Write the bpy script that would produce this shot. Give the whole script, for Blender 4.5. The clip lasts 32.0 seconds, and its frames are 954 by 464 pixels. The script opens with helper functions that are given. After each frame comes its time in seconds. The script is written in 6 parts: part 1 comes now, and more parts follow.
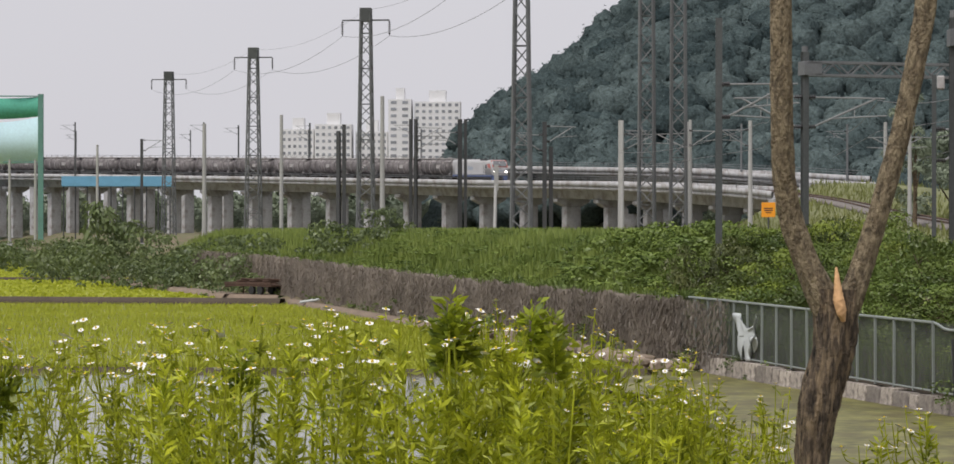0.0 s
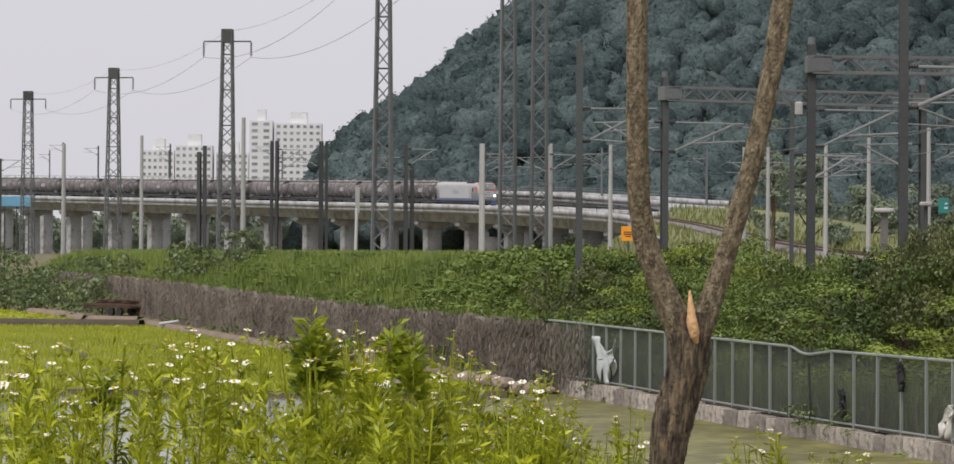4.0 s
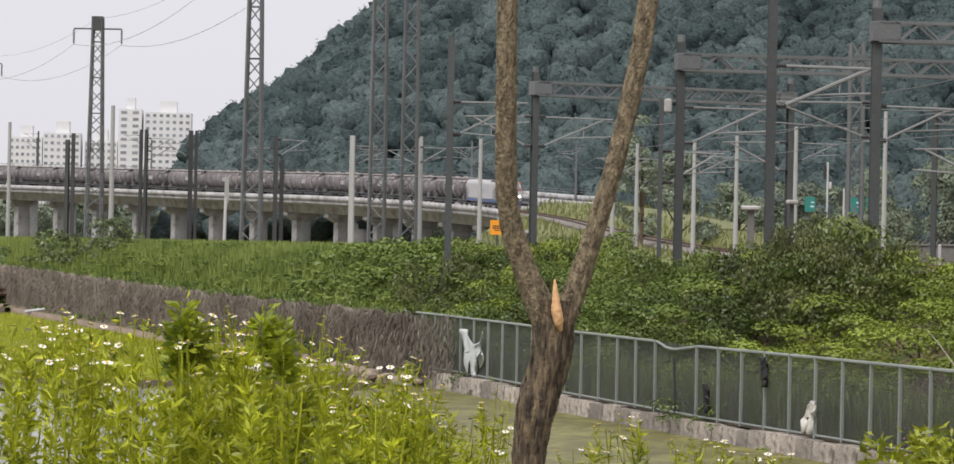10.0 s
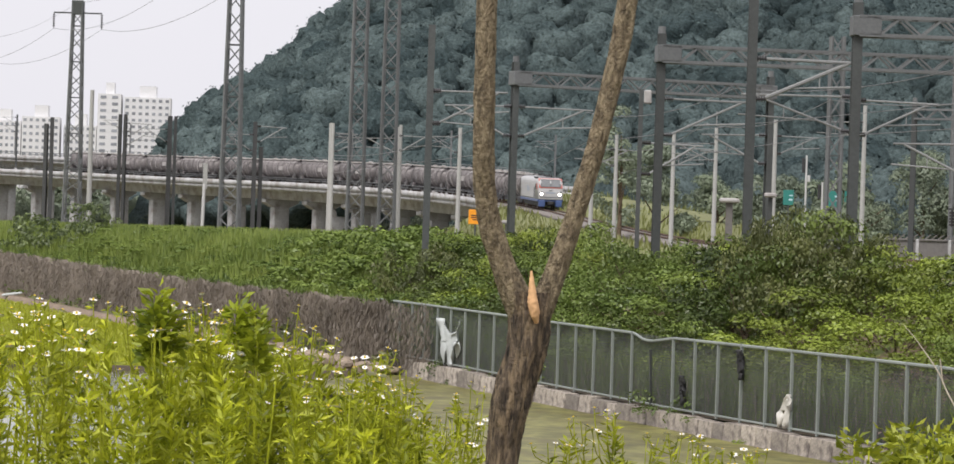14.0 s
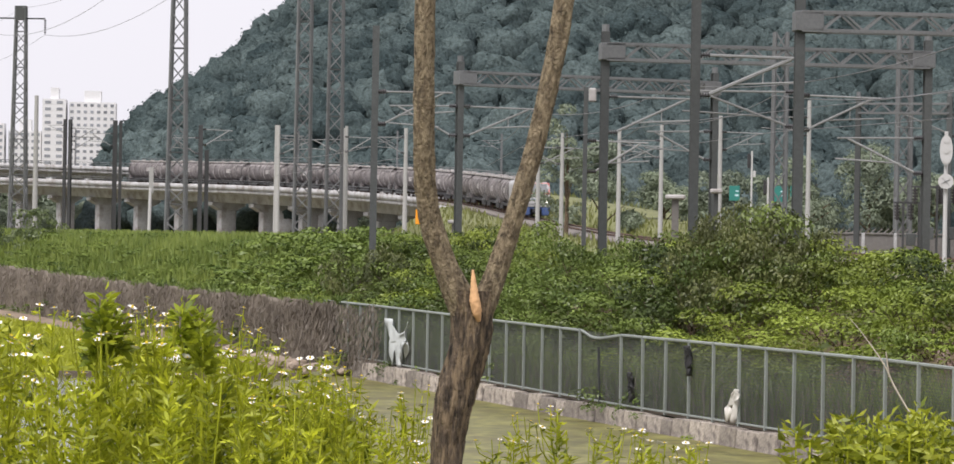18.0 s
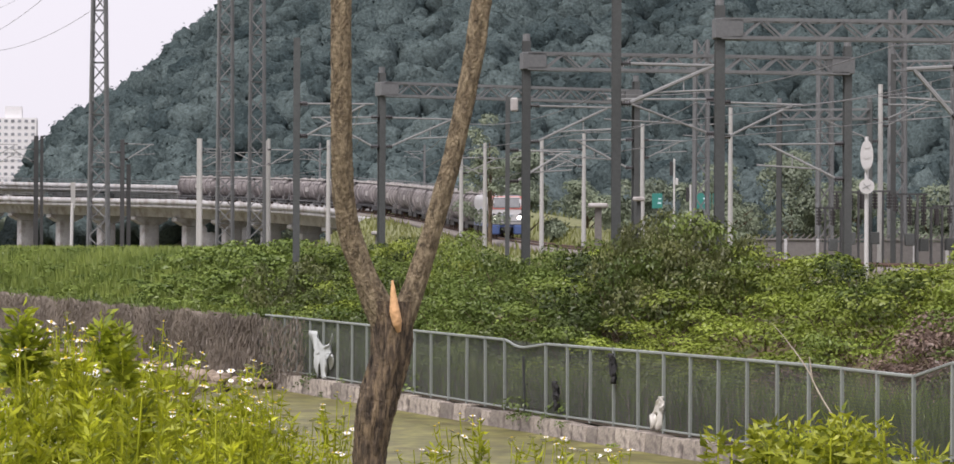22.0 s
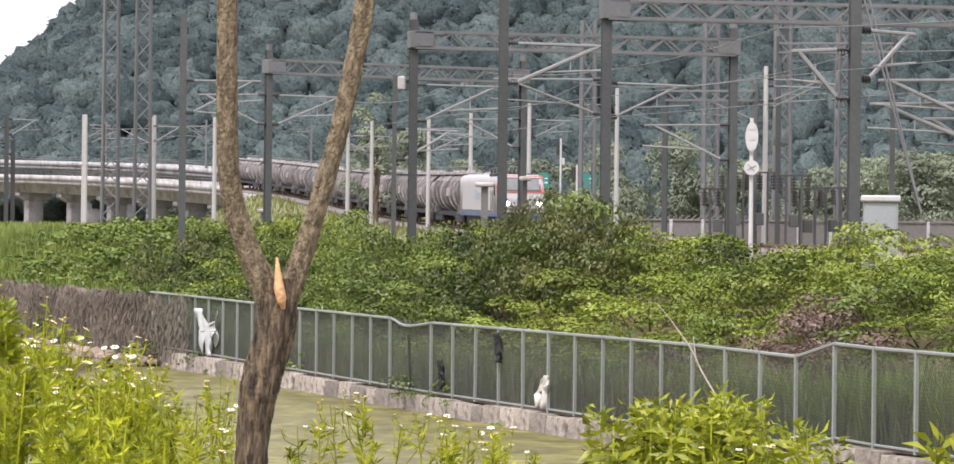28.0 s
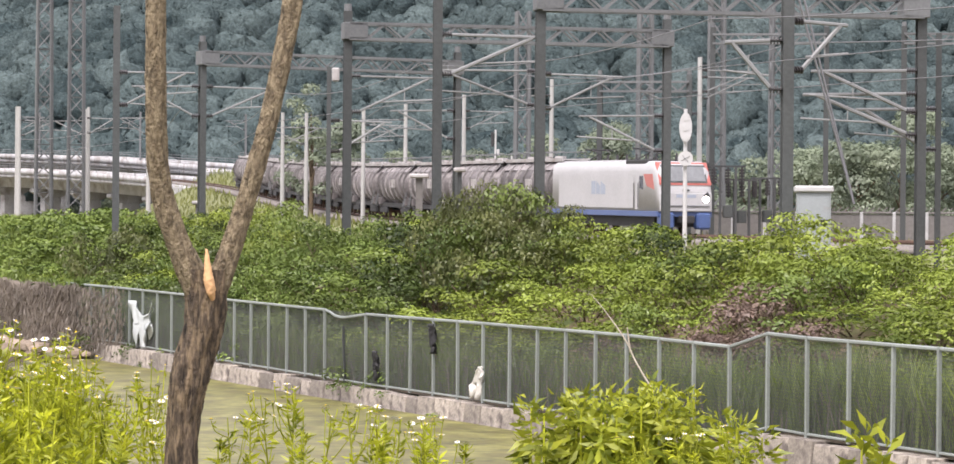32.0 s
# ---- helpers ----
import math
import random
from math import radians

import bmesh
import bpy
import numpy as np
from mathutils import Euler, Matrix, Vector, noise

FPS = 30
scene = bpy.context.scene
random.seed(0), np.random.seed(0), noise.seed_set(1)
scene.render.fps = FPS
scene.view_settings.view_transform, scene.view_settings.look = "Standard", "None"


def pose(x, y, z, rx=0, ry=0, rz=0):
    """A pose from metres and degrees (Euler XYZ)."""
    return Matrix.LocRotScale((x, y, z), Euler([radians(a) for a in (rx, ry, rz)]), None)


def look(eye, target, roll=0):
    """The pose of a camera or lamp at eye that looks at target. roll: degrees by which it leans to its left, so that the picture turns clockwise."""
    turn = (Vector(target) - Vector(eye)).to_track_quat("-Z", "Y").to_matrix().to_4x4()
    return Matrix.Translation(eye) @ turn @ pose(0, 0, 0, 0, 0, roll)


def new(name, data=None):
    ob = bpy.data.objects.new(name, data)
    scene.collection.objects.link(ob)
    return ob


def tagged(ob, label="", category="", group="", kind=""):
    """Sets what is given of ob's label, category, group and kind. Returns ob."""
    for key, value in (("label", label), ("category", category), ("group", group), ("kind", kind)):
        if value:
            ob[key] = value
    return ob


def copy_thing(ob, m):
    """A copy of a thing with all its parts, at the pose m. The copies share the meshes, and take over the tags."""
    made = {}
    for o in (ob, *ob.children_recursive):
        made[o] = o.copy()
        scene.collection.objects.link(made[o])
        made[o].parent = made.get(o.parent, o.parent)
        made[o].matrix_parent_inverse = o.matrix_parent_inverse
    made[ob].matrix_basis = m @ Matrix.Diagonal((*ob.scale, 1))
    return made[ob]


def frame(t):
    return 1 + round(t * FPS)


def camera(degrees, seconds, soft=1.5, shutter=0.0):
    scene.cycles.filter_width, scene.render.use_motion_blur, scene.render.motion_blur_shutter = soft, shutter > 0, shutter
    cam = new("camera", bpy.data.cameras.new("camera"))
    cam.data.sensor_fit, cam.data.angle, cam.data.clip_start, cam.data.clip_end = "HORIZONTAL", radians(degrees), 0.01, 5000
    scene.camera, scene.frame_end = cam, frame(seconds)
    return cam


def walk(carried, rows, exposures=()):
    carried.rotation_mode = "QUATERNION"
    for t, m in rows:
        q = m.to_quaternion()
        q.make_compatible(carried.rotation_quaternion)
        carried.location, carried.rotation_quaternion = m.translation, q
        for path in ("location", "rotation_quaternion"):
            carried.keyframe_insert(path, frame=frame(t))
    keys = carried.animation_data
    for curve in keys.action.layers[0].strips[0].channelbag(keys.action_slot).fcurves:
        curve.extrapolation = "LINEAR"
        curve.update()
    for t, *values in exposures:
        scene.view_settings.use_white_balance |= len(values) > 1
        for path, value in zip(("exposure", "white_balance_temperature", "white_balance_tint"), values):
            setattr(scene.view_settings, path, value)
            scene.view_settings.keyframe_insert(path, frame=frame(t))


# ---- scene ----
cam = camera(19.77, 32.0, soft=1.55)


def aim(x, y, z, yaw, pitch, roll):
    """A camera pose from its place, its turn to the left of +y, its tilt and its lean."""
    return Matrix.Translation((x, y, z)) @ Euler((radians(90 + pitch), 0, radians(yaw))).to_matrix().to_4x4() @ pose(0, 0, 0, 0, 0, roll)


PATH = (
    (0, -0.105, 0.544, 4.720, 7.150, -0.074, 0.027),
    (0.5, -0.109, 0.538, 4.720, 7.069, -0.159, 0.124),
    (1, -0.105, 0.527, 4.718, 7.035, -0.169, 0.129),
    (1.5, -0.098, 0.510, 4.721, 6.923, -0.141, -0.031),
    (2, -0.099, 0.488, 4.721, 6.687, -0.150, 0.019),
    (2.5, -0.096, 0.463, 4.721, 5.997, -0.095, 0.280),
    (3, -0.090, 0.434, 4.718, 5.238, -0.045, 0.172),
    (3.5, -0.088, 0.403, 4.723, 4.845, 0.104, 0.240),
    (4, -0.085, 0.371, 4.720, 4.241, 0.408, 0.341),
    (4.5, -0.086, 0.341, 4.719, 3.152, 0.411, 0.522),
    (6.5, -0.081, 0.223, 4.702, 1.422, -0.433, 0.827),
    (7, -0.088, 0.205, 4.702, 1.482, -0.376, 0.869),
    (7.5, -0.093, 0.190, 4.704, 1.578, -0.332, 0.873),
    (8, -0.088, 0.175, 4.704, 1.782, -0.171, 0.770),
    (8.5, -0.090, 0.159, 4.705, 2.087, 0.266, 0.899),
    (9, -0.087, 0.143, 4.705, 2.111, 0.342, 0.964),
    (9.5, -0.078, 0.130, 4.703, 2.063, 0.349, 1.049),
    (10, -0.074, 0.133, 4.700, 1.501, 0.296, 1.127),
    (10.5, -0.073, 0.150, 4.702, 0.897, 0.140, 1.262),
    (11, -0.075, 0.175, 4.701, 1.022, -0.174, 1.412),
    (11.5, -0.069, 0.196, 4.701, 1.060, -0.122, 1.532),
    (12, -0.067, 0.214, 4.702, 1.066, -0.128, 1.630),
    (12.5, -0.070, 0.224, 4.699, 1.130, -0.098, 1.625),
    (13, -0.070, 0.227, 4.700, 1.210, -0.079, 1.488),
    (13.5, -0.069, 0.225, 4.704, 1.160, -0.020, 1.423),
    (14, -0.070, 0.213, 4.706, 1.041, 0.081, 1.821),
    (14.5, -0.065, 0.196, 4.705, 1.063, 0.500, 1.793),
    (16.5, -0.059, 0.093, 4.701, 0.386, 0.031, 1.449),
    (17, -0.058, 0.098, 4.704, -0.074, 0.093, 1.262),
    (17.5, -0.054, 0.102, 4.707, -0.048, 0.114, 1.174),
    (18, -0.045, 0.088, 4.706, -0.056, 0.102, 0.985),
    (18.5, -0.034, 0.078, 4.703, -0.038, 0.035, 0.604),
    (19, -0.032, 0.079, 4.703, -0.116, -0.081, 0.385),
    (19.5, -0.029, 0.092, 4.709, -0.175, 0.029, 0.326),
    (20, -0.029, 0.092, 4.708, -1.065, 0.239, 0.197),
    (20.5, -0.023, 0.085, 4.706, -1.404, 0.423, 0.061),
    (21, -0.027, 0.090, 4.707, -1.692, 0.408, 0.279),
    (21.5, -0.032, 0.088, 4.707, -1.641, 0.396, 0.280),
    (22, -0.026, 0.086, 4.704, -1.645, 0.339, 0.231),
    (22.5, -0.020, 0.077, 4.701, -1.745, 0.334, 0.237),
    (23, -0.025, 0.077, 4.704, -1.953, 0.257, 0.258),
    (23.5, -0.021, 0.074, 4.703, -2.465, -0.066, 0.258),
    (24, -0.022, 0.070, 4.701, -2.875, -0.165, 0.262),
    (24.5, -0.023, 0.076, 4.701, -2.877, -0.135, 0.314),
    (25, -0.028, 0.074, 4.701, -2.943, -0.130, 0.641),
    (25.5, -0.032, 0.077, 4.705, -2.943, -0.041, 0.984),
    (27.5, -0.025, 0.037, 4.703, -3.335, 0.636, 0.753),
    (28, -0.021, 0.032, 4.702, -4.024, -0.088, 0.611),
    (28.5, -0.019, 0.031, 4.702, -4.045, -0.296, 0.694),
    (29, -0.023, 0.034, 4.702, -3.982, -0.224, 0.838),
    (29.5, -0.018, 0.034, 4.702, -3.929, -0.203, 0.617),
    (30, -0.016, 0.035, 4.704, -3.961, -0.204, 0.512),
    (30.5, -0.009, 0.023, 4.704, -4.028, -0.166, 0.482),
    (31, -0.013, 0.024, 4.703, -4.485, -0.176, 0.503),
    (31.5, -0.008, 0.009, 4.701, -5.189, -0.206, 0.456),
    (32, 0.000, 0.000, 4.700, -5.379, -0.257, 0.457),
)
walk(cam, [(r[0], aim(*r[1:])) for r in PATH], exposures=[(0, -0.17, 6330, 13), (4, -0.12, 6330, 13), (7, 0.22, 6330, 13), (8, 0.16, 6330, 13), (9, 0.12, 6330, 13), (10, 0.1, 6330, 13), (11, 0.28, 6330, 13), (13, 0.3, 6330, 13), (14, 0.22, 6330, 13), (19, 0.32, 6330, 15), (20, 0.3, 6330, 15), (21, 0.24, 6330, 15), (22, 0.28, 6330, 19), (23, 0.4, 6330, 19), (25, 0.6, 6330, 19), (28, 0.72, 6330, 19), (29, 0.8, 6330, 19), (30, 0.5, 6330, 19), (31, 0.48, 6330, 19), (32, 0.88, 6330, 19)])

# ---- sky and light: a bright, evenly overcast day ----
world = bpy.data.worlds.new("world")
scene.world = world
world.use_nodes = True
wn, wl = world.node_tree.nodes, world.node_tree.links
sky = wn.new("ShaderNodeTexSky")
sky.sky_type, sky.sun_disc = "NISHITA", False
sky.sun_elevation, sky.sun_rotation = radians(56), radians(215)
sky.air_density, sky.dust_density = 1.0, 4.0
pale = wn.new("ShaderNodeHueSaturation")
pale.inputs["Saturation"].default_value = 0.12
cloud = wn.new("ShaderNodeMixRGB")
cloud.inputs["Fac"].default_value = 0.86
cloud.inputs["Color2"].default_value = (8.1, 7.98, 8.15, 1)
wl.new(sky.outputs[0], pale.inputs["Color"])
wl.new(pale.outputs[0], cloud.inputs["Color1"])
wl.new(cloud.outputs[0], wn["Background"].inputs["Color"])
wn["Background"].inputs["Strength"].default_value = 0.1

sun = new("sun", bpy.data.lights.new("sun", "SUN"))
sun.data.energy, sun.data.angle, sun.data.color = 2.7, radians(30), (1, 0.95, 0.86)
sun.matrix_world = look((0, 0, 200), (math.sin(radians(35)) * 100, 118 * math.cos(radians(35)), 35))


# ---- materials ----
def material(name, base, rough=0.8, vary=0.25, scale=2.0, fine=25.0, bump=0.3, metal=0.0, stain=None, stain_at=0.6, rand=0.0, island=0.0, clear=0.0, spec=0.5, stretch=1.0):
    """A surface with colour that varies coarsely and finely, stains and relief, all at real size."""
    m = bpy.data.materials.new(name)
    m.use_nodes = True
    n, l = m.node_tree.nodes, m.node_tree.links
    b = n["Principled BSDF"]
    co = n.new("ShaderNodeTexCoord")
    coarse, grain = n.new("ShaderNodeTexNoise"), n.new("ShaderNodeTexNoise")
    coarse.inputs["Scale"].default_value, coarse.inputs["Detail"].default_value = scale, 4
    grain.inputs["Scale"].default_value, grain.inputs["Detail"].default_value = fine, 3
    place = n.new("ShaderNodeMapping")
    place.inputs["Scale"].default_value = (1, 1, stretch)
    l.new(co.outputs["Object"], place.inputs["Vector"])
    l.new(place.outputs[0], coarse.inputs["Vector"])
    l.new(place.outputs[0], grain.inputs["Vector"])
    add = n.new("ShaderNodeMath")
    add.operation = "ADD"
    l.new(coarse.outputs["Fac"], add.inputs[0])
    l.new(grain.outputs["Fac"], add.inputs[1])
    ramp = n.new("ShaderNodeMapRange")
    ramp.inputs["From Min"].default_value, ramp.inputs["From Max"].default_value = 0.7, 1.3
    ramp.inputs["To Min"].default_value, ramp.inputs["To Max"].default_value = 1 - vary, 1 + vary
    l.new(add.outputs[0], ramp.inputs["Value"])
    value = ramp.outputs[0]
    for amount, node, socket in ((rand, "ShaderNodeObjectInfo", "Random"), (island, "ShaderNodeNewGeometry", "Random Per Island")):
        if amount:
            src, mr, mul = n.new(node), n.new("ShaderNodeMapRange"), n.new("ShaderNodeMath")
            mr.inputs["To Min"].default_value, mr.inputs["To Max"].default_value = 1 - amount, 1 + amount
            mul.operation = "MULTIPLY"
            l.new(src.outputs[socket], mr.inputs["Value"])
            l.new(mr.outputs[0], mul.inputs[0])
            l.new(value, mul.inputs[1])
            value = mul.outputs[0]
    tint = n.new("ShaderNodeVectorMath")
    tint.operation = "SCALE"
    tint.inputs[0].default_value = base
    l.new(value, tint.inputs["Scale"])
    colour = tint.outputs[0]
    if stain:
        mask, noise_s, mix = n.new("ShaderNodeMapRange"), n.new("ShaderNodeTexNoise"), n.new("ShaderNodeMixRGB")
        noise_s.inputs["Scale"].default_value, noise_s.inputs["Detail"].default_value = scale * 1.7, 6
        l.new(place.outputs[0], noise_s.inputs["Vector"])
        l.new(noise_s.outputs["Fac"], mask.inputs["Value"])
        mask.inputs["From Min"].default_value, mask.inputs["From Max"].default_value = stain_at - 0.08, stain_at + 0.12
        l.new(mask.outputs[0], mix.inputs["Fac"])
        l.new(colour, mix.inputs["Color1"])
        mix.inputs["Color2"].default_value = (*stain, 1)
        colour = mix.outputs[0]
    l.new(colour, b.inputs["Base Color"])
    b.inputs["Roughness"].default_value, b.inputs["Metallic"].default_value = rough, metal
    b.inputs["Specular IOR Level"].default_value = spec
    if clear:
        b.inputs["Coat Weight"].default_value = clear
    if bump:
        bp = n.new("ShaderNodeBump")
        bp.inputs["Strength"].default_value, bp.inputs["Distance"].default_value = bump, 0.02
        l.new(grain.outputs["Fac"], bp.inputs["Height"])
        l.new(bp.outputs[0], b.inputs["Normal"])
    return m


def foliage(name, low, high, through_leaf=0.3, scale=0.5, rand=0.2, gloss=0.04, leaf=0.45, fine=0.0):
    """Leaves: colour between two greens by clump and by leaf, lit through from behind."""
    m = bpy.data.materials.new(name)
    m.use_nodes = True
    n, l = m.node_tree.nodes, m.node_tree.links
    n.remove(n["Principled BSDF"])
    geo, info, co, big = n.new("ShaderNodeNewGeometry"), n.new("ShaderNodeObjectInfo"), n.new("ShaderNodeTexCoord"), n.new("ShaderNodeTexNoise")
    big.inputs["Scale"].default_value, big.inputs["Detail"].default_value = scale, 5
    l.new(geo.outputs["Position"], big.inputs["Vector"])
    spread = n.new("ShaderNodeMapRange")
    spread.inputs["From Min"].default_value, spread.inputs["From Max"].default_value = 0.32, 0.68
    l.new(big.outputs["Fac"], spread.inputs["Value"])
    half = n.new("ShaderNodeMath")
    half.operation = "MULTIPLY_ADD"
    half.inputs[1].default_value, half.inputs[2].default_value = leaf, 0.0
    l.new(geo.outputs["Random Per Island"], half.inputs[0])
    both = n.new("ShaderNodeMath")
    both.operation = "MULTIPLY_ADD"
    both.inputs[1].default_value = 1 - leaf
    l.new(spread.outputs[0], both.inputs[0])
    l.new(half.outputs[0], both.inputs[2])
    mix = n.new("ShaderNodeMixRGB")
    mix.inputs["Color1"].default_value, mix.inputs["Color2"].default_value = (*low, 1), (*high, 1)
    l.new(both.outputs[0], mix.inputs["Fac"])
    hs, mr = n.new("ShaderNodeHueSaturation"), n.new("ShaderNodeMapRange")
    mr.inputs["To Min"].default_value, mr.inputs["To Max"].default_value = 1 - rand, 1 + rand
    l.new(info.outputs["Random"], mr.inputs["Value"])
    l.new(mr.outputs[0], hs.inputs["Value"])
    l.new(mix.outputs[0], hs.inputs["Color"])
    tone = hs.outputs[0]
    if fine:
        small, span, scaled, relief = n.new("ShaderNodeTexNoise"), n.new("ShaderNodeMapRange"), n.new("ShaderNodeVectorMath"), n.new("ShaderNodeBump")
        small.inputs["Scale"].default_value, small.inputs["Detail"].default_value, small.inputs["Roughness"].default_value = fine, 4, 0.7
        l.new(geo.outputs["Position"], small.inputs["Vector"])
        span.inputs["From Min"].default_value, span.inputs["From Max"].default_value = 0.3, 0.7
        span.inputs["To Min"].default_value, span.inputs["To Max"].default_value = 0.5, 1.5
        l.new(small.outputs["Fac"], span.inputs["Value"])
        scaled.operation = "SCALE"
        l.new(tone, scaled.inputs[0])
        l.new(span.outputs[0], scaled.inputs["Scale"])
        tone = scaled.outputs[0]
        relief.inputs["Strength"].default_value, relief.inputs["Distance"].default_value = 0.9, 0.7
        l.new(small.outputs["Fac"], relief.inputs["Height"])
    dif, tra, glo, m1, m2, out = (n.new("ShaderNode" + k) for k in ("BsdfDiffuse", "BsdfTranslucent", "BsdfGlossy", "MixShader", "MixShader", "OutputMaterial"))
    glo.inputs["Roughness"].default_value = 0.45
    m1.inputs["Fac"].default_value, m2.inputs["Fac"].default_value = through_leaf, gloss
    if fine:
        l.new(relief.outputs[0], dif.inputs["Normal"])
    l.new(tone, dif.inputs["Color"])
    l.new(tone, tra.inputs["Color"])
    l.new(dif.outputs[0], m1.inputs[1])
    l.new(tra.outputs[0], m1.inputs[2])
    l.new(m1.outputs[0], m2.inputs[1])
    l.new(glo.outputs[0], m2.inputs[2])
    l.new(m2.outputs[0], n["Material Output"].inputs["Surface"])
    n.remove(out)
    return m


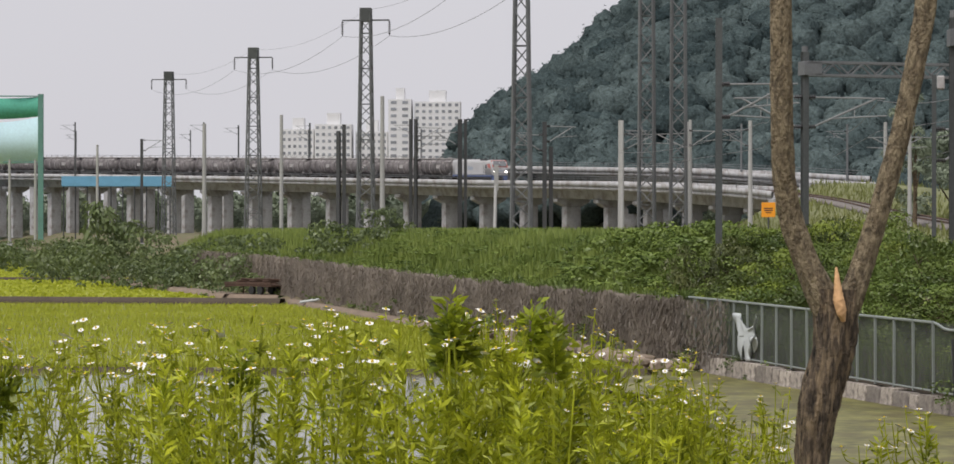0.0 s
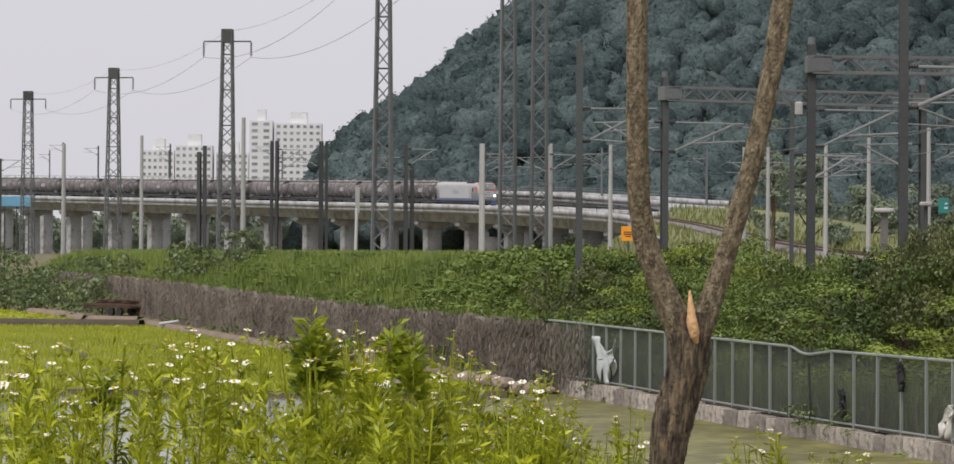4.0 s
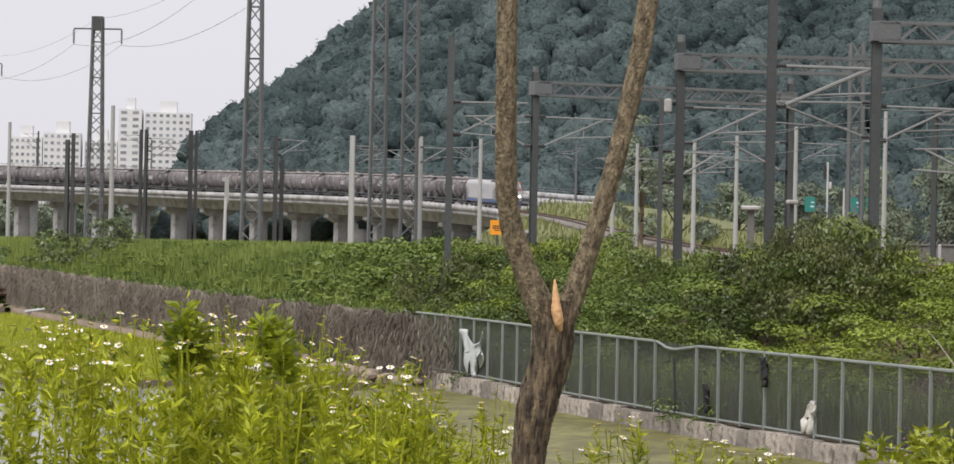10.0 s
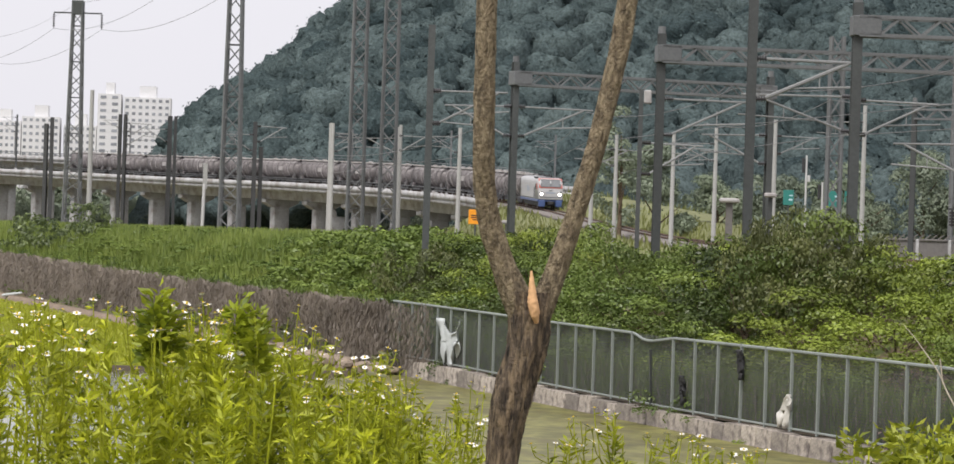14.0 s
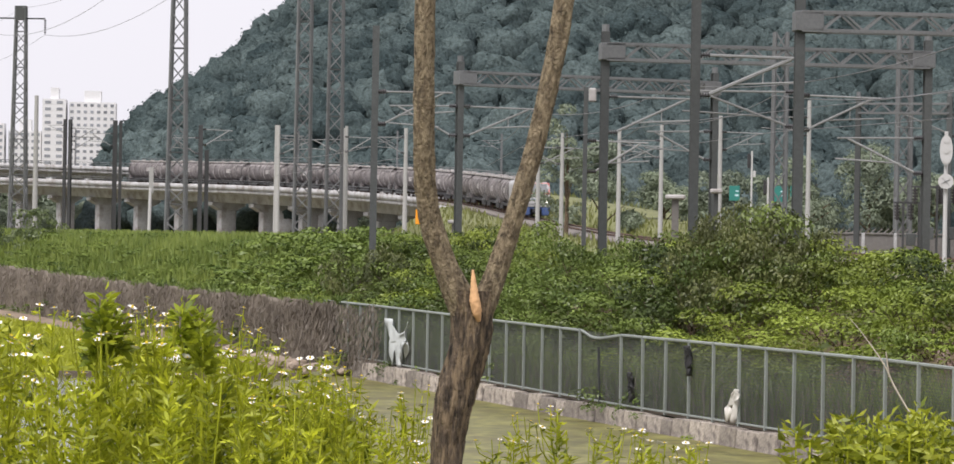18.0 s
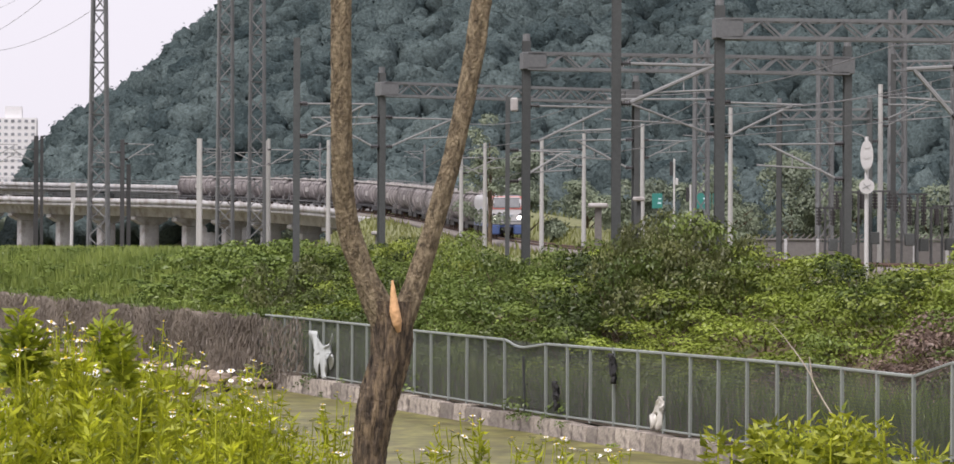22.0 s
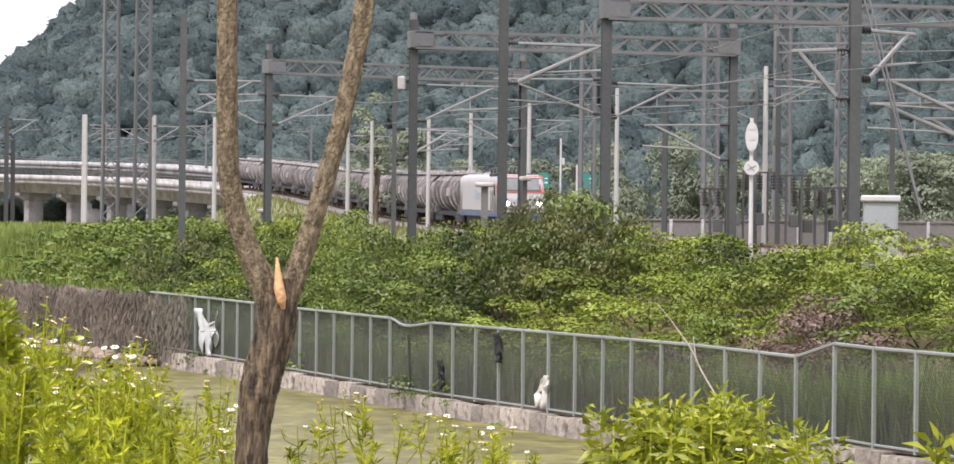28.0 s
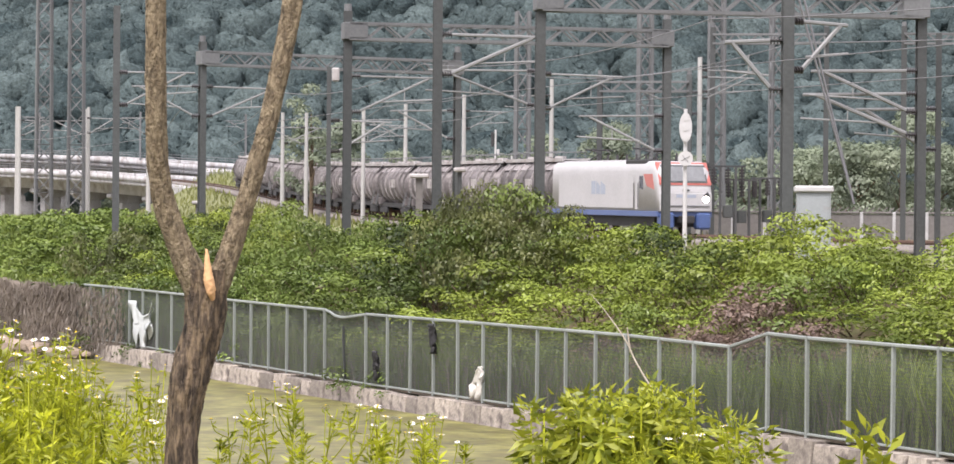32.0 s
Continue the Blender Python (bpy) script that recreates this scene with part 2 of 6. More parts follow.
M = {
    "path": material("path", (0.215, 0.165, 0.122), 0.95, 0.25, 0.5, 10, 0.6),
    "mud": material("mud", (0.075, 0.058, 0.04), 0.9, 0.3, 0.6, 12, 0.5),
    "soil": material("soil", (0.16, 0.12, 0.075), 0.95, 0.3, 0.6, 14, 0.6, stain=(0.10, 0.13, 0.04), stain_at=0.5),
    "ballast": material("ballast", (0.19, 0.17, 0.155), 0.95, 0.35, 0.8, 11, 0.8),
    "bank_grass": material("bank_grass", (0.16, 0.17, 0.07), 0.9, 0.3, 0.5, 7, 0.6),
    "concrete": material("concrete", (0.43, 0.43, 0.44), 0.85, 0.22, 0.4, 6, 0.3, stain=(0.27, 0.25, 0.235), stain_at=0.54),
    "concrete_dark": material("concrete_dark", (0.155, 0.147, 0.142), 0.85, 0.2, 0.5, 6, 0.3, stain=(0.15, 0.14, 0.13), stain_at=0.55),
    "kerb": material("kerb", (0.33, 0.292, 0.25), 0.9, 0.35, 2.5, 18, 0.35, stain=(0.13, 0.11, 0.10), stain_at=0.55, rand=0.42),
    "pole_white": material("pole_white", (0.37, 0.37, 0.36), 0.8, 0.1, 0.6, 9, 0.15, rand=0.1),
    "steel": material("steel", (0.074, 0.080, 0.080), 0.6, 0.18, 0.8, 12, 0.1, metal=0.3, rand=0.2),
    "steel_dark": material("steel_dark", (0.062, 0.064, 0.066), 0.6, 0.2, 0.8, 12, 0.1, metal=0.3, rand=0.2),
    "galvanised": material("galvanised", (0.165, 0.172, 0.176), 0.55, 0.15, 0.9, 14, 0.1, metal=0.4, rand=0.12),
    "fence_paint": material("fence_paint", (0.235, 0.26, 0.245), 0.5, 0.12, 1.5, 20, 0.05, rand=0.1),
    "bark": material("bark", (0.070, 0.052, 0.036), 0.95, 0.9, 34, 150, 1.0, stain=(0.25, 0.185, 0.115), stain_at=0.53, stretch=0.2),
    "bark_limb": material("bark_limb", (0.135, 0.105, 0.066), 0.95, 0.6, 30, 140, 1.0, stain=(0.29, 0.235, 0.15), stain_at=0.5, stretch=0.5),
    "wood_torn": material("wood_torn", (0.60, 0.36, 0.18), 0.85, 0.15, 20, 60, 0.4),
    "loco_white": material("loco_white", (0.42, 0.42, 0.43), 0.55, 0.08, 0.6, 9, 0.03, clear=0.08),
    "loco_blue": material("loco_blue", (0.06, 0.10, 0.24), 0.4, 0.12, 0.8, 9, 0.03, clear=0.2),
    "loco_red": material("loco_red", (0.42, 0.125, 0.105), 0.4, 0.1, 1, 9, 0.03, clear=0.2),
    "dark": material("dark", (0.03, 0.03, 0.032), 0.7, 0.3, 2, 16, 0.1),
    "rubber": material("rubber", (0.02, 0.02, 0.02), 0.6, 0.2, 2, 16, 0.1),
    "glass_dark": material("glass_dark", (0.02, 0.025, 0.03), 0.08, 0.1, 1, 5, 0.0),
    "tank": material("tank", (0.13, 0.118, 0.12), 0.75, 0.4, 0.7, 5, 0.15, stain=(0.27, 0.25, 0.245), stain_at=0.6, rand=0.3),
    "tank_pale": material("tank_pale", (0.40, 0.385, 0.38), 0.8, 0.2, 0.5, 5, 0.15, stain=(0.25, 0.22, 0.21), stain_at=0.58, rand=0.1),
    "cloth": material("cloth", (0.50, 0.53, 0.53), 0.9, 0.1, 3, 30, 0.4),
    "orange": material("orange", (0.85, 0.33, 0.015), 0.5, 0.06, 2, 20, 0.05),
    # sign green dulled in the paint colour to imitate haze
    "green_sign": material("green_sign", (0.03, 0.20, 0.175), 0.4, 0.05, 2, 20, 0.05),
    "white_sign": material("white_sign", (0.52, 0.52, 0.52), 0.5, 0.06, 2, 20, 0.05),
    "cabinet_paint": material("cabinet_paint", (0.32, 0.35, 0.36), 0.5, 0.07, 1.5, 20, 0.05, stain=(0.3, 0.28, 0.25), stain_at=0.66),
    "apartment": material("apartment", (0.70, 0.70, 0.71), 0.8, 0.06, 0.1, 2, 0.05),
    # far panes lifted to pale grey-blue, haze put into their base colour
    "window_far_haze": material("window_far_haze", (0.27, 0.285, 0.31), 0.2, 0.1, 1, 5, 0.0, rand=0.3),
    "net_green": material("net_green", (0.08, 0.34, 0.25), 0.8, 0.15, 0.2, 3, 0.1),
    "net_pale": material("net_pale", (0.48, 0.66, 0.72), 0.8, 0.08, 0.2, 3, 0.1),
    "tarp_blue": material("tarp_blue", (0.14, 0.34, 0.50), 0.6, 0.12, 0.5, 5, 0.2),
    "tube_pale": material("tube_pale", (0.27, 0.275, 0.275), 0.5, 0.12, 1.5, 14, 0.05, metal=0.3, rand=0.15),
    "rust": material("rust", (0.085, 0.05, 0.035), 0.9, 0.4, 1.5, 14, 0.4),
    "stone": material("stone", (0.27, 0.215, 0.165), 0.9, 0.25, 2, 18, 0.5, rand=0.3),
    "petal": material("petal", (0.82, 0.81, 0.79), 0.7, 0.05, 6, 60, 0.0),
    "flower_eye": material("flower_eye", (0.65, 0.48, 0.03), 0.8, 0.15, 8, 90, 0.1),
    "insulator": material("insulator", (0.034, 0.031, 0.032), 0.25, 0.1, 3, 20, 0.0),
    "bag": material("bag", (0.72, 0.70, 0.66), 0.5, 0.1, 8, 60, 0.2),
    "wire": material("wire", (0.22, 0.22, 0.23), 0.5, 0.1, 3, 20, 0.0, metal=0.4),
    "leaf_bush": foliage("leaf_bush", (0.034, 0.064, 0.013), (0.186, 0.245, 0.050), 0.13, 0.3, 0.45, leaf=0.2),
    "leaf_creeper": foliage("leaf_creeper", (0.064, 0.105, 0.015), (0.30, 0.365, 0.055), 0.15, 0.3, 0.35, leaf=0.2),
    "leaf_olive": foliage("leaf_olive", (0.050, 0.066, 0.022), (0.165, 0.180, 0.055), 0.2, 0.5, 0.25, leaf=0.2),
    "leaf_dead": foliage("leaf_dead", (0.11, 0.078, 0.064), (0.25, 0.18, 0.145), 0.15, 0.6, 0.2),
    "leaf_vine": foliage("leaf_vine", (0.125, 0.106, 0.088), (0.26, 0.222, 0.182), 0.15, 0.6, 0.1, leaf=0.22),
    # blue-grey tint: the haze of distance is painted into the hill's leaf colours
    "leaf_hill_haze": foliage("leaf_hill_haze", (0.034, 0.051, 0.055), (0.136, 0.176, 0.174), 0.1, 0.06, 0.0, gloss=0.0, leaf=0.42, fine=1.5),
    # paled and greyed greens carry the distance haze in the colour itself
    "leaf_far_haze": foliage("leaf_far_haze", (0.17, 0.21, 0.155), (0.27, 0.32, 0.21), 0.25, 0.2, 0.15, leaf=0.2),
    "leaf_field": foliage("leaf_field", (0.055, 0.085, 0.035), (0.21, 0.26, 0.10), 0.3, 0.3, 0.2),
    "leaf_grass": foliage("leaf_grass", (0.11, 0.165, 0.035), (0.30, 0.36, 0.085), 0.35, 0.15, 0.1),
    "leaf_weed": foliage("leaf_weed", (0.075, 0.120, 0.005), (0.66, 0.69, 0.036), 0.36, 11.0, 0.25, leaf=0.5),
    "leaf_mugwort": foliage("leaf_mugwort", (0.055, 0.095, 0.006), (0.50, 0.53, 0.040), 0.3, 9.0, 0.15, leaf=0.6),
    "leaf_dark": foliage("leaf_dark", (0.07, 0.115, 0.010), (0.46, 0.52, 0.03), 0.35, 6.0, 0.2),
    "leaf_slope": foliage("leaf_slope", (0.11, 0.13, 0.038), (0.25, 0.265, 0.08), 0.3, 0.2, 0.1),
    "leaf_rice": foliage("leaf_rice", (0.33, 0.37, 0.03), (0.46, 0.49, 0.04), 0.35, 0.12, 0.05),
}


def water_material(name, base, rough, spec, vary=0.25, scale=0.12, scum=None):
    m = material(name, base, rough, vary, scale, 3.0, 0.0, spec=spec, stain=scum, stain_at=0.55)
    n, l = m.node_tree.nodes, m.node_tree.links
    b = n["Principled BSDF"]
    wave, bp = n.new("ShaderNodeTexNoise"), n.new("ShaderNodeBump")
    wave.inputs["Scale"].default_value, wave.inputs["Detail"].default_value = 2.2, 3
    bp.inputs["Strength"].default_value, bp.inputs["Distance"].default_value = 0.05, 0.02
    co = n.new("ShaderNodeTexCoord")
    l.new(co.outputs["Object"], wave.inputs["Vector"])
    l.new(wave.outputs["Fac"], bp.inputs["Height"])
    l.new(bp.outputs[0], b.inputs["Normal"])
    return m


M["water"] = water_material("paddy_water", (0.13, 0.135, 0.055), 0.1, 0.6)
M["algae_water"] = water_material("algae_water", (0.165, 0.158, 0.052), 0.45, 0.13, 0.6, 0.5, (0.115, 0.098, 0.040))


# ---- building tools ----
def finish(name, me, mat, parent=None, label="", smooth=False):
    if not me.materials:
        me.materials.append(M[mat])
    if smooth:
        me.polygons.foreach_set("use_smooth", [True] * len(me.polygons))
    ob = new(name, me)
    ob.parent = parent
    if label:
        ob["label"] = label
    return ob


def part(name, bm, mat, parent=None, label="", smooth=False):
    """Links a bmesh as one mesh object under a thing or a part."""
    me = bpy.data.meshes.new(name)
    bm.to_mesh(me)
    bm.free()
    return finish(name, me, mat, parent, label, smooth)


def sheet(name, verts, faces, mat, parent=None, label="", smooth=False):
    """A mesh object from arrays; all faces have the same number of corners."""
    verts, faces = np.asarray(verts, np.float32), np.asarray(faces, np.int32)
    k = faces.shape[1]
    me = bpy.data.meshes.new(name)
    me.vertices.add(len(verts))
    me.vertices.foreach_set("co", verts.ravel())
    me.loops.add(faces.size)
    me.loops.foreach_set("vertex_index", faces.ravel())
    me.polygons.add(len(faces))
    me.polygons.foreach_set("loop_start", np.arange(len(faces), dtype=np.int32) * k)
    me.polygons.foreach_set("loop_total", np.full(len(faces), k, np.int32))
    me.update(calc_edges=True)
    return finish(name, me, mat, parent, label, smooth)


def thing(name, m, label, category, group="", kind=""):
    ob = new(name)
    ob.matrix_basis = m
    ob.empty_display_size = 0.2
    return tagged(ob, label, category, group, kind)


def box(bm, x0, y0, z0, x1, y1, z1, bevel=0.0):
    got = bmesh.ops.create_cube(bm, size=1.0)["verts"]
    bmesh.ops.transform(bm, matrix=Matrix.Translation(((x0 + x1) / 2, (y0 + y1) / 2, (z0 + z1) / 2)) @ Matrix.Diagonal((x1 - x0, y1 - y0, z1 - z0, 1)), verts=got)
    if bevel:
        bmesh.ops.bevel(bm, geom=list({e for v in got for e in v.link_edges}), offset=bevel, segments=1, affect="EDGES")
    return bm


def rod(bm, a, b, r0, r1=None, sides=6, caps=True):
    """A tapered round bar from a to b."""
    a, b = Vector(a), Vector(b)
    d = b - a
    m = Matrix.Translation((a + b) / 2) @ d.to_track_quat("Z", "Y").to_matrix().to_4x4()
    bmesh.ops.create_cone(bm, cap_ends=caps, segments=sides, radius1=r0, radius2=r0 if r1 is None else r1, depth=d.length, matrix=m)
    return bm


def bar(bm, a, b, w, h):
    """A square bar from a to b."""
    a, b = Vector(a), Vector(b)
    d = b - a
    m = Matrix.Translation((a + b) / 2) @ d.to_track_quat("Z", "Y").to_matrix().to_4x4() @ Matrix.Diagonal((w, h, d.length, 1))
    bmesh.ops.create_cube(bm, size=1.0, matrix=m)
    return bm


def B():
    return bmesh.new()


def leaves(rng, at, out, size, width=0.55, droop=0.5, fold=0.25):
    """Folded leaf blades at points, each pointing roughly along out. Returns verts and quad faces."""
    n = len(at)
    d = out + rng.normal(0, 0.45, (n, 3)) + [0, 0, -0.15 * droop]
    d /= np.linalg.norm(d, axis=1, keepdims=True)
    side = np.cross(d, rng.normal(0, 1, (n, 3)))
    side /= np.linalg.norm(side, axis=1, keepdims=True)
    up = np.cross(side, d)
    s = (size * rng.uniform(0.65, 1.35, n))[:, None]
    mid = at + d * s * 0.5
    tip = at + d * s - up * s * 0.15 * droop
    v = np.stack([at, mid + side * s * width / 2 + up * s * fold * 0.3, tip, mid - side * s * width / 2 + up * s * fold * 0.3], 1).reshape(-1, 3)
    f = np.arange(4 * n).reshape(-1, 4)
    return v, f


def leaf_plates(rng, at, face, size, width=0.7, loose=0.5):
    """Leaf blades that face roughly along face, as the outer leaves of a crown do."""
    n = len(at)
    u = face + rng.normal(0, loose, (n, 3))
    u /= np.linalg.norm(u, axis=1, keepdims=True)
    d = np.cross(u, rng.normal(0, 1, (n, 3)))
    d /= np.linalg.norm(d, axis=1, keepdims=True)
    side = np.cross(u, d)
    s = (size * rng.uniform(0.6, 1.4, n))[:, None]
    v = np.stack([at - d * s * 0.5, at + side * s * width / 2 + u * s * 0.1, at + d * s * 0.5 - u * s * 0.1, at - side * s * width / 2 + u * s * 0.1], 1).reshape(-1, 3)
    return v, np.arange(4 * n).reshape(-1, 4)


def crown_cloud(rng, blobs, per, size, squash=0.85, low=-0.35, **more):
    """Outward-facing leaves on the rounded clumps (x, y, z, radius) of a crown."""
    at, face = [], []
    for x, y, z, r in blobs:
        k = max(6, int(per * r * r))
        d = rng.normal(0, 1, (k, 3))
        d[:, 2] = np.where(d[:, 2] < low, -d[:, 2], d[:, 2])
        d /= np.linalg.norm(d, axis=1, keepdims=True)
        p = d * (r * (1 - 0.32 * rng.random((k, 1)) ** 1.5)) * (1 + 0.16 * np.sin(d[:, :1] * 7 + x * 9) * np.sin(d[:, 1:2] * 8 + y * 7) + 0.10 * np.sin(d[:, 2:] * 13 + z * 5))
        p[:, 2] *= squash
        at.append(p + [x, y, z])
        face.append(d + [0, 0, 0.25])
    return leaf_plates(rng, np.concatenate(at), np.concatenate(face), size, **more)


def spline(points, n=40):
    """A smooth line through points (Catmull-Rom), finely divided."""
    p = np.array(points, float)
    p = np.vstack([2 * p[0] - p[1], p, 2 * p[-1] - p[-2]])
    out = []
    for i in range(1, len(p) - 2):
        for k in range(n):
            t = k / n
            a, b, c, d = p[i - 1], p[i], p[i + 1], p[i + 2]
            out.append(0.5 * (2 * b + (c - a) * t + (2 * a - 5 * b + 4 * c - d) * t * t + (3 * b - a - 3 * c + d) * t ** 3))
    out.append(p[-2])
    return np.array(out)


class Line:
    """A line in space by its length."""

    def __init__(self, points):
        self.p = spline(points)
        self.s = np.r_[0, np.cumsum(np.linalg.norm(np.diff(self.p, axis=0), axis=1))]

    def at(self, s):
        return np.array([np.interp(s, self.s, self.p[:, k]) for k in range(3)])

    def nearest(self, x, y):
        return self.s[np.argmin(np.hypot(self.p[:, 0] - x, self.p[:, 1] - y))]

    def turn(self, s):
        a, b = self.at(s - 1.0), self.at(s + 1.0)
        return math.degrees(math.atan2(b[1] - a[1], b[0] - a[0])), b - a


# ---- the plan ----
FENCE = np.array([-3.24, 87.63])
ALONG = np.array([0.3322, -0.9432])
ACROSS = np.array([0.9432, 0.3322])
PITCH = 1.384


def fence_at(s, q=0.0):
    """Plan place: s metres along the fence towards the camera from its first bare post, q metres behind it."""
    return FENCE + ALONG * s + ACROSS * q


TRACK = Line([(-430, 737, 20.2), (-300, 667, 18.7), (-183, 583, 16.4), (-115, 527, 14.6), (-76, 484, 13.3), (-52.9, 452.5, 12.4), (-29.4, 417.3, 11.5), (-8.45, 374.1, 10.0), (1.2, 336.3, 8.5), (7.25, 276, 6.5),
              (12.2, 211.7, 5.0), (18.8, 159.1, 4.3), (23.6, 137.4, 4.05), (35, 98, 3.9), (51, 56, 3.8), (69, 10, 3.8)])


def smooth_step(a, b, x):
    t = np.clip((x - a) / (b - a), 0, 1)
    return t * t * (3 - 2 * t)


def ground_height(x, y):
    s, q = (x - FENCE[0]) * ALONG[0] + (y - FENCE[1]) * ALONG[1], (x - FENCE[0]) * ACROSS[0] + (y - FENCE[1]) * ACROSS[1]
    z = 0.55 + (2.45 + 0.7 * smooth_step(10, 40, -s)) * smooth_step(1.0, 9.0, q)
    z = np.where((q < 1.6) & (s > -3), -0.3, z)
    z = np.where((q < 1.6) & (s <= -3), -0.25 + 0.65 * smooth_step(-1.6, -0.3, q), z)
    near = 3.1 - 3.35 * smooth_step(15.0, 22.0, y)
    z = np.where((q < 0) & (y < 22), near, z)
    return np.where((q < 12) & (y < 30) & (q >= 0), np.maximum(z, 0.5), z)


# ---- ground ----
def build_ground():
    xs = np.unique(np.r_[np.linspace(-3500, -200, 12), np.linspace(-200, -60, 15), np.linspace(-60, 60, 81), np.linspace(60, 200, 15), np.linspace(200, 3500, 12)])
    ys = np.unique(np.r_[np.linspace(-600, -20, 6), np.linspace(-20, 200, 147), np.linspace(200, 700, 34), np.linspace(700, 4500, 12)])
    X, Y = np.meshgrid(xs, ys)
    Zg = ground_height(X, Y)
    v = np.stack([X, Y, Zg], -1).reshape(-1, 3)
    nx, ny = len(xs), len(ys)
    i = (np.arange(ny - 1)[:, None] * nx + np.arange(nx - 1)).ravel()
    tagged(sheet("ground", v, np.stack([i, i + 1, i + nx + 1, i + nx], 1), "soil", smooth=True), "bare soil and weeds between fields and railway", "ground", kind="structure")


build_ground()


def paddy(name, corners, z, mat, label):
    bm = B()
    vs = [bm.verts.new((x, y, z)) for x, y in corners]
    bm.faces.new(vs)
    return tagged(part(name, bm, mat), label, "paddy field", kind="structure")


def on_fence(y, q=0.0):
    """The x at which the fence line, or its parallel q metres behind, crosses y."""
    s = (FENCE[1] - y + ACROSS[1] * q) / -ALONG[1]
    return fence_at(s, q)[0]


SHORE = [(-0.068 * y + 0.7 * math.sin(y * 0.37) + 0.3 * math.sin(y * 1.1), y) for y in np.linspace(91.2, 21, 48)]
paddy("paddy_water", [(-80, 21), (-60, 91.2)] + SHORE, 0.0, "water", "flooded rice paddy with still bright water")
paddy("paddy_algae", SHORE[::-1] + [(on_fence(91.2, -0.4), 91.2), (on_fence(21, -0.4), 21)], 0.13, "algae_water", "still paddy water covered with olive green algae")
paddy("paddy_middle", [(-90, 92.2), (on_fence(93, -1.2), 92.8), (on_fence(165, -1.5), 165), (-110, 166)], 0.02, "water", "young rice paddy standing in shallow water")
paddy("paddy_far", [(-200, 180), (-38, 180), (-62, 240), (-112, 392), (-320, 395)], 0.06, "leaf_rice", "bright green rice paddy beyond the dike")


# ---- viaduct ----
def ribbon(line, s0, s1, step, profile, name, mat, parent=None, label=""):
    """A body of constant cross-section (right, up) drawn along a line."""
    ss = np.linspace(s0, s1, max(2, int((s1 - s0) / step)))
    v = []
    for s in ss:
        p = line.at(s)
        a = radians(line.turn(s)[0])
        r = np.array([math.sin(a), -math.cos(a), 0])
        v += [p + r * x + np.array([0, 0, z]) for x, z in profile]
    k = len(profile)
    f = [(i * k + j, i * k + (j + 1) % k, (i + 1) * k + (j + 1) % k, (i + 1) * k + j) for i in range(len(ss) - 1) for j in range(k)]
    return sheet(name, v, f, mat, parent, label)


def build_viaduct(line, s0, s1, name, label, wide=4.6, deep=1.5, foot=3.0):
    via = thing(name, Matrix(), label, "viaduct", kind="structure")
    ribbon(line, s0, s1, 4, [(-wide, -0.45), (wide, -0.45), (wide, -0.95), (2.6, -1.2), (2.4, -0.95 - deep), (-2.4, -0.95 - deep), (-2.6, -1.2), (-wide, -0.95)], "deck", "concrete", via)
    for side in (-1, 1):
        x = side * wide
        ribbon(line, s0, s1, 4, [(x - 0.14, -0.45), (x + 0.14, -0.45), (x + 0.14, 0.35), (x - 0.14, 0.35)], "parapet", "concrete", via)
        bm = B()
        for h in (0.7, 1.05):
            for s in np.arange(s0, s1 - 8, 8.0):
                a, b = line.at(s), line.at(s + 8)
                g = radians(line.turn(s)[0])
                r = np.array([math.sin(g), -math.cos(g), 0]) * x
                rod(bm, a + r + [0, 0, h], b + r + [0, 0, h], 0.035, sides=4, caps=False)
                rod(bm, a + r + [0, 0, 0.3], a + r + [0, 0, 1.05], 0.04, sides=4, caps=False)
        part("railing", bm, "galvanised", via)
    s = s1 - 6
    while s > s0:
        p, g = line.at(s), line.turn(s)[0]
        top = p[2] - 0.95 - deep
        if top - foot > 0.8:
            bm = B()
            box(bm, -0.75, -1.35, foot - 0.4, 0.75, 1.35, top - 1.2, 0.12)
            pier = part("pier", bm, "concrete", via)
            pier.matrix_basis = pose(p[0], p[1], 0, 0, 0, g)
            bm = B()
            vs = [bm.verts.new(c) for c in ((-0.85, -1.5, top - 1.25), (0.85, -1.5, top - 1.25), (0.85, 1.5, top - 1.25), (-0.85, 1.5, top - 1.25), (-0.85, -3.0, top - 0.5), (0.85, -3.0, top - 0.5), (0.85, 3.0, top - 0.5), (-0.85, 3.0, top - 0.5),
                                            (-0.85, -3.0, top - 0.02), (0.85, -3.0, top - 0.02), (0.85, 3.0, top - 0.02), (-0.85, 3.0, top - 0.02))]
            for q in ((3, 2, 1, 0), (0, 1, 5, 4), (1, 2, 6, 5), (2, 3, 7, 6), (3, 0, 4, 7), (4, 5, 9, 8), (5, 6, 10, 9), (6, 7, 11, 10), (7, 4, 8, 11), (8, 9, 10, 11)):
                bm.faces.new([vs[i] for i in q])
            cap = part("pier_cap", bm, "concrete", via)
            cap.matrix_basis = pose(p[0], p[1], 0, 0, 0, g)
        s -= 14.0
    p, g = line.at(s1), line.turn(s1)[0]
    ab = part("abutment", box(B(), -2.5, -wide - 0.1, foot - 1, 2.5, wide + 0.1, p[2] - 0.5, 0.1), "concrete", via)
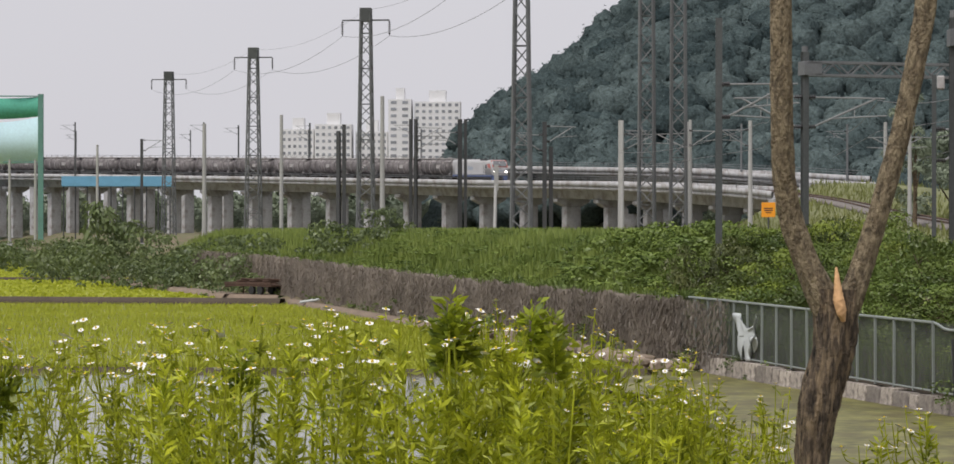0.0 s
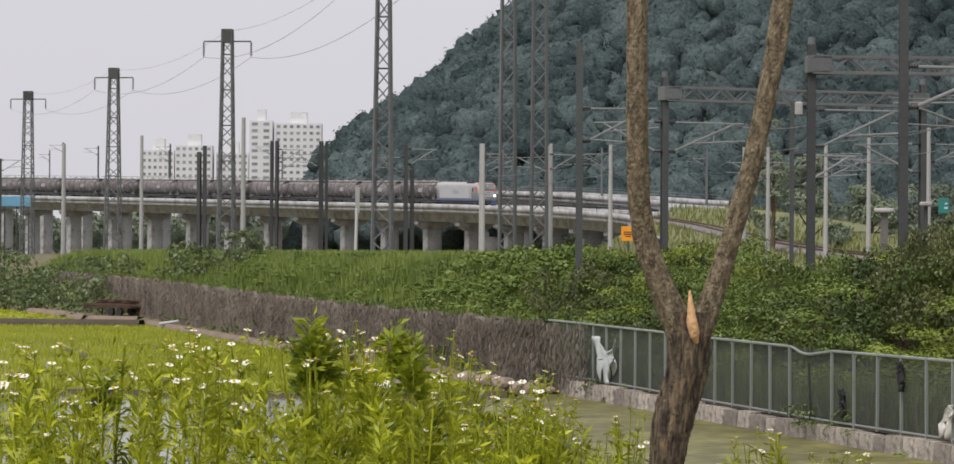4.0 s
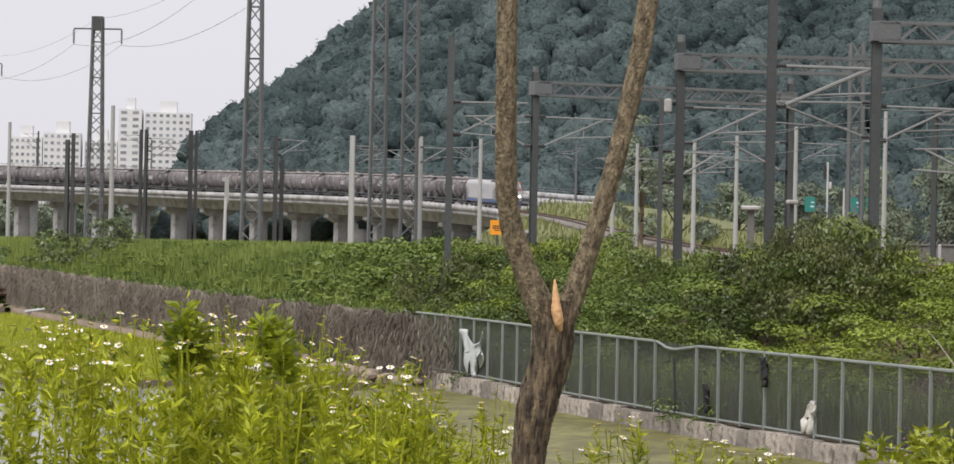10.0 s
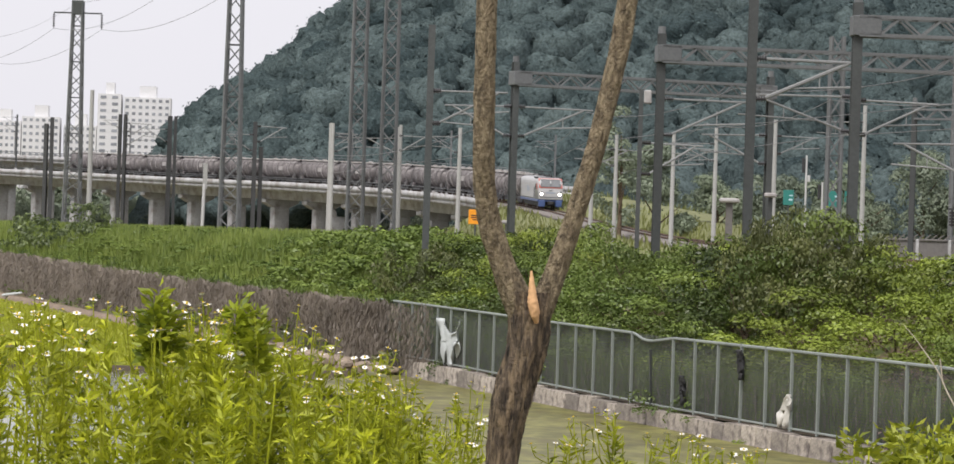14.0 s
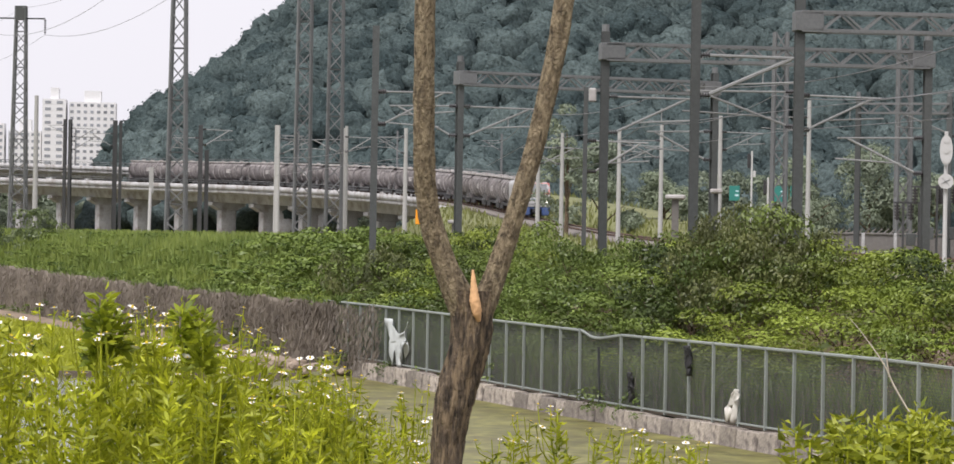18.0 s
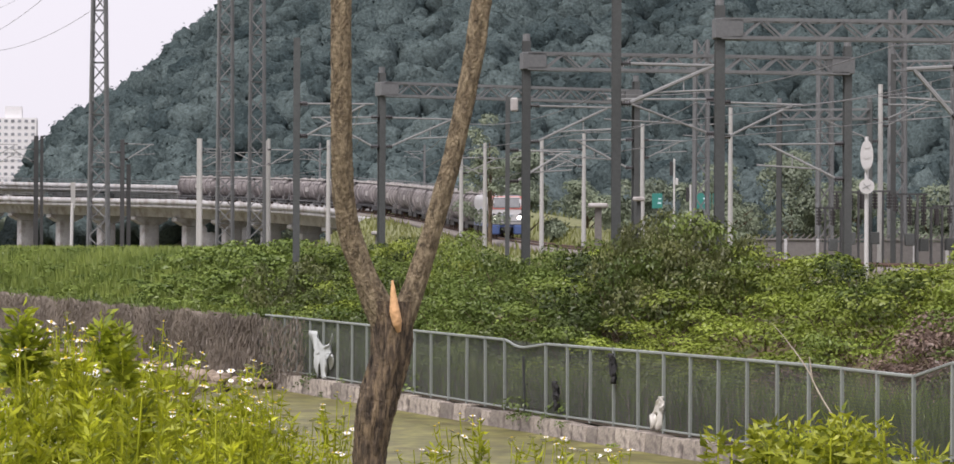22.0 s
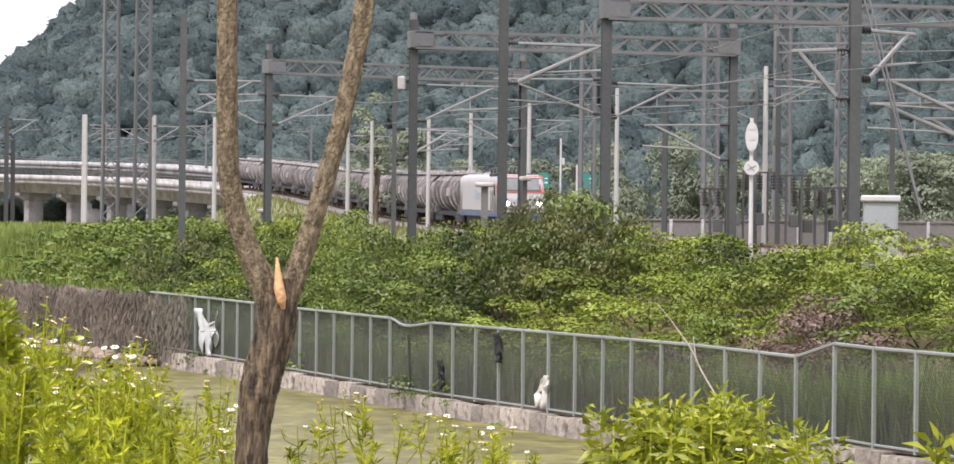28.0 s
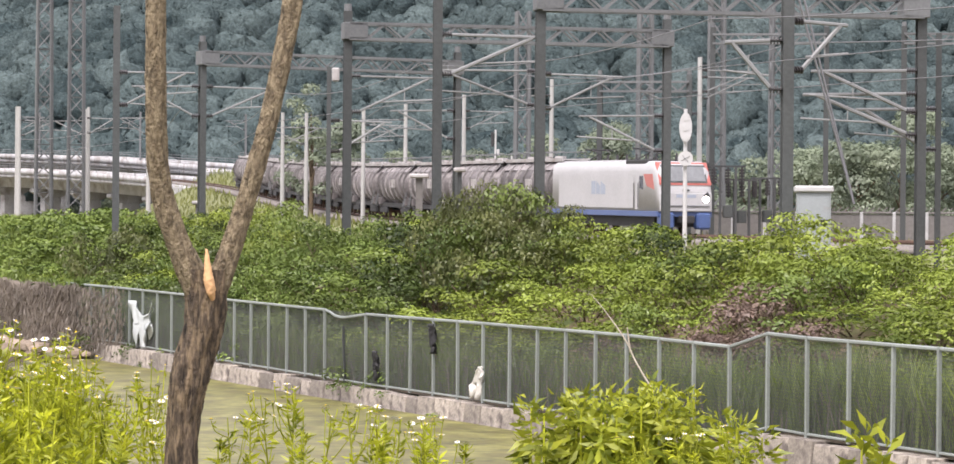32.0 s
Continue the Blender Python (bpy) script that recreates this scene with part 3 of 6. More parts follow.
    ab.matrix_basis = pose(p[0], p[1], 0, 0, 0, g)
    return via


S_END = TRACK.nearest(-2.5, 352)
build_viaduct(TRACK, 20, S_END, "viaduct_1", "long grey concrete railway viaduct on hammerhead piers")
UPPER = Line([(-430, 790, 25), (-300, 705, 23), (-172, 612, 19.8), (-100, 550, 17.6), (-45, 478, 15.2), (-18, 425, 13.6), (0, 380, 11.7), (9, 330, 10.2), (17, 280, 8.0), (24, 235, 6.2), (33, 190, 5.0)])
U_END = UPPER.nearest(1.8, 372)
build_viaduct(UPPER, 20, U_END, "viaduct_2", "second grey concrete viaduct climbing behind the first", deep=1.1)


def embankment(line, s0, s1, name, label):
    prof = [(-11, -5.5), (-3.2, -0.55), (3.2, -0.55), (11, -5.5)]
    tagged(ribbon(line, s0, s1, 4, prof, name, "bank_grass"), label, "embankment", kind="structure")


embankment(TRACK, S_END - 2, TRACK.s[-1] - 5, "embankment", "low grassy railway embankment")
embankment(UPPER, U_END - 2, UPPER.s[-1] - 2, "embankment", "low grassy embankment of the upper line")


def rails(line, s0, s1):
    tr = thing("railway_track", Matrix(), "steel rails on concrete sleepers in grey ballast", "railway track", kind="structure")
    ribbon(line, s0, s1, 4, [(-2.3, -0.5), (-1.7, -0.22), (1.7, -0.22), (2.3, -0.5)], "ballast", "ballast", tr)
    for x in (-0.75, 0.75):
        ribbon(line, s0, s1, 4, [(x - 0.036, -0.16), (x + 0.036, -0.16), (x + 0.036, 0), (x - 0.036, 0)], "rail", "rust", tr)
    return tr


rails(TRACK, 20, TRACK.s[-1] - 2)


# ---- train ----
FRONT = [(0, -52.9, 452.5), (4, -29.4, 417.3), (9, -8.45, 374.1), (13, 1.2, 336.3), (19, 7.25, 276), (25, 12.2, 211.7), (30, 18.8, 159.1), (31, 21.35, 147.4), (32, 23.6, 137.4)]


def front_at(t):
    """How far along the track the train's front stands: a smooth curve through the timed places."""
    ts = np.array([r[0] for r in FRONT], float)
    ss = np.array([TRACK.nearest(r[1], r[2]) for r in FRONT])
    v = np.gradient(ss, ts)
    k = int(np.clip(np.searchsorted(ts, t) - 1, 0, len(ts) - 2))
    h = ts[k + 1] - ts[k]
    u = (t - ts[k]) / h
    return ((2 * u ** 3 - 3 * u * u + 1) * ss[k] + (u ** 3 - 2 * u * u + u) * h * v[k] + (3 * u * u - 2 * u ** 3) * ss[k + 1] + (u ** 3 - u * u) * h * v[k + 1])


def car_pose(s_front, length):
    """The pose of a car whose front end is at s_front on the track: x ahead, z up from the rail head."""
    a, b = TRACK.at(s_front - length * 0.82), TRACK.at(s_front - length * 0.18)
    d = b - a
    m = (a + b) / 2
    return pose(m[0], m[1], m[2], 0, -math.degrees(math.atan2(d[2], math.hypot(d[0], d[1]))), math.degrees(math.atan2(d[1], d[0])))


def bogie(parent, x):
    bm = B()
    for side in (-1, 1):
        box(bm, x - 1.5, side * 1.05 - 0.09, 0.35, x + 1.5, side * 1.05 + 0.09, 0.75, 0.03)
    box(bm, x - 0.35, -1.0, 0.45, x + 0.35, 1.0, 0.85)
    bg = part("bogie", bm, "dark", parent)
    for dx in (-0.9, 0.9):
        bm = B()
        for side in (-1, 1):
            rod(bm, (x + dx, side * 0.69, 0.43), (x + dx, side * 0.82, 0.43), 0.43, sides=16)
        rod(bm, (x + dx, -0.7, 0.43), (x + dx, 0.7, 0.43), 0.08, sides=8)
        part("wheelset", bm, "rust", bg)


LOCO, WAGON = 14.6, 13.2


def build_loco():
    lo = thing("locomotive", Matrix(), "white electric locomotive with blue skirt and red cab panel", "locomotive")
    nose = LOCO / 2
    # body shell: cross-sections from tail to nose
    prof = [(-1.5, 1.15), (-1.5, 3.2), (-1.45, 3.52), (-1.2, 3.72), (1.2, 3.72), (1.45, 3.52), (1.5, 3.2), (1.5, 1.15)]
    secs = [(-nose, 1.0, 0.0), (-nose + 0.3, 1.0, 0.0), (nose - 1.3, 1.0, 0.0), (nose - 0.75, 1.0, -0.04), (nose - 0.42, 0.99, -0.35), (nose - 0.12, 0.975, -1.1), (nose - 0.03, 0.965, -1.6)]
    v, f, k = [], [], len(prof)
    for x, w, dz in secs:
        v += [(x, y * w, z if z < 1.2 else max(1.75, z + dz)) for y, z in prof]
    for i in range(len(secs) - 1):
        f += [(i * k + j, i * k + (j + 1) % k, (i + 1) * k + (j + 1) % k, (i + 1) * k + j) for j in range(k)]
    sheet("body", v, f, "loco_white", lo)

    def plain(name, mat, x0, y0, z0, x1, y1, z1, bevel=0.0, label="", parent=None):
        return part(name, box(B(), x0, y0, z0, x1, y1, z1, bevel), mat, parent or lo, label)

    plain("end_wall", "loco_white", -nose - 0.02, -1.46, 1.15, -nose + 0.02, 1.46, 3.5)
    plain("nose_panel", "loco_white", nose - 0.1, -1.45, 1.15, nose, 1.45, 2.12, 0.05)
    plain("nose_step", "galvanised", nose - 0.05, -1.3, 1.40, nose + 0.05, 1.3, 1.47, 0.01, "grey step rail across the nose")
    plain("blue_skirt", "loco_blue", -nose, -1.52, 0.88, nose - 0.15, 1.52, 1.16, 0.02, "dark blue lower body band")
    for y0, y1 in ((-1.4, -0.62), (0.62, 1.4)):
        plain("apron", "loco_blue", nose - 0.55, y0, 0.25, nose + 0.05, y1, 1.1, 0.1, "blue front apron")
    plain("coupler", "dark", nose - 0.4, -0.35, 0.55, nose + 0.35, 0.35, 0.95, 0.05)
    plain("underframe", "dark", -nose + 1.2, -1.2, 0.35, nose - 1.2, 1.2, 0.88)
    for x in (-4.4, 4.3):
        bogie(lo, x)

    def face_x(z):
        return float(np.interp(z, [2.1, 2.64, 3.39, 3.70], [nose - 0.04, nose - 0.12, nose - 0.42, nose - 0.75]))

    def slanted(name, y0, y1, z0, z1, mat, push, label=""):
        bm = B()
        rim = ((y0, z0), (y1, z0), (y1, z1), (y0, z1))
        a = [bm.verts.new((face_x(z) + push, y, z)) for y, z in rim]
        c = [bm.verts.new((face_x(z) + push - 0.1, y, z)) for y, z in rim]
        bm.faces.new(a)
        for i in range(4):
            bm.faces.new((a[i], c[i], c[(i + 1) % 4], a[(i + 1) % 4]))
        return part(name, bm, mat, lo, label)

    slanted("windscreen_surround", -1.42, 1.42, 2.56, 3.66, "loco_red", 0.02, "red windscreen surround")
    slanted("red_band", -1.44, 1.44, 2.50, 2.60, "loco_red", 0.035, "red band below the windscreen")
    slanted("windscreen_frame", -1.22, 1.22, 2.62, 3.52, "steel", 0.035)
    slanted("windscreen", -1.12, -0.06, 2.70, 3.44, "screen_glass_sky", 0.05)
    slanted("windscreen", 0.06, 1.12, 2.70, 3.44, "screen_glass_sky", 0.05)
    for y in (-1.1, 1.1):
        bm = B()
        vs = [(y - 0.2, 1.62), (y + 0.2, 1.62), (y + 0.2 * (1 if y > 0 else 0.6), 2.0), (y + 0.1 * (1 if y > 0 else -1), 2.16), (y - 0.2 * (0.6 if y > 0 else 1), 2.0)]
        a = [bm.verts.new((nose + 0.01, *p)) for p in vs]
        c = [bm.verts.new((nose - 0.06, *p)) for p in vs]
        bm.faces.new(a)
        for i in range(5):
            bm.faces.new((a[i], c[i], c[(i + 1) % 5], a[(i + 1) % 5]))
        ring = part("headlight", bm, "dark", lo, "dark teardrop headlight surround")
        bm = B()
        rod(bm, (nose - 0.02, y, 1.78), (nose + 0.035, y, 1.78), 0.17, sides=16)
        part("lens", bm, "headlamp", ring, "lit headlight lens")
    plain("name_bar", "mark_blue", nose - 0.03, -0.55, 1.86, nose + 0.012, 0.55, 2.02)
    plain("plate_bar", "steel", nose - 0.03, -0.2, 2.2, nose + 0.0, 0.2, 2.28)
    for side in (-1, 1):
        y = side * 1.505

        def flat(name, pts, mat, proud, label=""):
            bm = B()
            a = [bm.verts.new((x, y + side * proud, z)) for x, z in pts]
            c = [bm.verts.new((x, y - side * 0.05, z)) for x, z in pts]
            bm.faces.new(a if side < 0 else a[::-1])
            n = len(pts)
            for i in range(n):
                bm.faces.new((a[i], c[i], c[(i + 1) % n], a[(i + 1) % n]))
            return part(name, bm, mat, lo, label)
        flat("red_panel", [(nose - 2.0, 3.05), (nose - 1.6, 2.45), (nose - 0.62, 2.25), (nose - 0.85, 3.05)], "loco_red", 0.006, "red swoosh panel beside the cab")
        flat("side_window", [(nose - 2.5, 2.35), (nose - 2.05, 2.25), (nose - 2.05, 2.95), (nose - 2.5, 2.95)], "glass_dark", 0.012)
        flat("side_panel", [(-nose + 1.0, 1.3), (nose - 3.2, 1.3), (nose - 3.2, 3.0), (-nose + 1.0, 3.0)], "loco_white", 0.02)
        flat("cab_door", [(nose - 3.05, 1.25), (nose - 2.6, 1.25), (nose - 2.6, 3.0), (nose - 3.05, 3.0)], "loco_white", 0.012)
        for x in (nose - 3.1, nose - 2.55):
            part("handrail", rod(B(), (x, y + side * 0.07, 1.3), (x, y + side * 0.07, 2.6), 0.022, sides=6), "galvanised", lo)
        # the owner's mark, drawn as plain shapes
        for x0, w in ((-1.6, 0.55), (-0.95, 0.55), (-0.3, 0.6)):
            flat("side_mark", [(x0, 2.0), (x0 + w, 2.0), (x0 + w, 2.7 - 0.25 * (x0 > -1)), (x0, 2.7)], "mark_blue", 0.028)
    # roof: a red corner, dark hood, insulators and pantographs
    plain("roof_hood", "dark", nose - 4.6, -1.4, 3.56, nose - 2.0, 1.4, 3.80, 0.05, "dark roof hood behind the cab")
    plain("roof_fairing", "loco_white", -nose + 0.4, -1.0, 3.70, nose - 5.1, 1.0, 3.80, 0.03)
    for x in (-4.0, 2.6):
        bm = B()
        for y in (-0.45, 0.45):
            rod(bm, (x - 0.7, y, 3.8), (x + 0.7, y * 0.6, 4.2), 0.035, sides=5)
            rod(bm, (x + 0.7, y * 0.6, 4.2), (x - 0.3, y, 4.4), 0.035, sides=5)
        rod(bm, (x - 0.3, -0.8, 4.4), (x - 0.3, 0.8, 4.4), 0.05, sides=5)
        part("pantograph", bm, "dark", lo)
    for x in np.arange(-5, 5.5, 1.3):
        part("roof_insulator", rod(B(), (x, 0.3, 3.75), (x, 0.3, 4.15), 0.1, 0.05, sides=8), "insulator", lo)
    return lo


def lamp_material():
    m = bpy.data.materials.new("headlamp")
    m.use_nodes = True
    b = m.node_tree.nodes["Principled BSDF"]
    b.inputs["Base Color"].default_value = (0.9, 0.88, 0.8, 1)
    b.inputs["Emission Color"].default_value = (1, 0.95, 0.82, 1)
    b.inputs["Emission Strength"].default_value = 6
    return m


M["headlamp"] = lamp_material()
M["tank_rib"] = material("tank_rib", (0.22, 0.205, 0.205), 0.8, 0.5, 0.9, 6, 0.1, rand=0.4)
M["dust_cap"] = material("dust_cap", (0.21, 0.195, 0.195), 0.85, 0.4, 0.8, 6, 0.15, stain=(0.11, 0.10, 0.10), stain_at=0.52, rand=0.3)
# grey base colour stands in for the sky mirrored in the windscreen
M["screen_glass_sky"] = material("screen_glass_sky", (0.20, 0.21, 0.22), 0.12, 0.15, 1, 5, 0.0)
M["mark_blue"] = material("mark_blue", (0.30, 0.34, 0.41), 0.5, 0.1, 2, 9, 0.0)


def build_wagon():
    wg = thing("tank_wagon", Matrix(), "dusty grey cylindrical cement tank wagon with rooftop walkway", "tank wagon", "wagons of the train")
    bm = B()
    half = WAGON / 2 - 0.75
    rings = [(-half - 0.45, 0.35), (-half - 0.32, 0.95), (-half, 1.35), (-0.5, 1.42), (0.5, 1.42), (half, 1.35), (half + 0.32, 0.95), (half + 0.45, 0.35)]
    k, v = 20, []
    for x, r in rings:
        v += [(x, math.cos(2 * math.pi * j / k) * r, 2.42 + math.sin(2 * math.pi * j / k) * r) for j in range(k)]
    f = [(i * k + j, i * k + (j + 1) % k, (i + 1) * k + (j + 1) % k, (i + 1) * k + j) for i in range(len(rings) - 1) for j in range(k)]
    sheet("tank", v, f, "tank", wg, smooth=True)
    for x in (-half - 0.44, half + 0.44):
        bm = B()
        rod(bm, (x - 0.02, 0, 2.42), (x + 0.02, 0, 2.42), 0.36, sides=16)
        part("tank_end", bm, "tank", wg)
    for x in np.linspace(-half + 0.4, half - 0.4, 7):
        bm = B()
        rod(bm, (x - 0.07, 0, 2.42), (x + 0.07, 0, 2.42), 1.50, sides=24)
        part("tank_band", bm, "tank_rib", wg)
    # a thin shell over the tank's top, paler than its sides
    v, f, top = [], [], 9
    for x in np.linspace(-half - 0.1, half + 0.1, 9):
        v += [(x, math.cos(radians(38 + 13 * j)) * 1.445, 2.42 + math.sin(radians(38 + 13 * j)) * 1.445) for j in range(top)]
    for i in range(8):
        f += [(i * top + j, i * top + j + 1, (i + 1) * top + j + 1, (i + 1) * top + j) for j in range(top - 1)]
    sheet("dust_cap", v, f, "dust_cap", wg, "paler upper shell", smooth=True)
    bm = B()
    box(bm, -half - 0.3, -0.7, 3.86, half + 0.3, 0.7, 3.93)
    part("walkway", bm, "tank_pale", wg, "pale dusty walkway")
    for y in (-0.78, 0.78):
        bm = B()
        box(bm, -half - 0.3, y - 0.06, 3.78, half + 0.3, y + 0.06, 3.98, 0.01)
        part("roof_edge", bm, "tank_pale", wg, "pale roof edge")
    for y in (-0.62, 0.62):
        bm = B()
        rod(bm, (-half, y, 4.35), (half, y, 4.35), 0.025, sides=4)
        for x in np.linspace(-half, half, 7):
            rod(bm, (x, y, 3.9), (x, y, 4.35), 0.022, sides=4)
        part("handrail", bm, "galvanised", wg)
    for x in (-3.0, 0.0, 3.0):
        bm = B()
        rod(bm, (x, 0, 3.85), (x, 0, 4.12), 0.33, sides=12)
        part("hatch", bm, "tank_pale", wg)
    for y in (-0.95, 0.95):
        bm = B()
        box(bm, -WAGON / 2 + 0.35, y - 0.14, 0.78, WAGON / 2 - 0.35, y + 0.14, 1.08)
        part("sill", bm, "dark", wg)
    for x in (-half + 0.6, half - 0.6):
        bm = B()
        box(bm, x - 0.3, -1.3, 0.95, x + 0.3, 1.3, 1.45, 0.04)
        part("saddle", bm, "tank", wg)
    for x in (-2.2, 2.2):
        bm = B()
        rod(bm, (x, 0, 0.5), (x, 0, 1.3), 0.22, 0.85, sides=10)
        part("outlet_cone", bm, "tank", wg)
    for side in (-1, 1):
        for x in (-half + 0.2, half - 0.2):
            bm = B()
            for dx in (-0.2, 0.2):
                rod(bm, (x + dx, side * 1.5, 0.9), (x + dx, side * 0.75, 3.9), 0.025, sides=4)
            for u in np.linspace(0.05, 0.95, 9):
                rod(bm, (x - 0.2, side * (1.5 - 0.75 * u), 0.9 + 3 * u), (x + 0.2, side * (1.5 - 0.75 * u), 0.9 + 3 * u), 0.018, sides=4)
            part("ladder", bm, "galvanised", wg)
    for y in (-1.43, 1.43):
        part("name_board", box(B(), 0.7, y - 0.03, 2.2, 2.0, y + 0.03, 2.8), "tank_pale", wg)
    for x in (-4.4, 4.4):
        bogie(wg, x)
    for x in (-WAGON / 2 + 0.1, WAGON / 2 - 0.1):
        bm = B()
        box(bm, x - 0.28, -0.12, 0.78, x + 0.28, 0.12, 1.0)
        part("coupler", bm, "dark", wg)
    return wg


LOCOMOTIVE = build_loco()
WAGONS = [build_wagon()]
for _ in range(12):
    WAGONS.append(copy_thing(WAGONS[0], Matrix()))


# ---- fence on its stone kerb ----
def dip(s):
    """Height of the fence foot: it falls slowly, then steps up again."""
    return float(np.interp(s / PITCH, [-4, 0, 5, 8, 13, 15, 20, 25, 28, 29, 30, 52], [0.67, 0.655, 0.615, 0.575, 0.545, 0.525, 0.555, 0.575, 0.535, 0.84, 0.815, 0.8]))


def sag(i):
    """The top rail is bent down between two posts."""
    return float(np.interp(i, [13, 13.2, 13.5, 13.75, 14.0, 14.4, 15], [0, -0.03, -0.12, -0.145, -0.14, -0.09, 0]))


def build_fence():
    fe = thing("mesh_fence", Matrix(), "grey-green painted steel post fence with dark mesh on a stone kerb", "fence")
    turn = math.degrees(math.atan2(ALONG[1], ALONG[0]))
    n = 52
    for i in range(-4, n):
        s = i * PITCH
        x, y = fence_at(s)
        z = dip(s)
        bm = B()
        if i == 14:
            box(bm, -0.028, -0.028, 0, 0.028, 0.028, 1.45)
            lean = 3
        else:
            box(bm, -0.031, -0.031, 0, 0.031, 0.031, 1.83)
            lean = random.uniform(-0.6, 0.6)
        p = part("post", bm, "fence_paint" if i != 14 else "steel", fe)
        p.matrix_basis = pose(x, y, z, lean, lean * 0.7, turn)
        if i < n - 1:
            a, b = np.r_[fence_at(s), z], np.r_[fence_at(s + PITCH), dip(s + PITCH)]
            for h, r in ((1.8, 0.036), (0.07, 0.026)):
                bm = B()
                steps = 8 if h > 1 and i in (13, 14) else 1
                for k in range(steps):
                    u0, u1 = k / steps, (k + 1) / steps
                    d0, d1 = (sag(i + u0), sag(i + u1)) if steps > 1 else (0, 0)
                    rod(bm, a + (b - a) * u0 + [0, 0, h + d0], a + (b - a) * u1 + [0, 0, h + d1], r, sides=6, caps=False)
                part("rail", bm, "fence_paint", fe)
            m = 24
            bm = B()
            q = np.r_[ACROSS * 0.05, 0]
            for k in range(m):
                u = (k + 0.5) / m
                for d in (-1, 1):
                    far = float(np.clip(u + d * 0.55, 0, 1))
                    rise = 0.06 + 1.74 * abs(far - u) / 0.55
                    bot, top = a + (b - a) * u + q + [0, 0, 0.06], a + (b - a) * far + q + [0, 0, rise]
                    bar(bm, bot, top, 0.006, 0.006)
                    if rise < 1.7:
                        bar(bm, a + (b - a) * (1 - far) + q + [0, 0, rise], a + (b - a) * float(np.clip(1 - far + d * 0.55 * (1.8 - rise) / 1.74, 0, 1)) + q + [0, 0, 1.8], 0.006, 0.006)
            part("mesh_panel", bm, "net_dark", fe)
    return fe


M["net_dark"] = material("net_dark", (0.08, 0.087, 0.082), 0.7, 0.2, 2, 20, 0.0)
build_fence()


def build_kerb():
    """The sloped stone edge below the fence, block by block."""
    k = thing("stone_kerb", Matrix(), "weathered pale stone block kerb sloping into the water", "kerb", kind="structure")
    turn = math.degrees(math.atan2(ALONG[1], ALONG[0]))
    rng = random.Random(4)
    variants = []
    for j in range(6):
        bm = B()
        w = (0.62, 0.8, 0.95, 0.74, 1.1, 0.88)[j]
        vs = [bm.verts.new(c) for c in ((0, -0.37, -0.7), (w, -0.37, -0.7), (w, 0.12, -0.7), (0, 0.12, -0.7), (0, -0.27, 0.02), (w, -0.27, 0.02), (w, 0.12, 0.02), (0, 0.12, 0.02))]
        for q in ((3, 2, 1, 0), (0, 1, 5, 4), (1, 2, 6, 5), (2, 3, 7, 6), (3, 0, 4, 7), (4, 5, 6, 7)):
            bm.faces.new([vs[i] for i in q])
        bmesh.ops.bevel(bm, geom=bm.edges[:], offset=0.012, segments=1, affect="EDGES")
        for v in bm.verts:
            v.co += Vector((rng.uniform(-0.008, 0.008), rng.uniform(-0.012, 0.012), rng.uniform(-0.014, 0.014)))
        me = bpy.data.meshes.new("stone")
        bm.to_mesh(me)
        bm.free()
        me.materials.append(M["kerb"])
        variants.append((me, w))
    v, f = [], []
    ss = np.arange(-4, 70, 1.0)
    for i, q_s in enumerate(ss):
        for q, dz in ((0.05, -0.02), (2.2, 0.05), (3.2, -0.5)):
            v.append((*fence_at(q_s, q), dip(q_s) + dz))
        if i:
            f += [(3 * i - 3, 3 * i, 3 * i + 1, 3 * i - 2), (3 * i - 2, 3 * i + 1, 3 * i + 2, 3 * i - 1)]
    # darker than the soil, so a dark line runs below the bottom rail
    sheet("fill", v, f, "mud", k)
    s = -1.2
    while s < 60:
        me, w = rng.choice(variants)
        ob = new("stone", me)
        ob.parent = k
        x, y = fence_at(s, 0)
        ob.matrix_basis = pose(x, y, dip(s + w / 2) - 0.05 + rng.uniform(-0.04, 0.03), 0, rng.uniform(-0.5, 0.5), turn)
        s += w + 0.045


build_kerb()


# ---- wooded hill ----
RIDGE_X = [-400, -250, -127, -110, -103, -96, -83, -70, -54, -36, -10, 40, 110, 150, 190, 260, 400, 800]
RIDGE_Z = [3, 3, 4, 12, 31, 37, 46, 57, 68, 77, 87, 98, 95, 84, 76, 84, 90, 60]


def hill_height(x, y):
    """Height of the hill: its skyline as seen near y = 800, falling towards the yard."""
    top = np.interp(x * 800 / np.maximum(y, 420), RIDGE_X, RIDGE_Z) - 7.6
    rise = smooth_step(400, 800, y)
    return 3.0 + np.maximum(top * rise * (0.95 + 0.10 * np.sin(x * 0.05) * np.sin(y * 0.03)) - 2.0 * (1 - rise), -1.0) * np.where(y > 800, y / 800, 1)


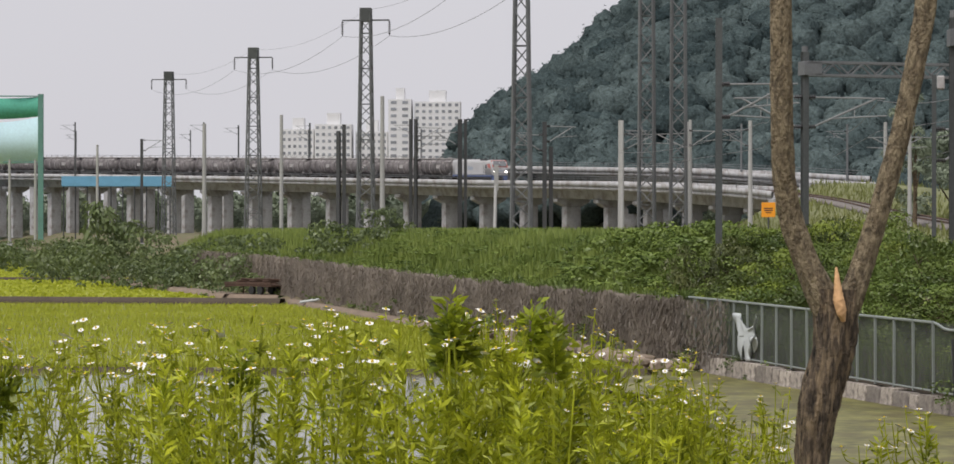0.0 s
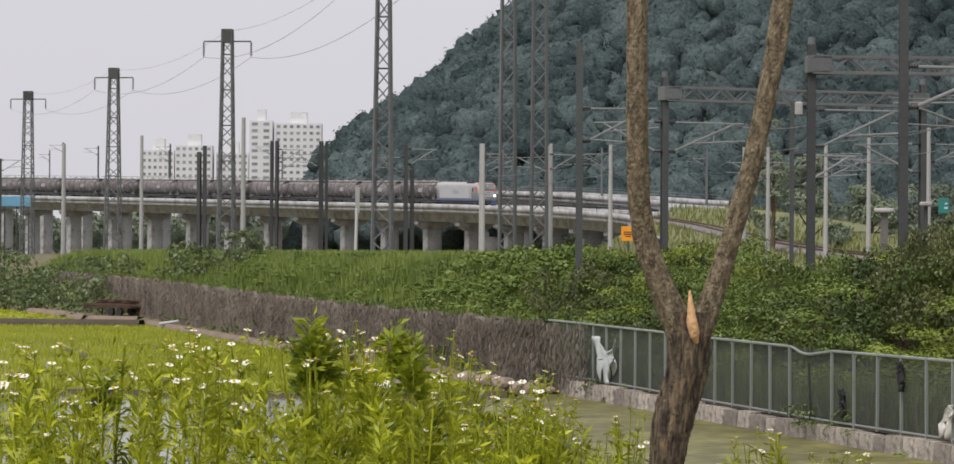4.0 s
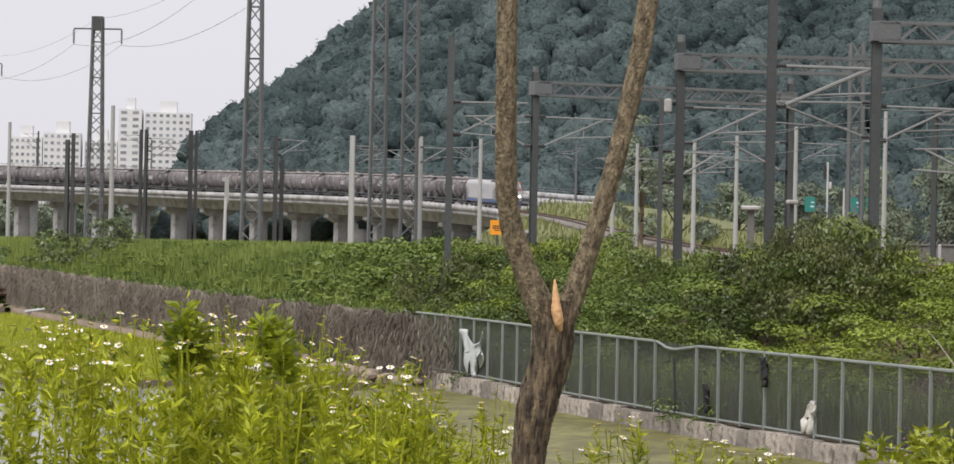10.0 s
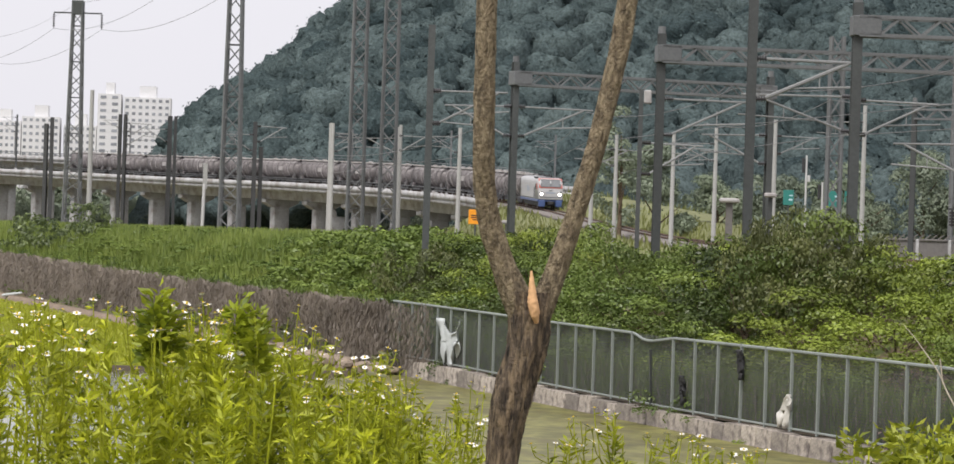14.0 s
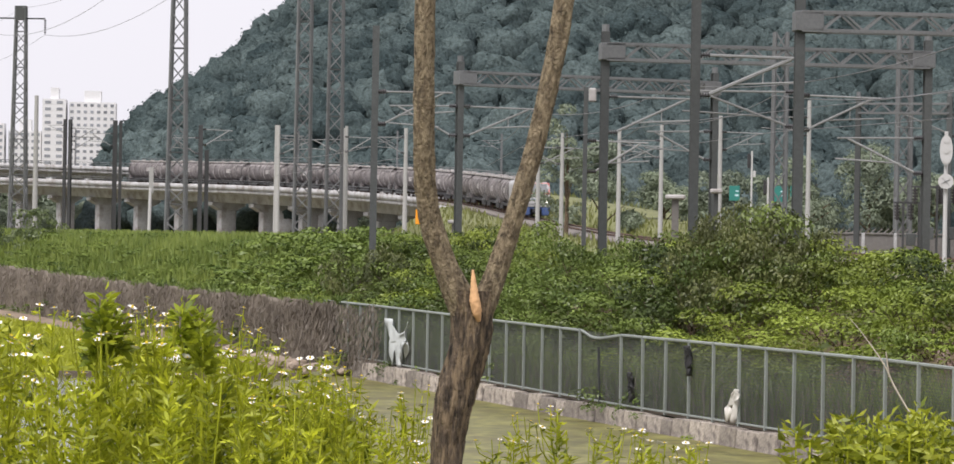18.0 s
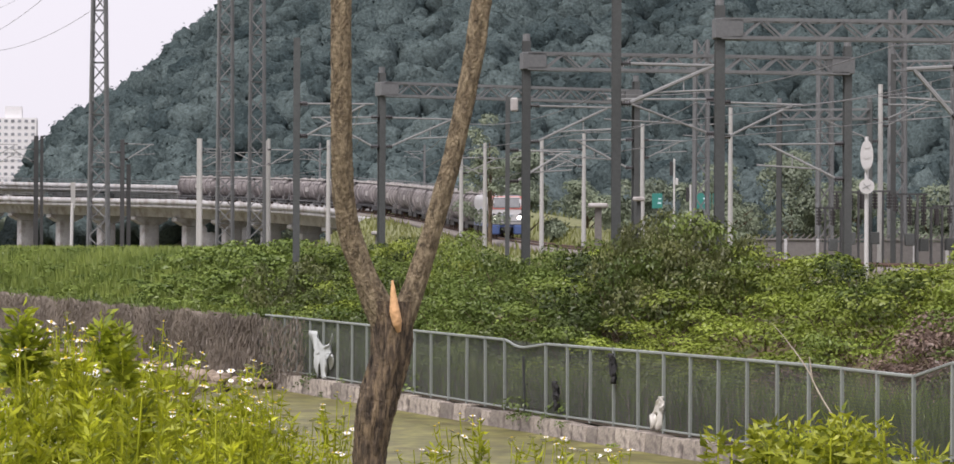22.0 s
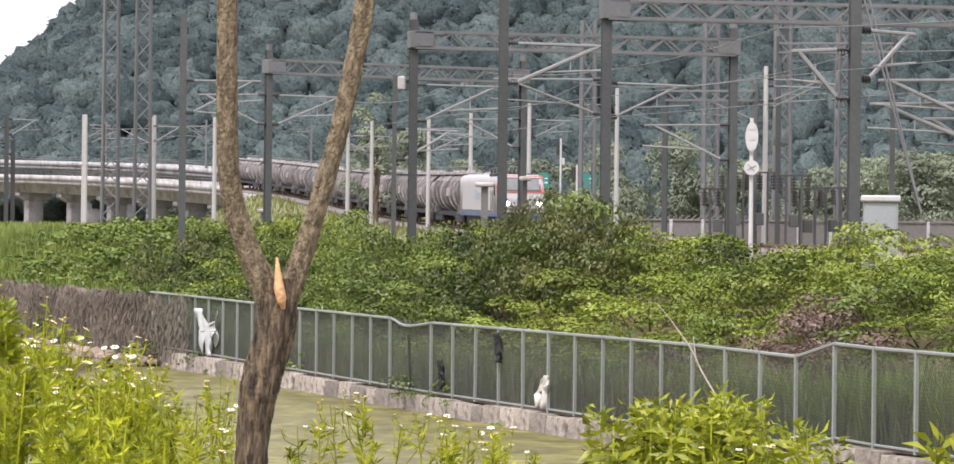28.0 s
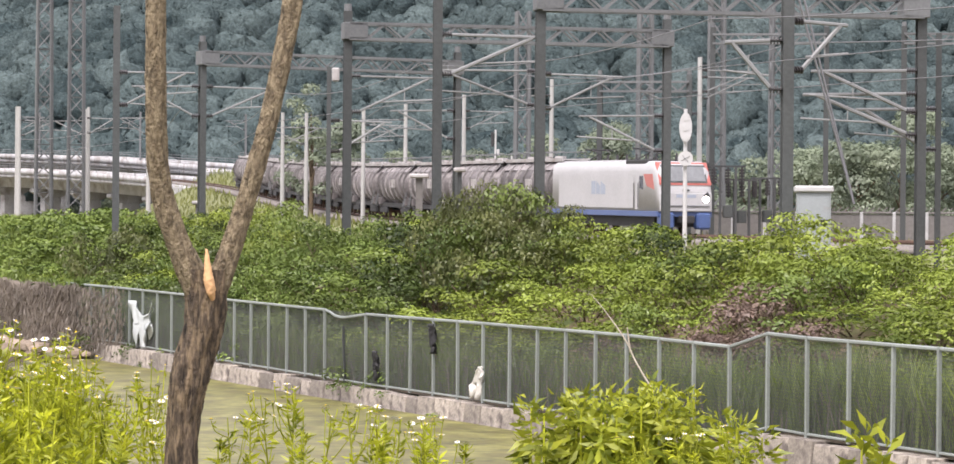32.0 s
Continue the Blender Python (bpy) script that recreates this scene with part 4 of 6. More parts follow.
def build_hill():
    """The bare slope, and over it one uneven canopy of rounded crowns with leaves standing out of it."""
    rng = np.random.default_rng(7)
    xs, ys = np.linspace(-420, 620, 131), np.r_[np.linspace(400, 860, 59), np.linspace(900, 1150, 6)]

    def grid(xs, ys, z):
        X, Y = np.meshgrid(xs, ys)
        i = (np.arange(len(ys) - 1)[:, None] * len(xs) + np.arange(len(xs) - 1)).ravel()
        return np.stack([X, Y, z], -1).reshape(-1, 3), np.stack([i, i + 1, i + len(xs) + 1, i + len(xs)], 1)
    v, f = grid(xs, ys, hill_height(*np.meshgrid(xs, ys)) - 1.5)
    tagged(sheet("hillside", v, f, "leaf_hill_haze", smooth=True), "dark wooded hillside behind the railway", "hill", kind="structure")
    # a few lumpy crown shapes with leaf sprays standing out of them, set tree by tree over the slope
    kinds = []
    for j in range(9):
        bm = B()
        bmesh.ops.create_icosphere(bm, subdivisions=3, radius=1.0)
        for w in bm.verts:
            c = w.co * 1.0
            w.co = c * (1 + 0.36 * noise.noise(c * 1.7 + Vector((j * 9, 0, 0))) + 0.30 * noise.noise(c * 4.6 + Vector((0, j * 7, 0))))
        core = np.array([w.co[:] for w in bm.verts])
        tri = np.array([[w.index for w in q.verts] for q in bm.faces])
        bm.free()
        pick = rng.integers(0, len(core), 150)
        pick = pick[core[pick, 2] > 0.3]
        out = core[pick] / np.linalg.norm(core[pick], axis=1, keepdims=True)
        v, f = leaf_plates(rng, core[pick] * rng.uniform(1.0, 1.07, (len(pick), 1)) + rng.normal(0, 0.03, (len(pick), 3)), out + [0, 0, 0.3], 0.15, 0.65, 0.3)
        kinds.append((core * 0.96, tri, v, f))
    C, T, V, F, cores, base = [], [], [], [], 0, 0
    for y in np.arange(404, 852, 7.8):
        for x in np.arange(-0.21 * y - 12, 0.29 * y + 12, 6.4):
            px, py = x + rng.uniform(-2.6, 2.6), y + rng.uniform(-3, 3)
            h = float(hill_height(np.array(px), np.array(py)))
            if h < 4.0:
                continue
            core, tri, v, f = kinds[rng.integers(9)]
            r, high, g = rng.uniform(3.2, 6.2), rng.uniform(3.4, 6.2), rng.uniform(0, 6.28)
            lift = rng.uniform(0.5, 5.0)
            turn = np.array([[math.cos(g) * r, math.sin(g) * r, 0], [-math.sin(g) * r, math.cos(g) * r, 0], [0, 0, high]])
            C.append(core @ turn + [px, py, h + lift])
            T.append(tri + cores)
            cores += len(core)
            V.append(v @ turn + [px, py, h + lift])
            F.append(f + base)
            base += len(v)
    tagged(sheet("hill_canopy", np.concatenate(C), np.concatenate(T), "leaf_hill_haze", smooth=True), "rounded dark crowns of the trees on the hill", "woods", kind="stuff")
    tagged(sheet("hill_woods", np.concatenate(V), np.concatenate(F), "leaf_hill_haze"), "dense dark green mixed woodland covering the hill", "woods", kind="stuff")


build_hill()


# ---- shrubs on the bank ----
def bush_templates():
    """Shrubs of many distinct billows of leaves, in a fine and a coarse version."""
    rng = np.random.default_rng(3)
    out, low = [], []
    for j in range(7):
        blobs = [(0, 0, 0.4, 0.6)]
        for _ in range(15):
            a, r = rng.uniform(0, 6.28), 1.1 * rng.uniform(0.05, 1) ** 0.6
            blobs.append((math.cos(a) * r, math.sin(a) * r, 1.25 - 0.75 * r * r + rng.uniform(-0.35, 0.2), rng.uniform(0.2, 0.42)))
        low.append(crown_cloud(rng, blobs, 300, 0.15, 0.7, width=0.6, loose=0.35))
        out.append(crown_cloud(rng, blobs, 820, 0.085, 0.7, width=0.5, loose=0.36))
    return out, low


BUSH, BUSH_LOW = bush_templates()


def shrub_mesh(j, mat, kinds=None):
    v, f = (kinds or BUSH)[j]
    ob = sheet("leaves", v, f, mat)
    me = ob.data
    bpy.data.objects.remove(ob)
    return me


def build_bushes():
    rng = np.random.default_rng(12)
    mesh = {m: [shrub_mesh(j, m) for j in range(7)] for m in ("leaf_bush", "leaf_creeper", "leaf_dead", "leaf_olive")}
    label = "dense green leafy shrub growing on the railway bank"
    V, F, base = [], [], 0
    bm = B()
    for k in range(7):
        a = k * 0.9
        rod(bm, (0.05 * math.cos(a), 0.05 * math.sin(a), 0), (0.6 * math.cos(a), 0.6 * math.sin(a), 0.7 + 0.12 * (k % 3)), 0.022, 0.008, sides=4, caps=False)
    twigs = bpy.data.meshes.new("stem")
    bm.to_mesh(twigs)
    bm.free()
    twigs.materials.append(M["bark"])
    for s in np.r_[np.arange(-96, -38, 3.2), np.arange(-38, 56, 1.8)]:
        for q in np.arange(1.3, 11.4, 1.5):
            ss, qq = s + rng.uniform(-0.7, 0.7), q + rng.uniform(-0.6, 0.6)
            x, y = fence_at(ss, qq)
            z = float(ground_height(np.array(x), np.array(y)))
            high = rng.uniform(0.6, 1.25) * (1.15 if q > 6 else 1.0) * (0.62 if s < -40 else 1.0)
            crown = math.exp(-((ss - 13.5) / (5.0 if ss < 13.5 else 3.0)) ** 2 - ((qq - 7) / 3.2) ** 2)
            high *= (0.88 + 0.04 * float(smooth_step(12, 22, ss))) * (1 + 1.0 * crown)
            high *= 1 + 0.3 * float(smooth_step(-24, -17, ss) * (1 - smooth_step(0, 6, ss)))
            wide = rng.uniform(1.05, 1.65) * (1 + 0.3 * crown)
            dead = (abs(ss - 31.3 - 0.5 * (qq - 2)) < 2.5 and 1.0 < qq < 6.0)
            if 27 < ss < 38 and qq < 3.4:
                high *= 0.4 if not dead else 0.75
            if ss < -22:
                v, f = BUSH_LOW[rng.integers(7)]
                a = rng.uniform(0, 6.28)
                V.append(v @ np.array([[math.cos(a) * wide, math.sin(a) * wide, 0], [-math.sin(a) * wide, math.cos(a) * wide, 0], [0, 0, high]]) + [x, y, z - 0.1])
                F.append(f + base)
                base += len(v)
                continue
            ob = tagged(new("shrub"), "dry brown shrub dying back on the bank" if dead else label, "shrub", "shrubs on the bank")
            light = rng.random() < 0.12 + 0.75 * float(smooth_step(13, 22, ss)) * (1.0 if qq > 3 else 0.5) - 0.1 * crown
            for piece, me in (("foliage", mesh["leaf_dead" if dead else "leaf_creeper" if light else "leaf_bush"][rng.integers(7)]), ("stem", twigs)):
                new(piece, me).parent = ob
            ob.matrix_basis = Matrix.LocRotScale((x, y, z - 0.1), Euler((0, 0, rng.uniform(0, 6.28))), (wide, wide, high * (1.15 if dead else 1)))
    for x, y, top, wide in ((6.3, 79, 5.5, 0.95), (6.75, 78.5, 5.9, 0.8), (7.1, 78, 6.0, 0.7), (7.55, 78.4, 6.35, 0.75), (8.1, 77.5, 5.8, 0.9), (8.8, 77, 5.6, 1.0), (9.4, 76.4, 5.45, 1.0), (7.2, 75.5, 4.9, 1.1), (8.2, 75, 4.8, 1.2), (6.2, 76.5, 4.7, 1.1), (-3.9, 103.5, 4.65, 1.0), (-3.1, 102.8, 4.5, 1.1), (-4.9, 104.2, 4.5, 1.1)):
        z = float(ground_height(np.array(x), np.array(y)))
        ob = tagged(new("tall_shrub"), "tall dark olive shrub with upright shoots above the bank", "shrub", "tall shrubs on the bank")
        for piece, me in (("foliage", mesh["leaf_olive"][rng.integers(7)]), ("stem", twigs)):
            new(piece, me).parent = ob
        ob.matrix_basis = Matrix.LocRotScale((x, y, z - 0.1), Euler((0, 0, rng.uniform(0, 6.28))), (wide, wide, (top - z) / 1.48))
    tagged(sheet("bank_scrub", np.concatenate(V), np.concatenate(F), "leaf_bush"), "low tangled green scrub along the railway bank", "scrub", kind="stuff")


build_bushes()


# ---- poles and gantries ----
def h_bar(bm, x, w, z0, z1):
    """An upright H-section of one piece."""
    a, t = w / 2, 0.02
    prof = [(-a, -a), (a, -a), (a, -a + 2 * t), (t, -a + 2 * t), (t, a - 2 * t), (a, a - 2 * t), (a, a), (-a, a), (-a, a - 2 * t), (-t, a - 2 * t), (-t, -a + 2 * t), (-a, -a + 2 * t)]
    low, high = ([bm.verts.new((x + p, q, z)) for p, q in prof] for z in (z0, z1))
    for i in range(12):
        bm.faces.new((low[i], low[(i + 1) % 12], high[(i + 1) % 12], high[i]))
    bm.faces.new(high)
    return bm


def column(name, x, y, top, w, mat, label, foot=2.8, h_beam=True):
    """An upright: a rolled steel H column or a round tapered concrete pole."""
    th = thing(name, pose(x, y, 0, 0, 0, random.uniform(-20, 20)), label, "pole", "line poles")
    bm = B()
    if h_beam:
        h_bar(bm, 0, w, foot, top)
    else:
        rod(bm, (0, 0, foot), (0, 0, top), w / 2, w * 0.36, sides=12)
    part("shaft", bm, mat, th)
    bm = B()
    box(bm, -w * 0.8, -w * 0.8, foot - 0.2, w * 0.8, w * 0.8, foot + 0.15)
    part("footing", bm, "concrete", th)
    return th


WHITE = [(-16.8, 232.6, 13.9), (-11, 232, 13.9), (4.9, 215.5, 13.0), (6.6, 210.3, 12.8), (10.7, 205, 12.9), (13.5, 199.7, 13.1), (17.3, 194.3, 13.6), (22.9, 188.7, 14.5), (27.9, 158.1, 14.3)]
for x, y, top in WHITE:
    column("concrete_pole", x, y, top, 0.37, "pole_white", "pale round concrete catenary pole beside the track", h_beam=False)

STEEL = [(-3.97, 105.9, 12.8, 0.26), (4.35, 110.1, 10.8, 0.18), (6.71, 84.8, 13.5, 0.27), (11.6, 99.4, 12.8, 0.28), (14.44, 69, 13.0, 0.28), (22.2, 83.3, 10.6, 0.17)]
for x, y, top, w in STEEL:
    column("steel_mast", x, y, top, w, "steel", "grey steel H-section catenary mast")


def lattice(name, x, y, top, w0, w1, label, arms=0.0, foot=3.0, turn=0.0):
    """A square lattice tower of angle bars, tapering upwards, with a cross-arm."""
    th = thing(name, pose(x, y, 0, 0, 0, turn), label, "pylon", "lattice pylons")
    corners = [(-1, -1), (1, -1), (1, 1), (-1, 1)]

    def at(c, z):
        w = (w0 + (w1 - w0) * (z - foot) / (top - foot)) / 2
        return (c[0] * w, c[1] * w, z)
    for c in corners:
        bm = B()
        bar(bm, at(c, foot), at(c, top), 0.16, 0.16)
        part("leg", bm, "galvanised", th)
    n = max(6, int((top - foot) / 1.15))
    zs = np.linspace(foot, top, n + 1)
    for i in range(n):
        for j in range(4):
            a, b = corners[j], corners[(j + 1) % 4]
            if i % 2:
                a, b = b, a
            part("brace", bar(B(), at(a, zs[i]), at(b, zs[i + 1]), 0.085, 0.085), "galvanised", th)
            if i % 3 == 0:
                part("brace", bar(B(), at(a, zs[i]), at(b, zs[i]), 0.06, 0.06), "steel", th)
    if arms:
        bm = B()
        bar(bm, (-arms, 0, top - 1.05), (arms, 0, top - 1.05), 0.14, 0.14)
        box(bm, -w1 * 0.6, -w1 * 0.6, top - 1.2, w1 * 0.6, w1 * 0.6, top + 0.15)
        part("cross_arm", bm, "steel", th)
        for sx in (-1, 1):
            bm = B()
            for k in range(6):
                rod(bm, (sx * arms, 0, top - 1.2 - k * 0.22), (sx * arms, 0, top - 1.3 - k * 0.22), 0.12, sides=8)
            rod(bm, (sx * arms, 0, top - 1.1), (sx * arms, 0, top - 2.6), 0.04, sides=5)
            part("insulator_string", bm, "insulator", th)
    return th


LATTICE_LABEL = "tall slender grey steel lattice pylon with a cross-arm"
lattice("lattice_pylon", -99.3, 411.4, 28.6, 1.9, 1.1, LATTICE_LABEL, 2.7)
lattice("lattice_pylon", -70, 334.5, 27.0, 1.9, 1.0, LATTICE_LABEL, 2.4)
lattice("lattice_pylon", -44.6, 267.1, 26.3, 1.6, 0.9, LATTICE_LABEL, 2.35)
lattice("lattice_pylon", -20.7, 189.5, 25.8, 1.35, 0.75, LATTICE_LABEL, 2.3)
lattice("lattice_mast", -12.7, 200.5, 26.0, 1.15, 0.9, "tall grey steel lattice mast")
lattice("lattice_mast", -10.4, 200.8, 26.0, 1.15, 0.9, "tall grey steel lattice mast")
lattice("lattice_mast", 27.8, 178.2, 18.6, 0.9, 0.8, "tall grey steel lattice mast")
lattice("lattice_mast", 30.7, 168, 19.5, 0.9, 0.8, "tall grey steel lattice mast")
lattice("lattice_mast", 34.5, 167.6, 18.2, 0.9, 0.8, "tall grey steel lattice mast")
lattice("lattice_mast", 18.9, 171.0, 17.8, 0.85, 0.75, "tall grey steel lattice mast")


def gantry(a, b, z, w, label, seat=True):
    """Two columns and a triangular-braced truss beam with boxes at its ends."""
    a, b = np.array(a, float), np.array(b, float)
    d = b - a
    L, turn = float(np.hypot(*d)), math.degrees(math.atan2(d[1], d[0]))
    th = thing("catenary_gantry", pose(a[0], a[1], 0, 0, 0, turn), label, "gantry", "catenary gantries")
    for x in (0, L):
        bm = B()
        h_bar(bm, x, w, 2.8, z + 0.7)
        part("column", bm, "steel", th)
        bm = B()
        sx = 1 if x == 0 else -1
        box(bm, min(x - sx * 0.18, x + sx * 0.66), -0.33, z - 0.29, max(x - sx * 0.18, x + sx * 0.66), 0.33, z + 0.3, 0.02)
        if seat:
            part("beam_seat", bm, "galvanised", th)
        bm = B()
        rod(bm, (x, 0, z + 0.7), (x, 0, z + 0.95), 0.13, sides=10)
        part("cap", bm, "galvanised", th)
    for y in (-0.28, 0.28):
        for h in (-0.27, 0.27):
            bm = B()
            bar(bm, (0, y, z + h), (L, y, z + h), 0.1, 0.1)
            part("chord", bm, "galvanised", th)
    n = max(4, int(L / 0.62))
    for i in range(n):
        x0, x1 = L * i / n, L * (i + 1) / n
        s = 0.27 if i % 2 else -0.27
        for y in (-0.28, 0.28):
            part("brace", bar(B(), (x0, y, z - s), (x1, y, z + s), 0.06, 0.06), "galvanised", th)
        part("brace", bar(B(), (x0, -0.28, z + 0.27), (x1, 0.28, z + 0.27), 0.05, 0.05), "steel", th)
    return th


GANTRY = "grey steel truss gantry carrying catenary over the tracks"
gantry((-0.76, 116.6), (10.5, 121.5), 11.45, 0.27, GANTRY)
gantry((4.39, 95.0), (15.85, 96.6), 11.2, 0.27, GANTRY)
gantry((9.5, 81.2), (21.3, 82.0), 11.25, 0.28, GANTRY)


# ---- foreground tree ----
def tube(points, radii, sides=14, seed=0, rough=0.06, steps=10, ridge=0.0):
    """A bent, uneven round limb through points."""
    rng = np.random.default_rng(seed)
    p = spline(points, steps)
    r = np.interp(np.linspace(0, 1, len(p)), np.linspace(0, 1, len(radii)), radii)
    v = []
    for i in range(len(p)):
        d = p[min(i + 1, len(p) - 1)] - p[max(i - 1, 0)]
        d /= np.linalg.norm(d)
        a = np.cross(d, [0, 1, 0.1])
        a /= np.linalg.norm(a)
        b = np.cross(d, a)
        for j in range(sides):
            g = 2 * math.pi * j / sides
            rr = r[i] * (1 + rough * rng.normal() + ridge * noise.noise(Vector((math.cos(g) * 3.2, math.sin(g) * 3.2, p[i][2] * 5 + seed * 7))) + 0.6 * ridge * noise.noise(Vector((math.cos(g) * 8, math.sin(g) * 8, p[i][2] * 16 + seed * 3))))
            v.append(p[i] + (a * math.cos(g) + b * math.sin(g)) * rr)
    f = [(i * sides + j, i * sides + (j + 1) % sides, (i + 1) * sides + (j + 1) % sides, (i + 1) * sides + j) for i in range(len(p) - 1) for j in range(sides)]
    return v, f


def build_tree():
    tr = thing("forked_tree", Matrix(), "forked bare-trunked tree with brown bark and a torn limb scar", "tree")
    parts = [("trunk", [(-0.16, 10.6, 2.9), (-0.14, 10.6, 3.8), (-0.115, 10.6, 4.06), (-0.055, 10.6, 4.28), (-0.05, 10.6, 4.5)], [0.07, 0.062, 0.072, 0.075, 0.083], 1),
             ("limb", [(-0.07, 10.6, 4.42), (-0.155, 10.58, 4.6), (-0.225, 10.55, 4.83), (-0.245, 10.5, 5.18), (-0.245, 10.45, 6.3)], [0.062, 0.046, 0.041, 0.039, 0.036], 2),
             ("limb", [(-0.02, 10.6, 4.42), (0.04, 10.61, 4.57), (0.12, 10.62, 4.83), (0.21, 10.63, 5.18), (0.28, 10.64, 5.58), (0.36, 10.65, 6.3)], [0.056, 0.042, 0.037, 0.036, 0.038, 0.033], 3)]
    for name, pts, radii, seed in parts:
        v, f = tube(pts, radii, 44, seed, 0.012, 40, 0.16)
        sheet(name, v, f, "bark" if name == "trunk" else "bark_limb", tr, smooth=True)
    v, f = tube([(-0.022, 10.515, 4.385), (-0.03, 10.505, 4.42), (-0.038, 10.505, 4.46), (-0.042, 10.51, 4.50), (-0.045, 10.515, 4.54), (-0.048, 10.525, 4.58)], [0.008, 0.019, 0.020, 0.015, 0.010, 0.004], 14, 5, 0.05, 6)
    sheet("torn_stub", v, f, "wood_torn", tr, "fresh orange torn wood", smooth=True)


build_tree()


# ---- distant buildings ----
def apartment(x, y, w, d, h, floors, turn, foot=3.0, bays=6):
    th = thing("apartment_building", pose(x, y, foot, 0, 0, turn), "far white concrete apartment tower in haze", "building", "distant apartment towers")
    bm = B()
    box(bm, -w / 2, -d / 2, 0, w / 2, d / 2, h)
    part("wall", bm, "apartment", th)
    bm = B()
    box(bm, -w * 0.18, -d * 0.3, h, w * 0.18, d * 0.3, h + 5)
    part("roof_house", bm, "apartment", th)
    me = None
    fh = h / floors
    for i in range(floors):
        for j in range(bays):
            if me is None:
                bm = B()
                box(bm, 0, -0.12, 0, w / bays * 0.5, 0.12, fh * 0.42)
                ob = part("window", bm, "window_far_haze", th)
                me = ob.data
            else:
                ob = new("window", me)
                ob.parent = th
            ob.matrix_basis = pose(-w / 2 + w / bays * (j + 0.22), -d / 2, fh * (i + 0.3))


apartment(-211, 1180, 16, 12, 47, 16, 5)
apartment(-195, 1186, 14, 12, 44, 15, 5)
apartment(-227, 1182, 14, 12, 45, 15, 5)
apartment(-182.5, 1186, 10, 14, 58, 20, 5, bays=2)
apartment(-166.5, 1189, 20, 14, 57, 20, 5, bays=7)


# ---- the overgrown stretch of fence ----
def build_overgrown_fence():
    th = thing("overgrown_fence", Matrix(), "old fence thickly covered with dry brown vines", "fence")
    rng = np.random.default_rng(21)
    far = 150.0

    def foot(s):
        return 0.30 - 0.25 * smooth_step(5, 40, -s)

    def head(s):
        return 2.48 + 0.45 * smooth_step(20, 110, -s) + 0.06 * np.sin(s * 1.3) + 0.05 * np.sin(s * 3.1)
    ss = np.linspace(-far, -4.6, 160)
    v, f = [], []
    for i, s in enumerate(ss):
        b = 0.06 * math.sin(s * 0.7) + 0.03 * math.sin(s * 2.3)
        for q, z in ((-0.3 + b, float(foot(s)) - 0.5), (-0.22 + b, 1.2), (-0.12 + b, float(head(s)) - 0.1), (0.2, float(head(s)) - 0.1), (0.25, 0.2)):
            v.append((*fence_at(s, q), z))
        if i:
            f += [(5 * i - 5 + j, 5 * i + j, 5 * i + j + 1, 5 * i - 4 + j) for j in range(4)]
    sheet("vine_core", v, f, "leaf_vine", th)
    n = 44000
    s = -4.2 - (far - 4.5) * rng.random(n) ** 1.5
    s[:3200] = -5 + 6.2 * rng.random(3200) ** 1.7
    h = rng.random(n)
    z = foot(s) + (head(s) - foot(s)) * h
    q = -0.24 + rng.normal(0, 0.06, n) + 0.06 * np.sin(s * 0.7) + 0.03 * np.sin(s * 2.3)
    at = np.stack([FENCE[0] + ALONG[0] * s + ACROSS[0] * q, FENCE[1] + ALONG[1] * s + ACROSS[1] * q, z], -1)
    v, f = leaves(rng, at, np.array([-0.2, -0.06, -3.0]) + np.zeros((n, 3)), 0.22, width=0.15, droop=0.6)
    sheet("dry_vines", v, f, "leaf_vine", th)
    n = 3500
    s = -3.5 - (far - 4) * rng.random(n) ** 1.3
    at = np.stack([FENCE[0] + ALONG[0] * s, FENCE[1] + ALONG[1] * s, head(s) - 0.1], -1) + rng.normal(0, 0.09, (n, 3))
    v, f = leaves(rng, at, np.array([0, 0, 0.8]) + np.zeros((n, 3)), 0.22, width=0.25)
    sheet("vine_growth", v, f, "leaf_bush", th)
    n = 1800
    s = -1.0 - 110 * rng.random(n) ** 1.6
    keep = np.sin(s * 0.9) + np.sin(s * 0.37) > 0.4
    s = s[keep]
    at = np.stack([FENCE[0] + ALONG[0] * s - 0.45 * ACROSS[0], FENCE[1] + ALONG[1] * s - 0.45 * ACROSS[1], foot(s) + 0.5 * rng.random(len(s)) ** 2], -1) + rng.normal(0, 0.08, (len(s), 3))
    v, f = leaves(rng, at, np.array([-0.4, -0.1, 0.6]) + np.zeros((len(s), 3)), 0.2, width=0.4)
    tagged(sheet("weed_fringe", v, f, "leaf_bush", th), kind="stuff")


build_overgrown_fence()


